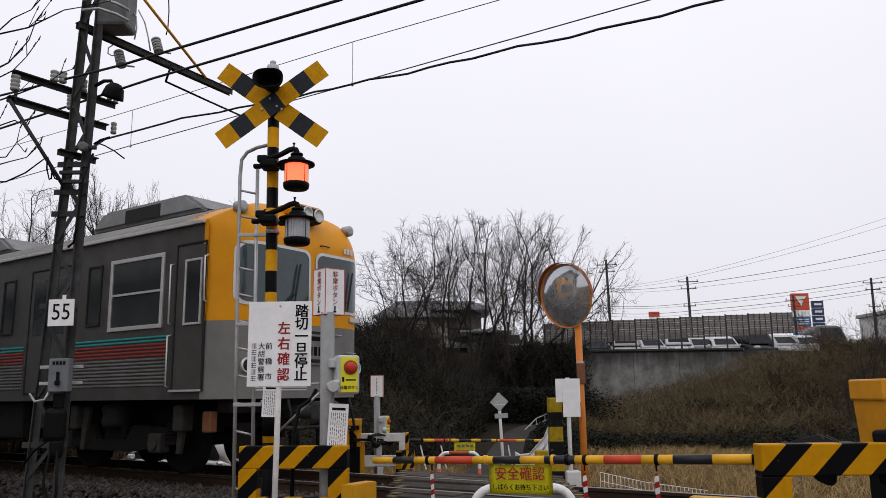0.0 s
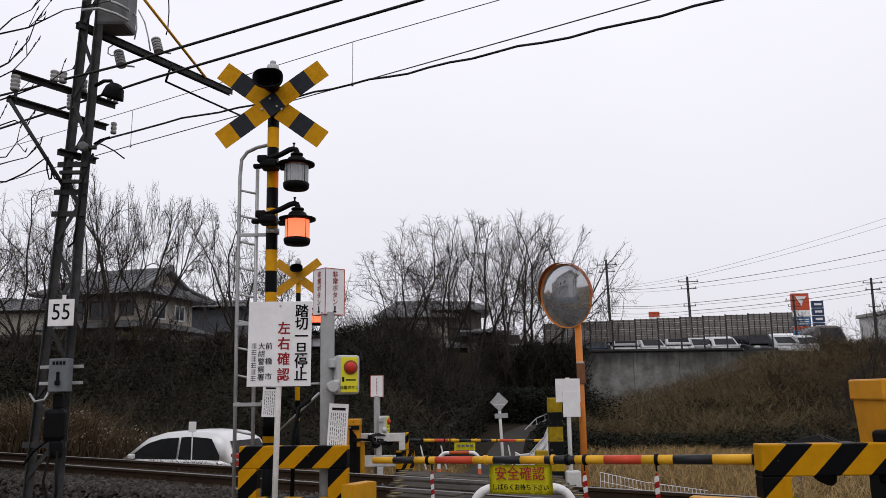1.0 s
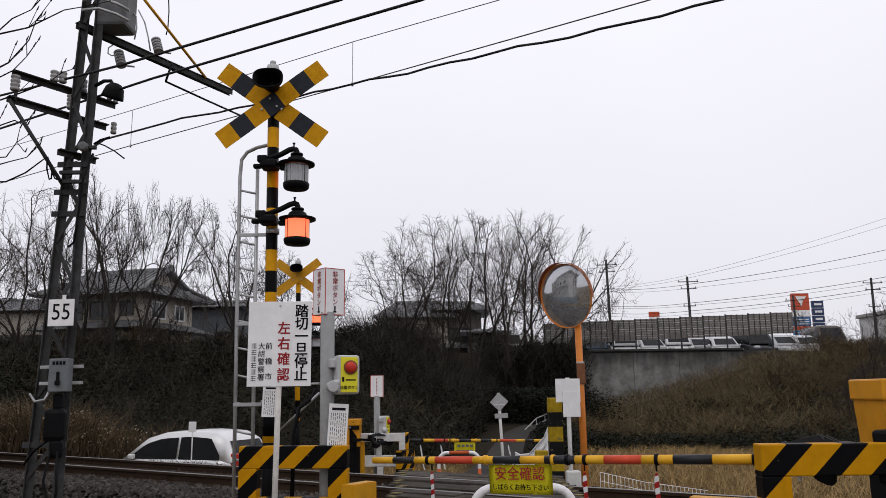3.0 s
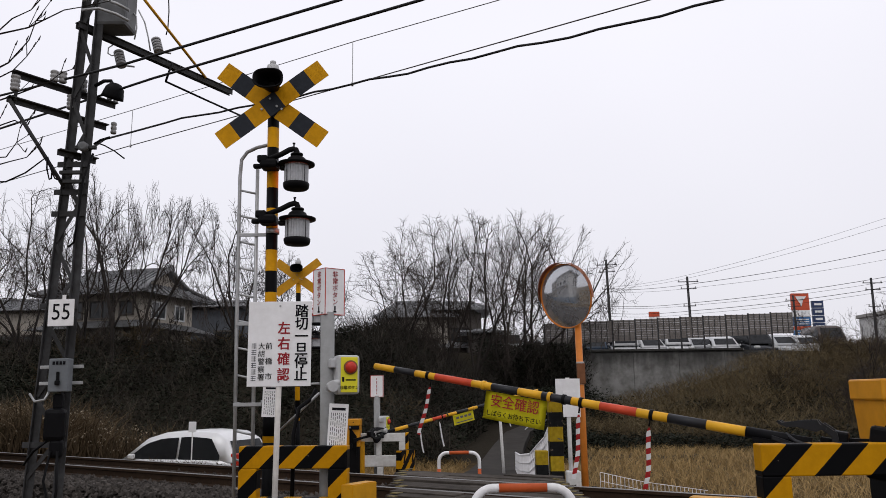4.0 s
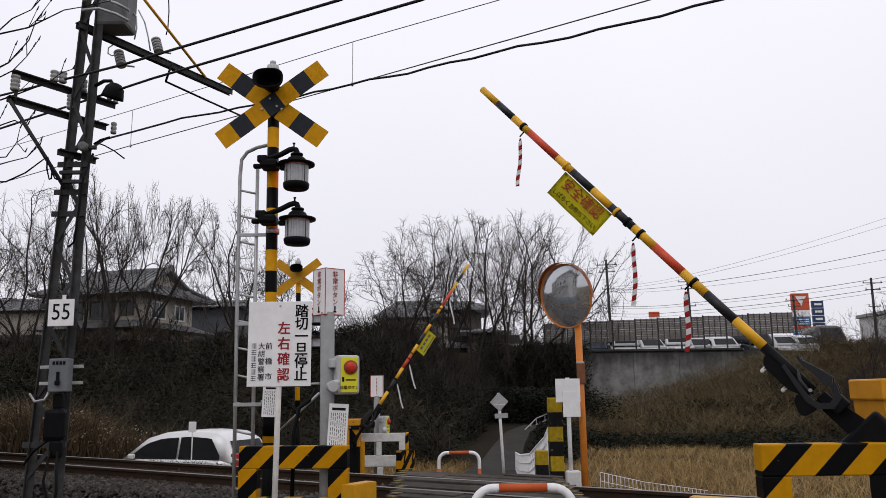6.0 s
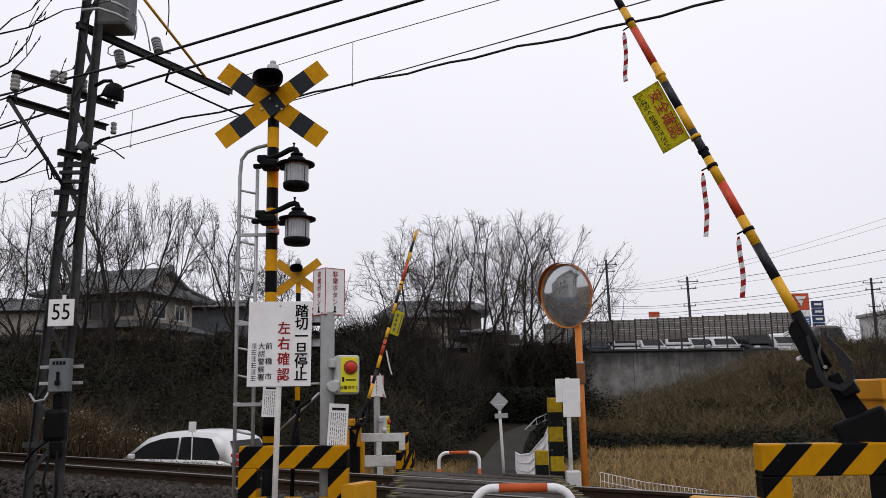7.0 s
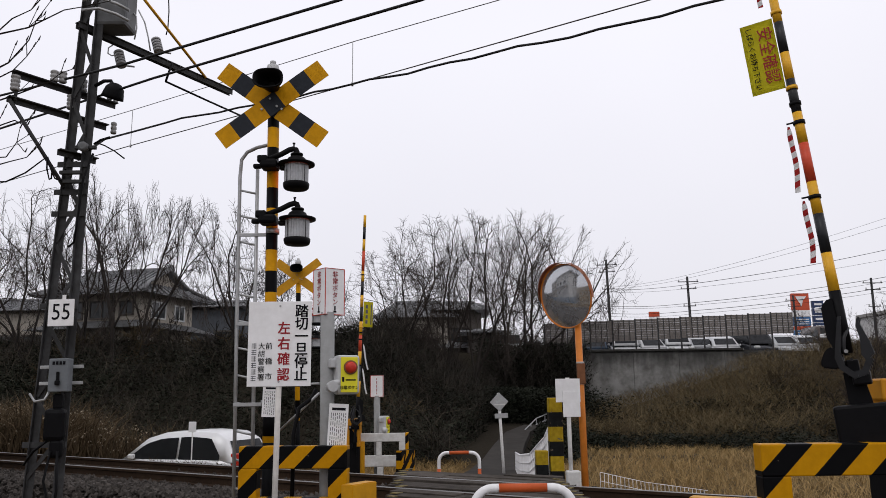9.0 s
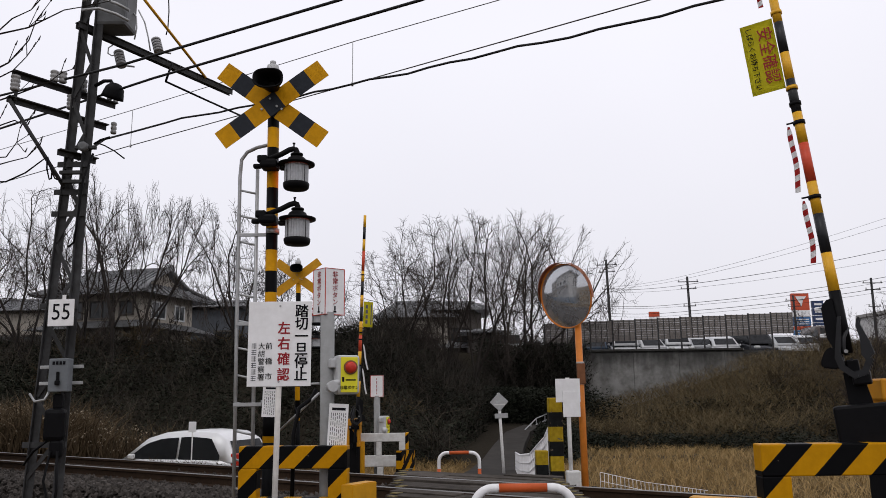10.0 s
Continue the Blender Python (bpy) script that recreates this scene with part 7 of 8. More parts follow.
def gable_house(m, label):
    """Two-storey house: gabled upper roof over a hipped skirt, lower skirt roof between the storeys; ridge along x."""
    t = thing("house", m, label, "house", "houses")
    bm = bmesh.new()
    box(bm, (0, 0, 3.0), (4.5, 4.3, 5.9))
    prism(bm, [(-1.5, 6.25), (1.5, 6.25), (0, 7.0)], 4.05, pose(0, 0, 0, 0, 0, 90))
    part("wall", bm, M_PLASTER, t)
    roof = new("roof")
    roof.parent = t
    tagged(roof, "dark grey tiled hip-and-gable roof")
    bm = bmesh.new()
    for sy in (-1, 1):
        bm.faces.new([bm.verts.new(v) for v in ((-2.25, 0, 7.1), (2.25, 0, 7.1), (2.35, sy * 1.6, 6.3), (-2.35, sy * 1.6, 6.3))])
    bmesh.ops.solidify(bm, geom=bm.faces[:], thickness=0.1)
    part("upper_slope", bm, M_TILE, roof)
    bm = bmesh.new()
    for z0, z1, ax, ay, bx, by in ((6.32, 5.72, 2.05, 1.6, 3.05, 2.95), (4.55, 4.15, 2.26, 2.16, 3.2, 3.1)):
        hi = [bm.verts.new((x * ax, y * ay, z0)) for x, y in ((-1, -1), (1, -1), (1, 1), (-1, 1))]
        lo = [bm.verts.new((x * bx, y * by, z1)) for x, y in ((-1, -1), (1, -1), (1, 1), (-1, 1))]
        for i in range(4):
            bm.faces.new((hi[i], hi[(i + 1) % 4], lo[(i + 1) % 4], lo[i]))
    bmesh.ops.solidify(bm, geom=bm.faces[:], thickness=0.1)
    part("skirt", bm, M_TILE, roof)
    for k in range(17):
        x = -2.2 + 4.4 * k / 16
        bm = bmesh.new()
        tube(bm, [(x, -0.05, 7.13), (x, -1.6, 6.34), (x * 1.3, -2.95, 5.78)], 0.045, 6)
        part("roof_tile", bm, M_TILE, roof)
    for k in range(11):
        y = -1.5 + 3.0 * k / 10
        bm = bmesh.new()
        rod(bm, (2.05, y, 6.36), (3.05, y * 1.8, 5.78), 0.045, seg=6)
        part("roof_tile", bm, M_TILE, roof)
    bm = bmesh.new()
    box(bm, (0, 0, 7.17), (4.7, 0.22, 0.2), None, 0.04)
    for sx in (-1, 1):
        box(bm, (sx * 2.36, 0, 7.22), (0.16, 0.32, 0.36), None, 0.05)
    part("ridge", bm, M_TILE, roof)
    for sx in (-1, 1):
        for sy in (-1, 1):
            bm = bmesh.new()
            tube(bm, [(sx * 2.3, sy * 0.06, 7.12), (sx * 2.34, sy * 1.6, 6.38), (sx * 3.08, sy * 2.98, 5.8)], 0.09, 7)
            part("verge", bm, M_TILE, roof)
    for x, y, z, w, hh, side in ((-1.4, -2.16, 5.05, 1.3, 0.8, 0), (0.3, -2.16, 5.05, 1.3, 0.8, 0), (1.6, -2.16, 5.1, 0.7, 0.6, 0), (-0.9, -2.16, 3.0, 1.6, 1.2, 0), (1.0, -2.16, 3.0, 1.3, 1.2, 0), (2.26, -0.7, 5.1, 1.1, 0.75, 1), (2.26, 1.0, 5.1, 0.8, 0.7, 1)):
        win = new("window")
        win.parent, win.matrix_basis = t, pose(x, y, z, 0, 0, 90 * side)
        bm = bmesh.new()
        for c, sz in (((0, 0, hh / 2), (w + 0.08, 0.08, 0.07)), ((0, 0, -hh / 2), (w + 0.08, 0.08, 0.07)), ((-w / 2, 0, 0), (0.07, 0.08, hh)), ((w / 2, 0, 0), (0.07, 0.08, hh)), ((0, 0, 0), (0.05, 0.06, hh))):
            box(bm, c, sz)
        part("window_frame", bm, M_WINFRAME if side else M_TIMBER, win)
        bm = bmesh.new()
        box(bm, (0, 0.01, 0), (w, 0.03, hh))
        part("pane", bm, M_PANE, win)
    return t


gable_house(pose(-15.5, 38.55, 0, 0, 0, -15), "two-storey beige plaster house with a tiled hip-and-gable roof")
house(pose(-24.6, 46, 3.6), 6.0, 5, -2.0, 2.1, 0.95, "beige house with a low tiled roof", True, None, ((0.6, 0.6), (0.85, 0.6)))
house(pose(-13.3, 47, 3.85), 4.0, 4, -2.0, 2.1, 0.6, "grey boarded house with a tiled roof", True, M_SHEDWALL, ((0.75, 0.6),))
house(pose(-1.6, 48, 3.0), 3.6, 4, -1.5, 2.3, 1.2, "beige house half hidden by bare trees", True, None, ((0.3, 0.6), (0.7, 0.6)))
house(pose(1.0, 48.5, 3.0), 2.4, 4, -1.5, 2.75, 0.75, "dark timber house with a tiled roof behind bare trees", True, M_TIMBER, ((0.5, 0.7),))
house(pose(2.2, 45.0, 2.9), 1.7, 3, -1.5, 1.3, 0.3, "small dark timber shed above the bank", True, M_TIMBER, ())
bm = bmesh.new()
prism(bm, [(-2.6, 0), (2.6, 0), (2.6, 1.2), (0, 1.7), (-2.6, 1.3)], 4)
bmesh.ops.bevel(bm, geom=bm.edges[:], offset=0.02, segments=1, affect="EDGES")
solo("white_shed", bm, M_WHITE_OLD, "low white shed with a shallow roof", "shed", pose(5.0, 52, 3.0))
t = thing("white_building", pose(32.0, 56, 1.4), "white flat-roofed building at the end of the slope", "building")
bm = bmesh.new()
box(bm, (0, 0, 2.4), (3.2, 4, 4.8), None, 0.03)
part("wall", bm, M_WHITE_OLD, t)
bm = bmesh.new()
box(bm, (0, 0, 4.85), (3.5, 4.3, 0.25), None, 0.03)
part("roof_edge", bm, M_CONC, t)
bm = bmesh.new()
box(bm, (-0.3, -2.02, 3.3), (1.4, 0.05, 0.7))
part("window", bm, M_PANE, t)


# ---- near side of the track, seen only in the traffic mirror ----
M_BLUEWALL = plain("blue-grey panels", (0.10, 0.17, 0.24), 0.6, 0, 4, 0.3, 0.05)
t = thing("panel_fence", TRACK @ pose(-26, -3.8, -0.6), "blue-grey panel fence along the near side of the track", "fence")
for k in range(16):
    bm = bmesh.new()
    box(bm, (-14 + k * 2.0, 0, 0.7), (1.94, 0.05, 1.4), None, 0.01)
    part("panel", bm, M_BLUEWALL, t)
house(TRACK @ pose(-17, -8.5, -0.6, 0, 0, 180), 9, 6, 0, 7.4, 1.6, "pale plaster house on the near side of the track", True, M_WHITE_OLD, ((0.2, 0.7), (0.5, 0.7), (0.8, 0.7), (0.3, 0.3), (0.7, 0.3)))
house(TRACK @ pose(-29, -9, -0.6, 0, 0, 180), 9, 6, 0, 7.0, 1.6, "beige house on the near side of the track", True, None, ((0.2, 0.7), (0.5, 0.7), (0.8, 0.7), (0.3, 0.3), (0.7, 0.3)))


# ---- bare trees ----
def tube_mesh(name, segs, material):
    """One mesh from many tapered segments (a, b, ra, rb)."""
    verts, faces = [], []
    for a, b, ra, rb in segs:
        n = 5 if ra > 0.03 else 3
        d = (b - a).normalized()
        u = d.orthogonal().normalized()
        w = d.cross(u)
        i0 = len(verts)
        for p, r in ((a, ra), (b, rb)):
            for k in range(n):
                c, s = math.cos(2 * math.pi * k / n), math.sin(2 * math.pi * k / n)
                verts.append(p + (u * c + w * s) * r)
        for k in range(n):
            faces.append((i0 + k, i0 + (k + 1) % n, i0 + n + (k + 1) % n, i0 + n + k))
    me = bpy.data.meshes.new(name)
    me.from_pydata(verts, [], faces)
    me.materials.append(material)
    return me


CHILDREN = (4, 6, 7, 8)
WANDER = (0.10, 0.23, 0.27, 0.28, 0.3)
LIFT = (0.02, 0.015, 0.02, 0.02, 0.0)
RATIO = (1.75, 0.52, 0.56, 0.58)


def grow(segs, p, d, length, r, level, rnd, droop=0.0, last=4):
    """Upswept branching: each limb carries shorter, thinner ones along its outer part."""
    n = 5 if level < 2 else 4 if level < 4 else 3
    kids = CHILDREN[level] if level < last else 0
    marks = sorted(rnd.uniform(0.35, 0.95) if level == 0 else 0.98 - 0.76 * rnd.random() ** 1.5 for _ in range(max(0, kids - 1))) + [1.0]
    done = 0
    for k in range(n):
        jit = Vector((rnd.gauss(0, 1), rnd.gauss(0, 1), rnd.gauss(0, 0.7))) * WANDER[level]
        d = (d + jit + Vector((0, 0, LIFT[level] - (droop if level > 2 else 0)))).normalized()
        r1 = r * (1 - 0.45 / n)
        q = p + d * (length / n)
        segs[0 if level < 2 else 1].append((p, q, r, r1))
        while done < kids and marks[done] <= (k + 1) / n + 1e-6:
            u = marks[done]
            side = Vector((rnd.gauss(0, 1), rnd.gauss(0, 0.8), rnd.gauss(0, 0.5)))
            side = (side - d * side.dot(d)).normalized()
            a = radians((rnd.uniform(24, 58) if level == 0 else rnd.uniform(28, 65)) if u < 1 else rnd.uniform(5, 20))
            nd = d * math.cos(a) + side * math.sin(a)
            grow(segs, p + (q - p) * min(1.0, u * n - k), nd, length * RATIO[level] * rnd.uniform(0.8, 1.2) * (1.2 - 0.3 * u), max(r1 * (0.92 if u == 1 else rnd.uniform(0.65, 0.85) if level == 0 else rnd.uniform(0.5, 0.72)), 0.0062), level + 1, rnd, droop, last)
            done += 1
        p, r = q, r1


def bare_tree(x, y, top, x0, x1, seed, label, stems=1, droop=0.0, last=4):
    """Leafless tree rooted at x, y, whose crown reaches from x0 to x1 and up to the height top."""
    rnd = random.Random(seed)
    z = height(x, y)
    h = top - z
    t = thing("bare_tree", pose(x, y, z), label, "tree", "bare trees")
    segs = ([], [])
    for s in range(stems):
        d = Vector((rnd.uniform(-0.3, 0.3) * (stems > 1), rnd.uniform(-0.15, 0.15), 1)).normalized()
        grow(segs, Vector((rnd.uniform(-0.15, 0.15) * (stems - 1), 0, -0.3)), d, h * 0.2, 0.0125 * h * (0.85 if stems > 1 else 1), 0, rnd, droop, last)
    tips = sorted(b.x for a, b, ra, rb in segs[1])
    lo, hi = tips[len(tips) // 30], tips[-len(tips) // 30]
    high = sorted(b.z for a, b, ra, rb in segs[1])
    zs = high[-len(high) // 40]
    wide = min(1.7, max(0.55, (x1 - x0) / (hi - lo)))
    shift = ((x0 + x1) / 2 - x) - (lo + hi) / 2 * wide

    def fit(v):
        w = v.z / zs
        w = w if w < 0.97 else 0.97 + (w - 0.97) * 0.5
        return Vector((v.x * wide + shift * min(1.0, max(0.0, w)) ** 0.9, v.y * wide, w * h))

    for nm, k, mat in (("trunk", 0, M_BARK), ("crown", 1, M_TWIG)):
        ob = new(nm, tube_mesh(nm, [(fit(a), fit(b), ra, rb) for a, b, ra, rb in segs[k]], mat))
        ob.parent = t
    return t


for k, (x, y, top, x0, x1, st, dr) in enumerate((
        (-16.2, 31, 9.3, -19.2, -14.6, 1, 0.0), (-14.6, 32.5, 9.6, -17.0, -13.0, 1, 0.0), (-12.9, 31, 9.7, -14.6, -11.4, 1, 0.0),
        (-12.2, 32, 9.3, -12.9, -9.2, 1, 0.06), (-8.2, 32, 8.7, -10.6, -7.6, 1, 0.05), (-6.1, 33, 7.2, -8.2, -4.3, 1, 0.04),
        (-19.6, 33, 9.0, -22.0, -17.0, 1, 0.0),
        (-1.95, 33, 7.0, -3.6, -0.9, 1, 0.06), (-1.3, 33.5, 8.35, -2.6, 0.7, 1, 0.03), (0.15, 34, 8.5, -1.6, 1.9, 1, 0.0),
        (1.1, 34, 8.65, -0.3, 3.5, 1, 0.0), (2.5, 38.7, 9.5, 1.8, 5.9, 1, 0.0), (3.5, 38.9, 9.8, 3.4, 8.0, 1, 0.0),
        (5.2, 40.5, 9.6, 5.0, 10.8, 1, 0.02))):
    bare_tree(x, y, top, x0, x1, 140 + k, "leafless dark-barked tree with fine twigs on the bank", st, dr)


def shrub_kind(seed, h, material):
    """A many-stemmed leafless bush as one mesh pair."""
    rnd = random.Random(seed)
    segs = ([], [])
    for s in range(6):
        d = Vector((rnd.uniform(-0.8, 0.8), rnd.uniform(-0.8, 0.8), 1)).normalized()
        grow(segs, Vector((rnd.uniform(-0.2, 0.2), rnd.uniform(-0.2, 0.2), -0.15)), d, h * 0.6, 0.02, 1, rnd, 0.0, 3)
    return tube_mesh("stems", segs[0] + segs[1], material)


def bushes():
    kinds = [shrub_kind(200 + k, 1.0, M_SHRUB) for k in range(5)]
    dry = [shrub_kind(220 + k, 1.0, M_BUSH_DRY) for k in range(5)]
    rnd = random.Random(77)
    n = 0
    while n < 250:
        if n % 5 < 3:
            x, y = rnd.uniform(6, 27), rnd.uniform(28, 41.5)
            if not x > lane_x(y) + 2.5 or (x < 13 and rnd.random() < 0.7 and y > 34) or (x < 17.5 and y > 37):
                continue
            sc = rnd.uniform(0.7, 1.5) * (1.2 if x > 15 else 0.75)
        else:
            x, y = rnd.uniform(-26, 2.5), rnd.uniform(23, 34)
            if x > lane_x(y) - 2.2:
                continue
            sc = rnd.uniform(0.8, 1.5)
            if n % 5 == 4:
                x, y, sc = rnd.uniform(-19, -5), rnd.uniform(32, 35.5), rnd.uniform(1.6, 2.8)
        ob = new("bush", rnd.choice(kinds if x < 4 and rnd.random() < 0.7 else dry))
        ob.matrix_basis = pose(x, y, height(x, y), 0, 0, rnd.uniform(0, 360)) @ Matrix.Diagonal((sc, sc, sc * rnd.uniform(0.7, 1.1), 1))
        tagged(ob, "leafless tangled brown bush on the slope", "bush", "leafless bushes")
        n += 1


bushes()
for k, (x, y, h) in enumerate(((18.2, 38.5, 2.6), (20.0, 37, 3.0), (21.5, 36, 3.0), (17.2, 32, 2.2), (23.0, 39, 3.2), (18.6, 34.5, 2.6), (15.6, 31, 1.7))):
    bare_tree(x, y, height(x, y) + h, x - h * 0.5, x + h * 0.5, 80 + k, "low leafless scrub tree on the slope", 2, 0.02, 3)


def near_branches():
    """A garden tree just outside the view, whose budded twigs reach in."""
    t = thing("bare_tree", pose(-6.6, 8.2, -0.5), "leafless tree whose budded twigs reach past the mast", "tree", "bare trees")
    rnd = random.Random(4)
    trunk = [(Vector((0, 0, -0.2)), Vector((0.1, 0, 2.6)), 0.12, 0.09), (Vector((0.1, 0, 2.6)), Vector((0.3, -0.1, 5.6)), 0.09, 0.05)]
    twigs, buds = [], []
    for z0, pts in ((4.2, [(1.5, -0.2, 5.2), (2.0, -0.3, 5.55), (2.35, -0.35, 5.85)]), (4.0, [(1.6, -0.2, 4.9), (2.2, -0.3, 5.3), (2.4, -0.3, 5.75)]),
                    (3.9, [(1.5, -0.1, 4.75), (2.0, -0.2, 5.0), (2.25, -0.2, 5.35)]), (3.8, [(1.5, 0, 4.65), (2.3, 0, 4.95), (2.55, 0, 5.1)]),
                    (3.4, [(1.4, 0, 4.05), (1.9, 0, 4.1), (2.1, 0, 4.15)]), (3.3, [(1.4, 0, 3.9), (1.95, 0, 4.05), (2.2, 0, 4.18)]), (4.4, [(1.6, 0, 5.5), (2.4, 0, 5.8), (2.9, 0, 5.9)]), (3.5, [(1.5, 0.1, 4.4), (1.9, 0.1, 4.55), (2.05, 0.1, 4.5)])):
        p = Vector((0.2, -0.05, z0))
        r = 0.02
        for q in pts:
            q = Vector(q)
            m = (p + q) / 2 + Vector((rnd.gauss(0, 0.04), 0, rnd.gauss(0, 0.04)))
            twigs += [(p, m, r, r * 0.8), (m, q, r * 0.8, r * 0.62)]
            for _ in range(2):
                e = m + Vector((rnd.uniform(0.0, 0.15), rnd.uniform(-0.1, 0.1), rnd.uniform(0.03, 0.2)))
                twigs.append((m, e, 0.006, 0.004))
                buds.append(e)
            p, r = q, r * 0.62
        buds.append(p)
    for nm, segs, mat in (("trunk", trunk, M_BARK), ("crown", twigs + [(b, b + Vector((0.02, 0, 0.05)), 0.011, 0.004) for b in buds], M_BARK)):
        ob = new(nm, tube_mesh(nm, segs, mat))
        ob.parent = t


near_branches()


# ---- scrub, reeds and grass ----
def blades(name, pts, length, width, spread, material, label, category, seed, bend=0.3, up=1.0):
    """Thin bent two-piece blades from each base point, as one object."""
    g = np.random.default_rng(seed)
    n = len(pts)
    base = np.array(pts)
    az = g.uniform(0, 2 * np.pi, n)
    d = np.stack([np.cos(az) * spread * g.uniform(0.2, 1, n), np.sin(az) * spread * g.uniform(0.2, 1, n), np.full(n, up)], 1)
    d /= np.linalg.norm(d, axis=1, keepdims=True)
    ln = length * g.uniform(0.45, 1.25, n)[:, None]
    mid = base + d * ln * 0.55
    tip = base + d * ln + np.stack([np.cos(az), np.sin(az), -0.4 * np.ones(n)], 1) * ln * bend * g.uniform(0, 1, n)[:, None]
    wa = g.uniform(0, 2 * np.pi, n)
    w = np.stack([np.cos(wa), np.sin(wa), 0.3 * g.normal(size=n)], 1) * width * 0.5 * g.uniform(0.6, 1.4, n)[:, None]
    v = np.stack([base - w, base + w, mid - w * 0.8, mid + w * 0.8, tip], 1).reshape(-1, 3)
    i = np.arange(n)[:, None] * 5
    quads = np.concatenate([i, i + 1, i + 3, i + 2], 1)
    tris = np.concatenate([i + 2, i + 3, i + 4], 1)
    me = bpy.data.meshes.new(name)
    me.from_pydata(v.tolist(), [], quads.tolist() + tris.tolist())
    me.materials.append(material)
    return tagged(new(name, me), label, category, kind="stuff")


def scatter(n, x0, x1, y0, y1, seed, keep, lift=(0.0, 0.0), clump=0):
    rnd = random.Random(seed)
    out = []
    centres = [(rnd.uniform(x0, x1), rnd.uniform(y0, y1)) for _ in range(clump)] if clump else None
    while len(out) < n:
        if centres:
            c = rnd.choice(centres)
            x, y = c[0] + rnd.gauss(0, 0.45), c[1] + rnd.gauss(0, 0.45)
        else:
            x, y = rnd.uniform(x0, x1), rnd.uniform(y0, y1)
        if keep(x, y):
            out.append((x, y, height(x, y) + rnd.uniform(*lift) - 0.03))
        else:
            n -= 1 if rnd.random() < 0.3 else 0
    return out


def on_left_bank(x, y):
    return (x < lane_x(y) - 1.5 or y > 39.5) and y > 21.8


def on_right_slope(x, y):
    return x > lane_x(y) + 1.6 and 26.5 < y < 41.8


def on_field(x, y):
    q = TRACK_INV @ Vector((x, y, 0))
    return q.y > 3.2 and x > lane_x(y) + 1.5 and x > 2.0


blades("scrub", scatter(22000, -30, 4, 22, 42, 1, on_left_bank, (0, 1.1), 420), 0.8, 0.016, 1.4, M_SHRUB, "tangled bare brown scrub on the bank", "scrub", 11, 0.5)
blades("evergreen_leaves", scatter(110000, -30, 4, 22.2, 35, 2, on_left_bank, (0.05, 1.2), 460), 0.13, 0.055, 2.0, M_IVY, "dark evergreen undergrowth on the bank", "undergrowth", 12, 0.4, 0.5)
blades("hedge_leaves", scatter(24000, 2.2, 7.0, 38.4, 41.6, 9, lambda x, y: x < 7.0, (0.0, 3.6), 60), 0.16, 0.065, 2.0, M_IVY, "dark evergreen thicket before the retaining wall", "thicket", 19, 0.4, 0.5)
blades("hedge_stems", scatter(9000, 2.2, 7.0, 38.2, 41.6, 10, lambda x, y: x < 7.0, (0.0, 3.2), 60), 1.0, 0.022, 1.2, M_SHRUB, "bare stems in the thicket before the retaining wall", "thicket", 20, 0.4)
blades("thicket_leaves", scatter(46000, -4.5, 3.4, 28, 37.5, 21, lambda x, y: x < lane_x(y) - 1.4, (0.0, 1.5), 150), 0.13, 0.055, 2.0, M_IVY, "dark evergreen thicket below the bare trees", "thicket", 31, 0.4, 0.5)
blades("thicket_stems", scatter(9000, -4.5, 3.4, 28, 37.5, 22, lambda x, y: x < lane_x(y) - 1.4, (0.0, 1.6), 190), 1.0, 0.016, 1.0, M_SHRUB, "bare stems standing out of the thicket", "thicket", 32, 0.4)
blades("dead_stems", scatter(6500, -26, 3, 22.5, 36, 25, on_left_bank, (0.3, 1.4), 260), 1.1, 0.011, 1.3, M_DEADSTEM, "thin dead stems hanging over the undergrowth", "scrub", 35, 0.7)
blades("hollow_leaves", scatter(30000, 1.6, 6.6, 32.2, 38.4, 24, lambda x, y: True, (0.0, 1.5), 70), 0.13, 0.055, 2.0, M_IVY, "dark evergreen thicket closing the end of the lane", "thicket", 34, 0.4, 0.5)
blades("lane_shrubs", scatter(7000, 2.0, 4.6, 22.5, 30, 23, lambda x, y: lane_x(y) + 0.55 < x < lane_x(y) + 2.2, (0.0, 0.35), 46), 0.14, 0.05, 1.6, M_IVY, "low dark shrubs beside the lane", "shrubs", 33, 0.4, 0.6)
blades("bramble", scatter(52000, 5, 30, 29.5, 42, 3, on_right_slope, (0, 0.6), 420), 0.55, 0.014, 1.6, M_BRAMBLE, "brown bramble and dead stems on the slope", "bramble", 13, 0.6)
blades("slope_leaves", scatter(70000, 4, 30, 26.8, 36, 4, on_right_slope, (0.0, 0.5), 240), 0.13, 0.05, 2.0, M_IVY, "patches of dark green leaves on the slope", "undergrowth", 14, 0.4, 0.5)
blades("field_grass", scatter(42000, 2.0, 24, 12, 28, 5, on_field, (0, 0)), 0.3, 0.014, 0.8, M_STRAW, "short dry golden grass on the field", "grass", 15, 0.5)
blades("reeds", scatter(16000, -17, -7.0, 17.5, 22.5, 6, lambda x, y: y > 17.5 and (x < -8.4 or y > 21.2), (0, 0.5), 160), 1.15, 0.02, 0.5, M_REED, "dry brown reeds and weeds beside the track", "reeds", 16, 0.7)
blades("seed_heads", scatter(2600, -14, -6.6, 17.8, 21.5, 26, lambda x, y: x < -8.2 or y > 20.6, (0.45, 1.25), 120), 0.045, 0.032, 1.0, M_SEED, "pale dry seed heads among the reeds", "weeds", 36, 0.3)
blades("verge_weeds", scatter(2200, -8.5, -3.0, 15.4, 17.0, 7, lambda x, y: True, (0, 0.1), 60), 0.24, 0.012, 1.0, M_BRAMBLE, "dead weeds on the far edge of the track", "weeds", 17, 0.6)
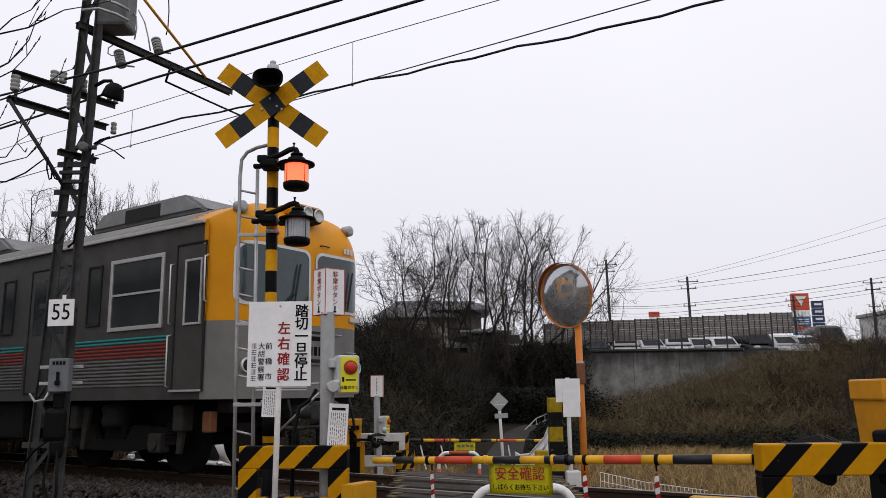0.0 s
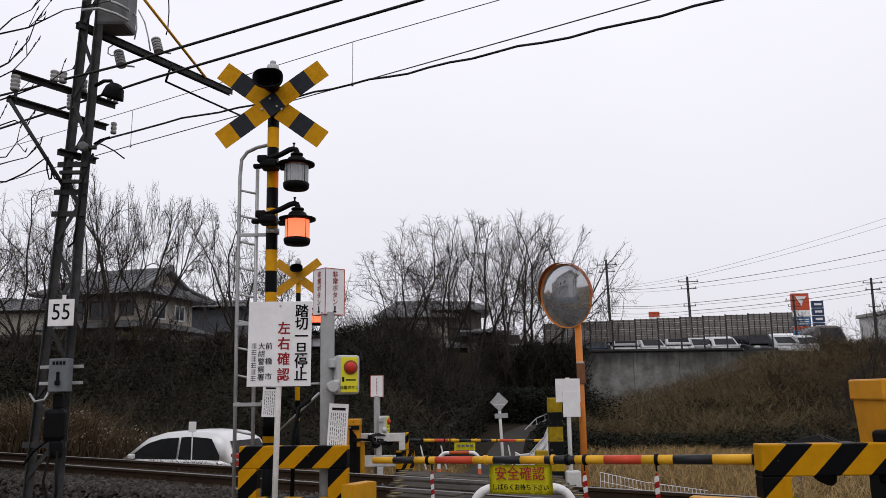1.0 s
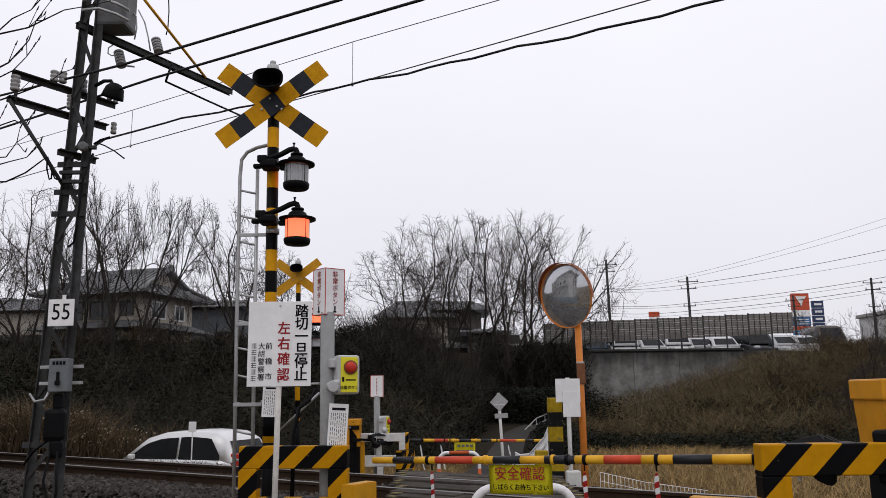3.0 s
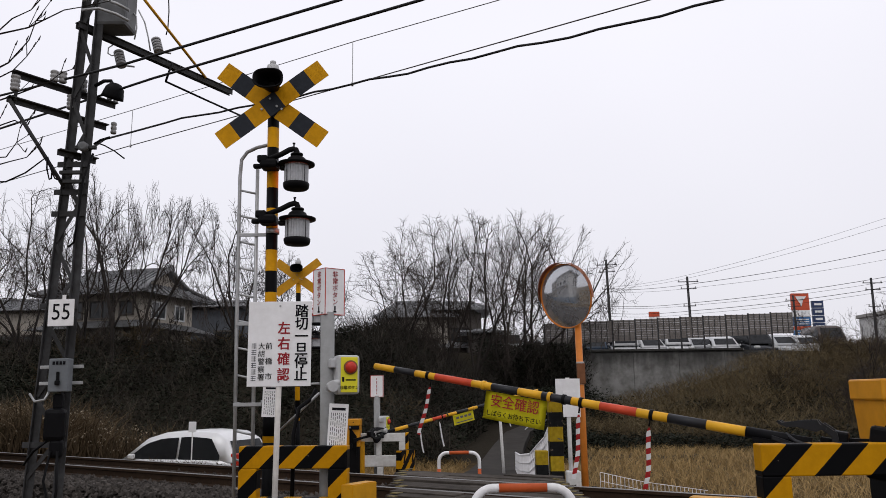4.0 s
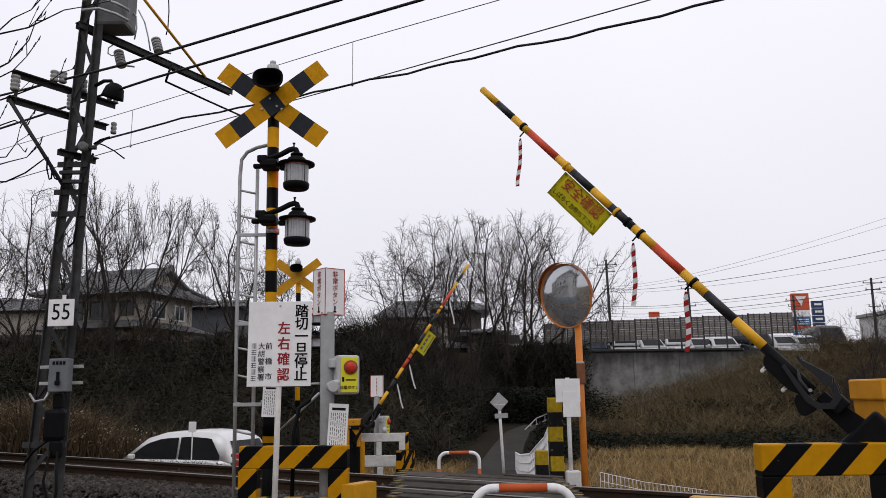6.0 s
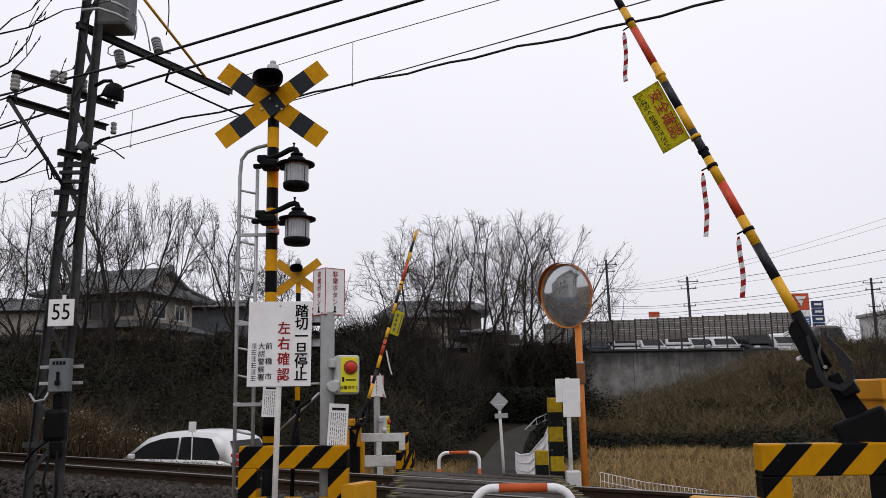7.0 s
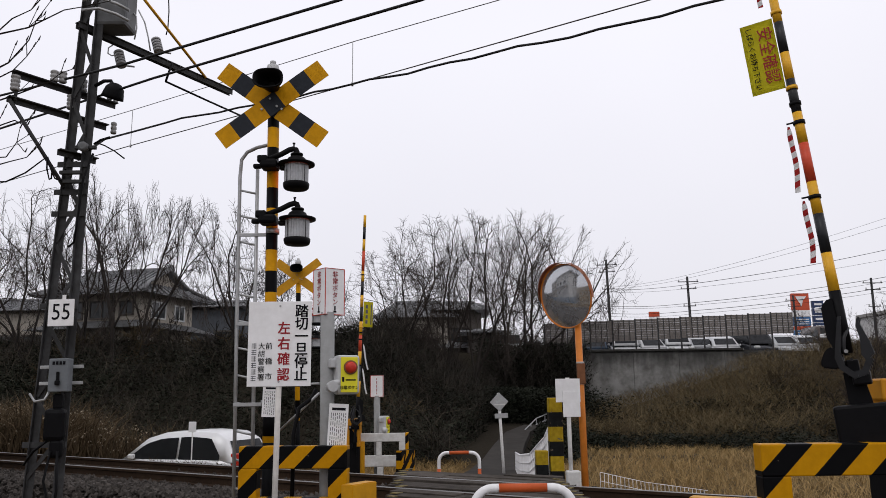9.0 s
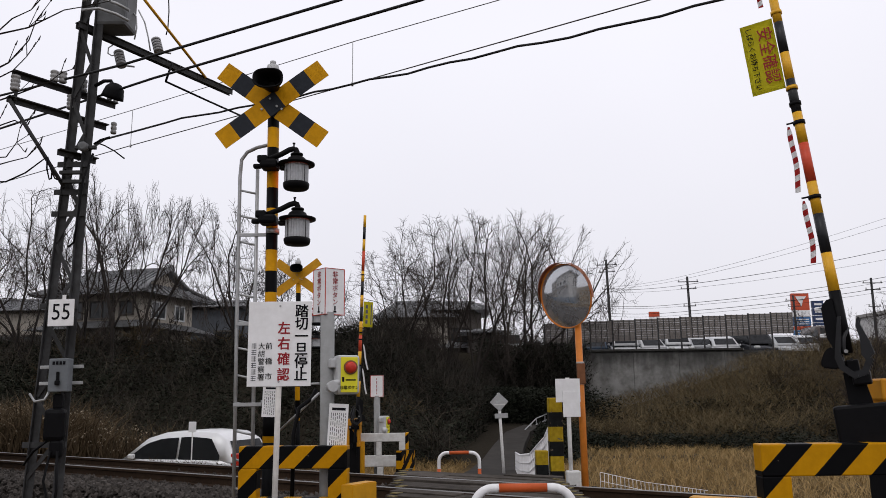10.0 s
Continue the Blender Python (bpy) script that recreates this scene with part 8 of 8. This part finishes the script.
blades("lane_verge", scatter(9000, -6, 1.6, 14, 24, 8, lambda x, y: x < lane_x(y) - 1.15 and y > 14.5 and x > -3.5, (0, 0)), 0.25, 0.014, 0.8, M_STRAW, "short dry grass beside the lane", "grass", 18, 0.5)


# ---- everything that moves ----
def motions():
    # train leaves along the track
    walk(train, [(t, TRACK @ pose(-7.6 - 17.0 * t, 0, 0)) for t in (0, 1, 2, 3, 4, 5, 6, 7, 8, 9, 10)])
    near = ((0, -1.84), (3.3, -1.84), (3.5, 0.0), (3.8, 5.7), (4.0, 9.7), (4.2, 13.6), (4.5, 19.3), (5.0, 28.6), (5.5, 37.8), (5.7, 41.6), (6.2, 51.4), (6.8, 63.0), (7.0, 67.0),
            (7.2, 70.8), (7.5, 76.1), (7.8, 81.0), (8.0, 83.6), (8.2, 84.6), (10, 84.6))
    far = ((0, -2.2), (3.3, -2.2), (3.5, 0.5), (3.8, 7.5), (4.0, 11.9), (4.5, 22.8), (5.0, 33.4), (5.5, 43.9), (5.7, 48), (6.2, 58.2), (6.8, 69.2), (7.2, 75.8), (7.5, 80.8), (7.8, 85.3), (8.0, 87.3), (8.2, 88.1), (10, 88.1))
    # the ribbons trail behind the rising arm, then lean with the wind
    sway = ((0, 0), (3.3, 0), (3.5, -4), (4.0, -15), (4.5, -6), (5.0, -11), (5.5, -6), (7.0, 0), (8.0, 3), (10, 4))

    def sway_at(t):
        for (t0, s0), (t1, s1) in zip(sway, sway[1:]):
            if t <= t1:
                return s0 + (s1 - s0) * (t - t0) / (t1 - t0)
        return sway[-1][1]

    for arm, rows, base in ((near_arm, near, NEAR_PIVOT), (far_arm, far, FAR_PIVOT)):
        walk(arm, [(t, base @ pose(0, 0, 0, 0, -a, 0)) for t, a in rows])
        for rb, x, owner, drop in RIBBONS:
            if owner is arm:
                lean = [(sway_at(t) * (1.0 if x > 3 or t > 7 else 0.4)) if arm is near_arm else -12 - 3 * math.sin(t + x) for t, a in rows]
                walk(rb, [(t, pose(x, 0, drop - 0.065, 0, a + w, 0)) for (t, a), w in zip(rows, lean)])
    # the flashing is imitated: half-lit drums turn their glowing side to the viewer in turn, then rest
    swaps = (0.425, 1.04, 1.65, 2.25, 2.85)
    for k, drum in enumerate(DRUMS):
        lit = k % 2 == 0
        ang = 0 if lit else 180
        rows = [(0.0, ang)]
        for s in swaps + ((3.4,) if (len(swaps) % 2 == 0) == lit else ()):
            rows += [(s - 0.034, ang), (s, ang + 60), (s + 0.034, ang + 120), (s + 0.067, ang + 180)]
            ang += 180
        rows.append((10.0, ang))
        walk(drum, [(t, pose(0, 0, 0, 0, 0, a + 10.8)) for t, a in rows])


motions()
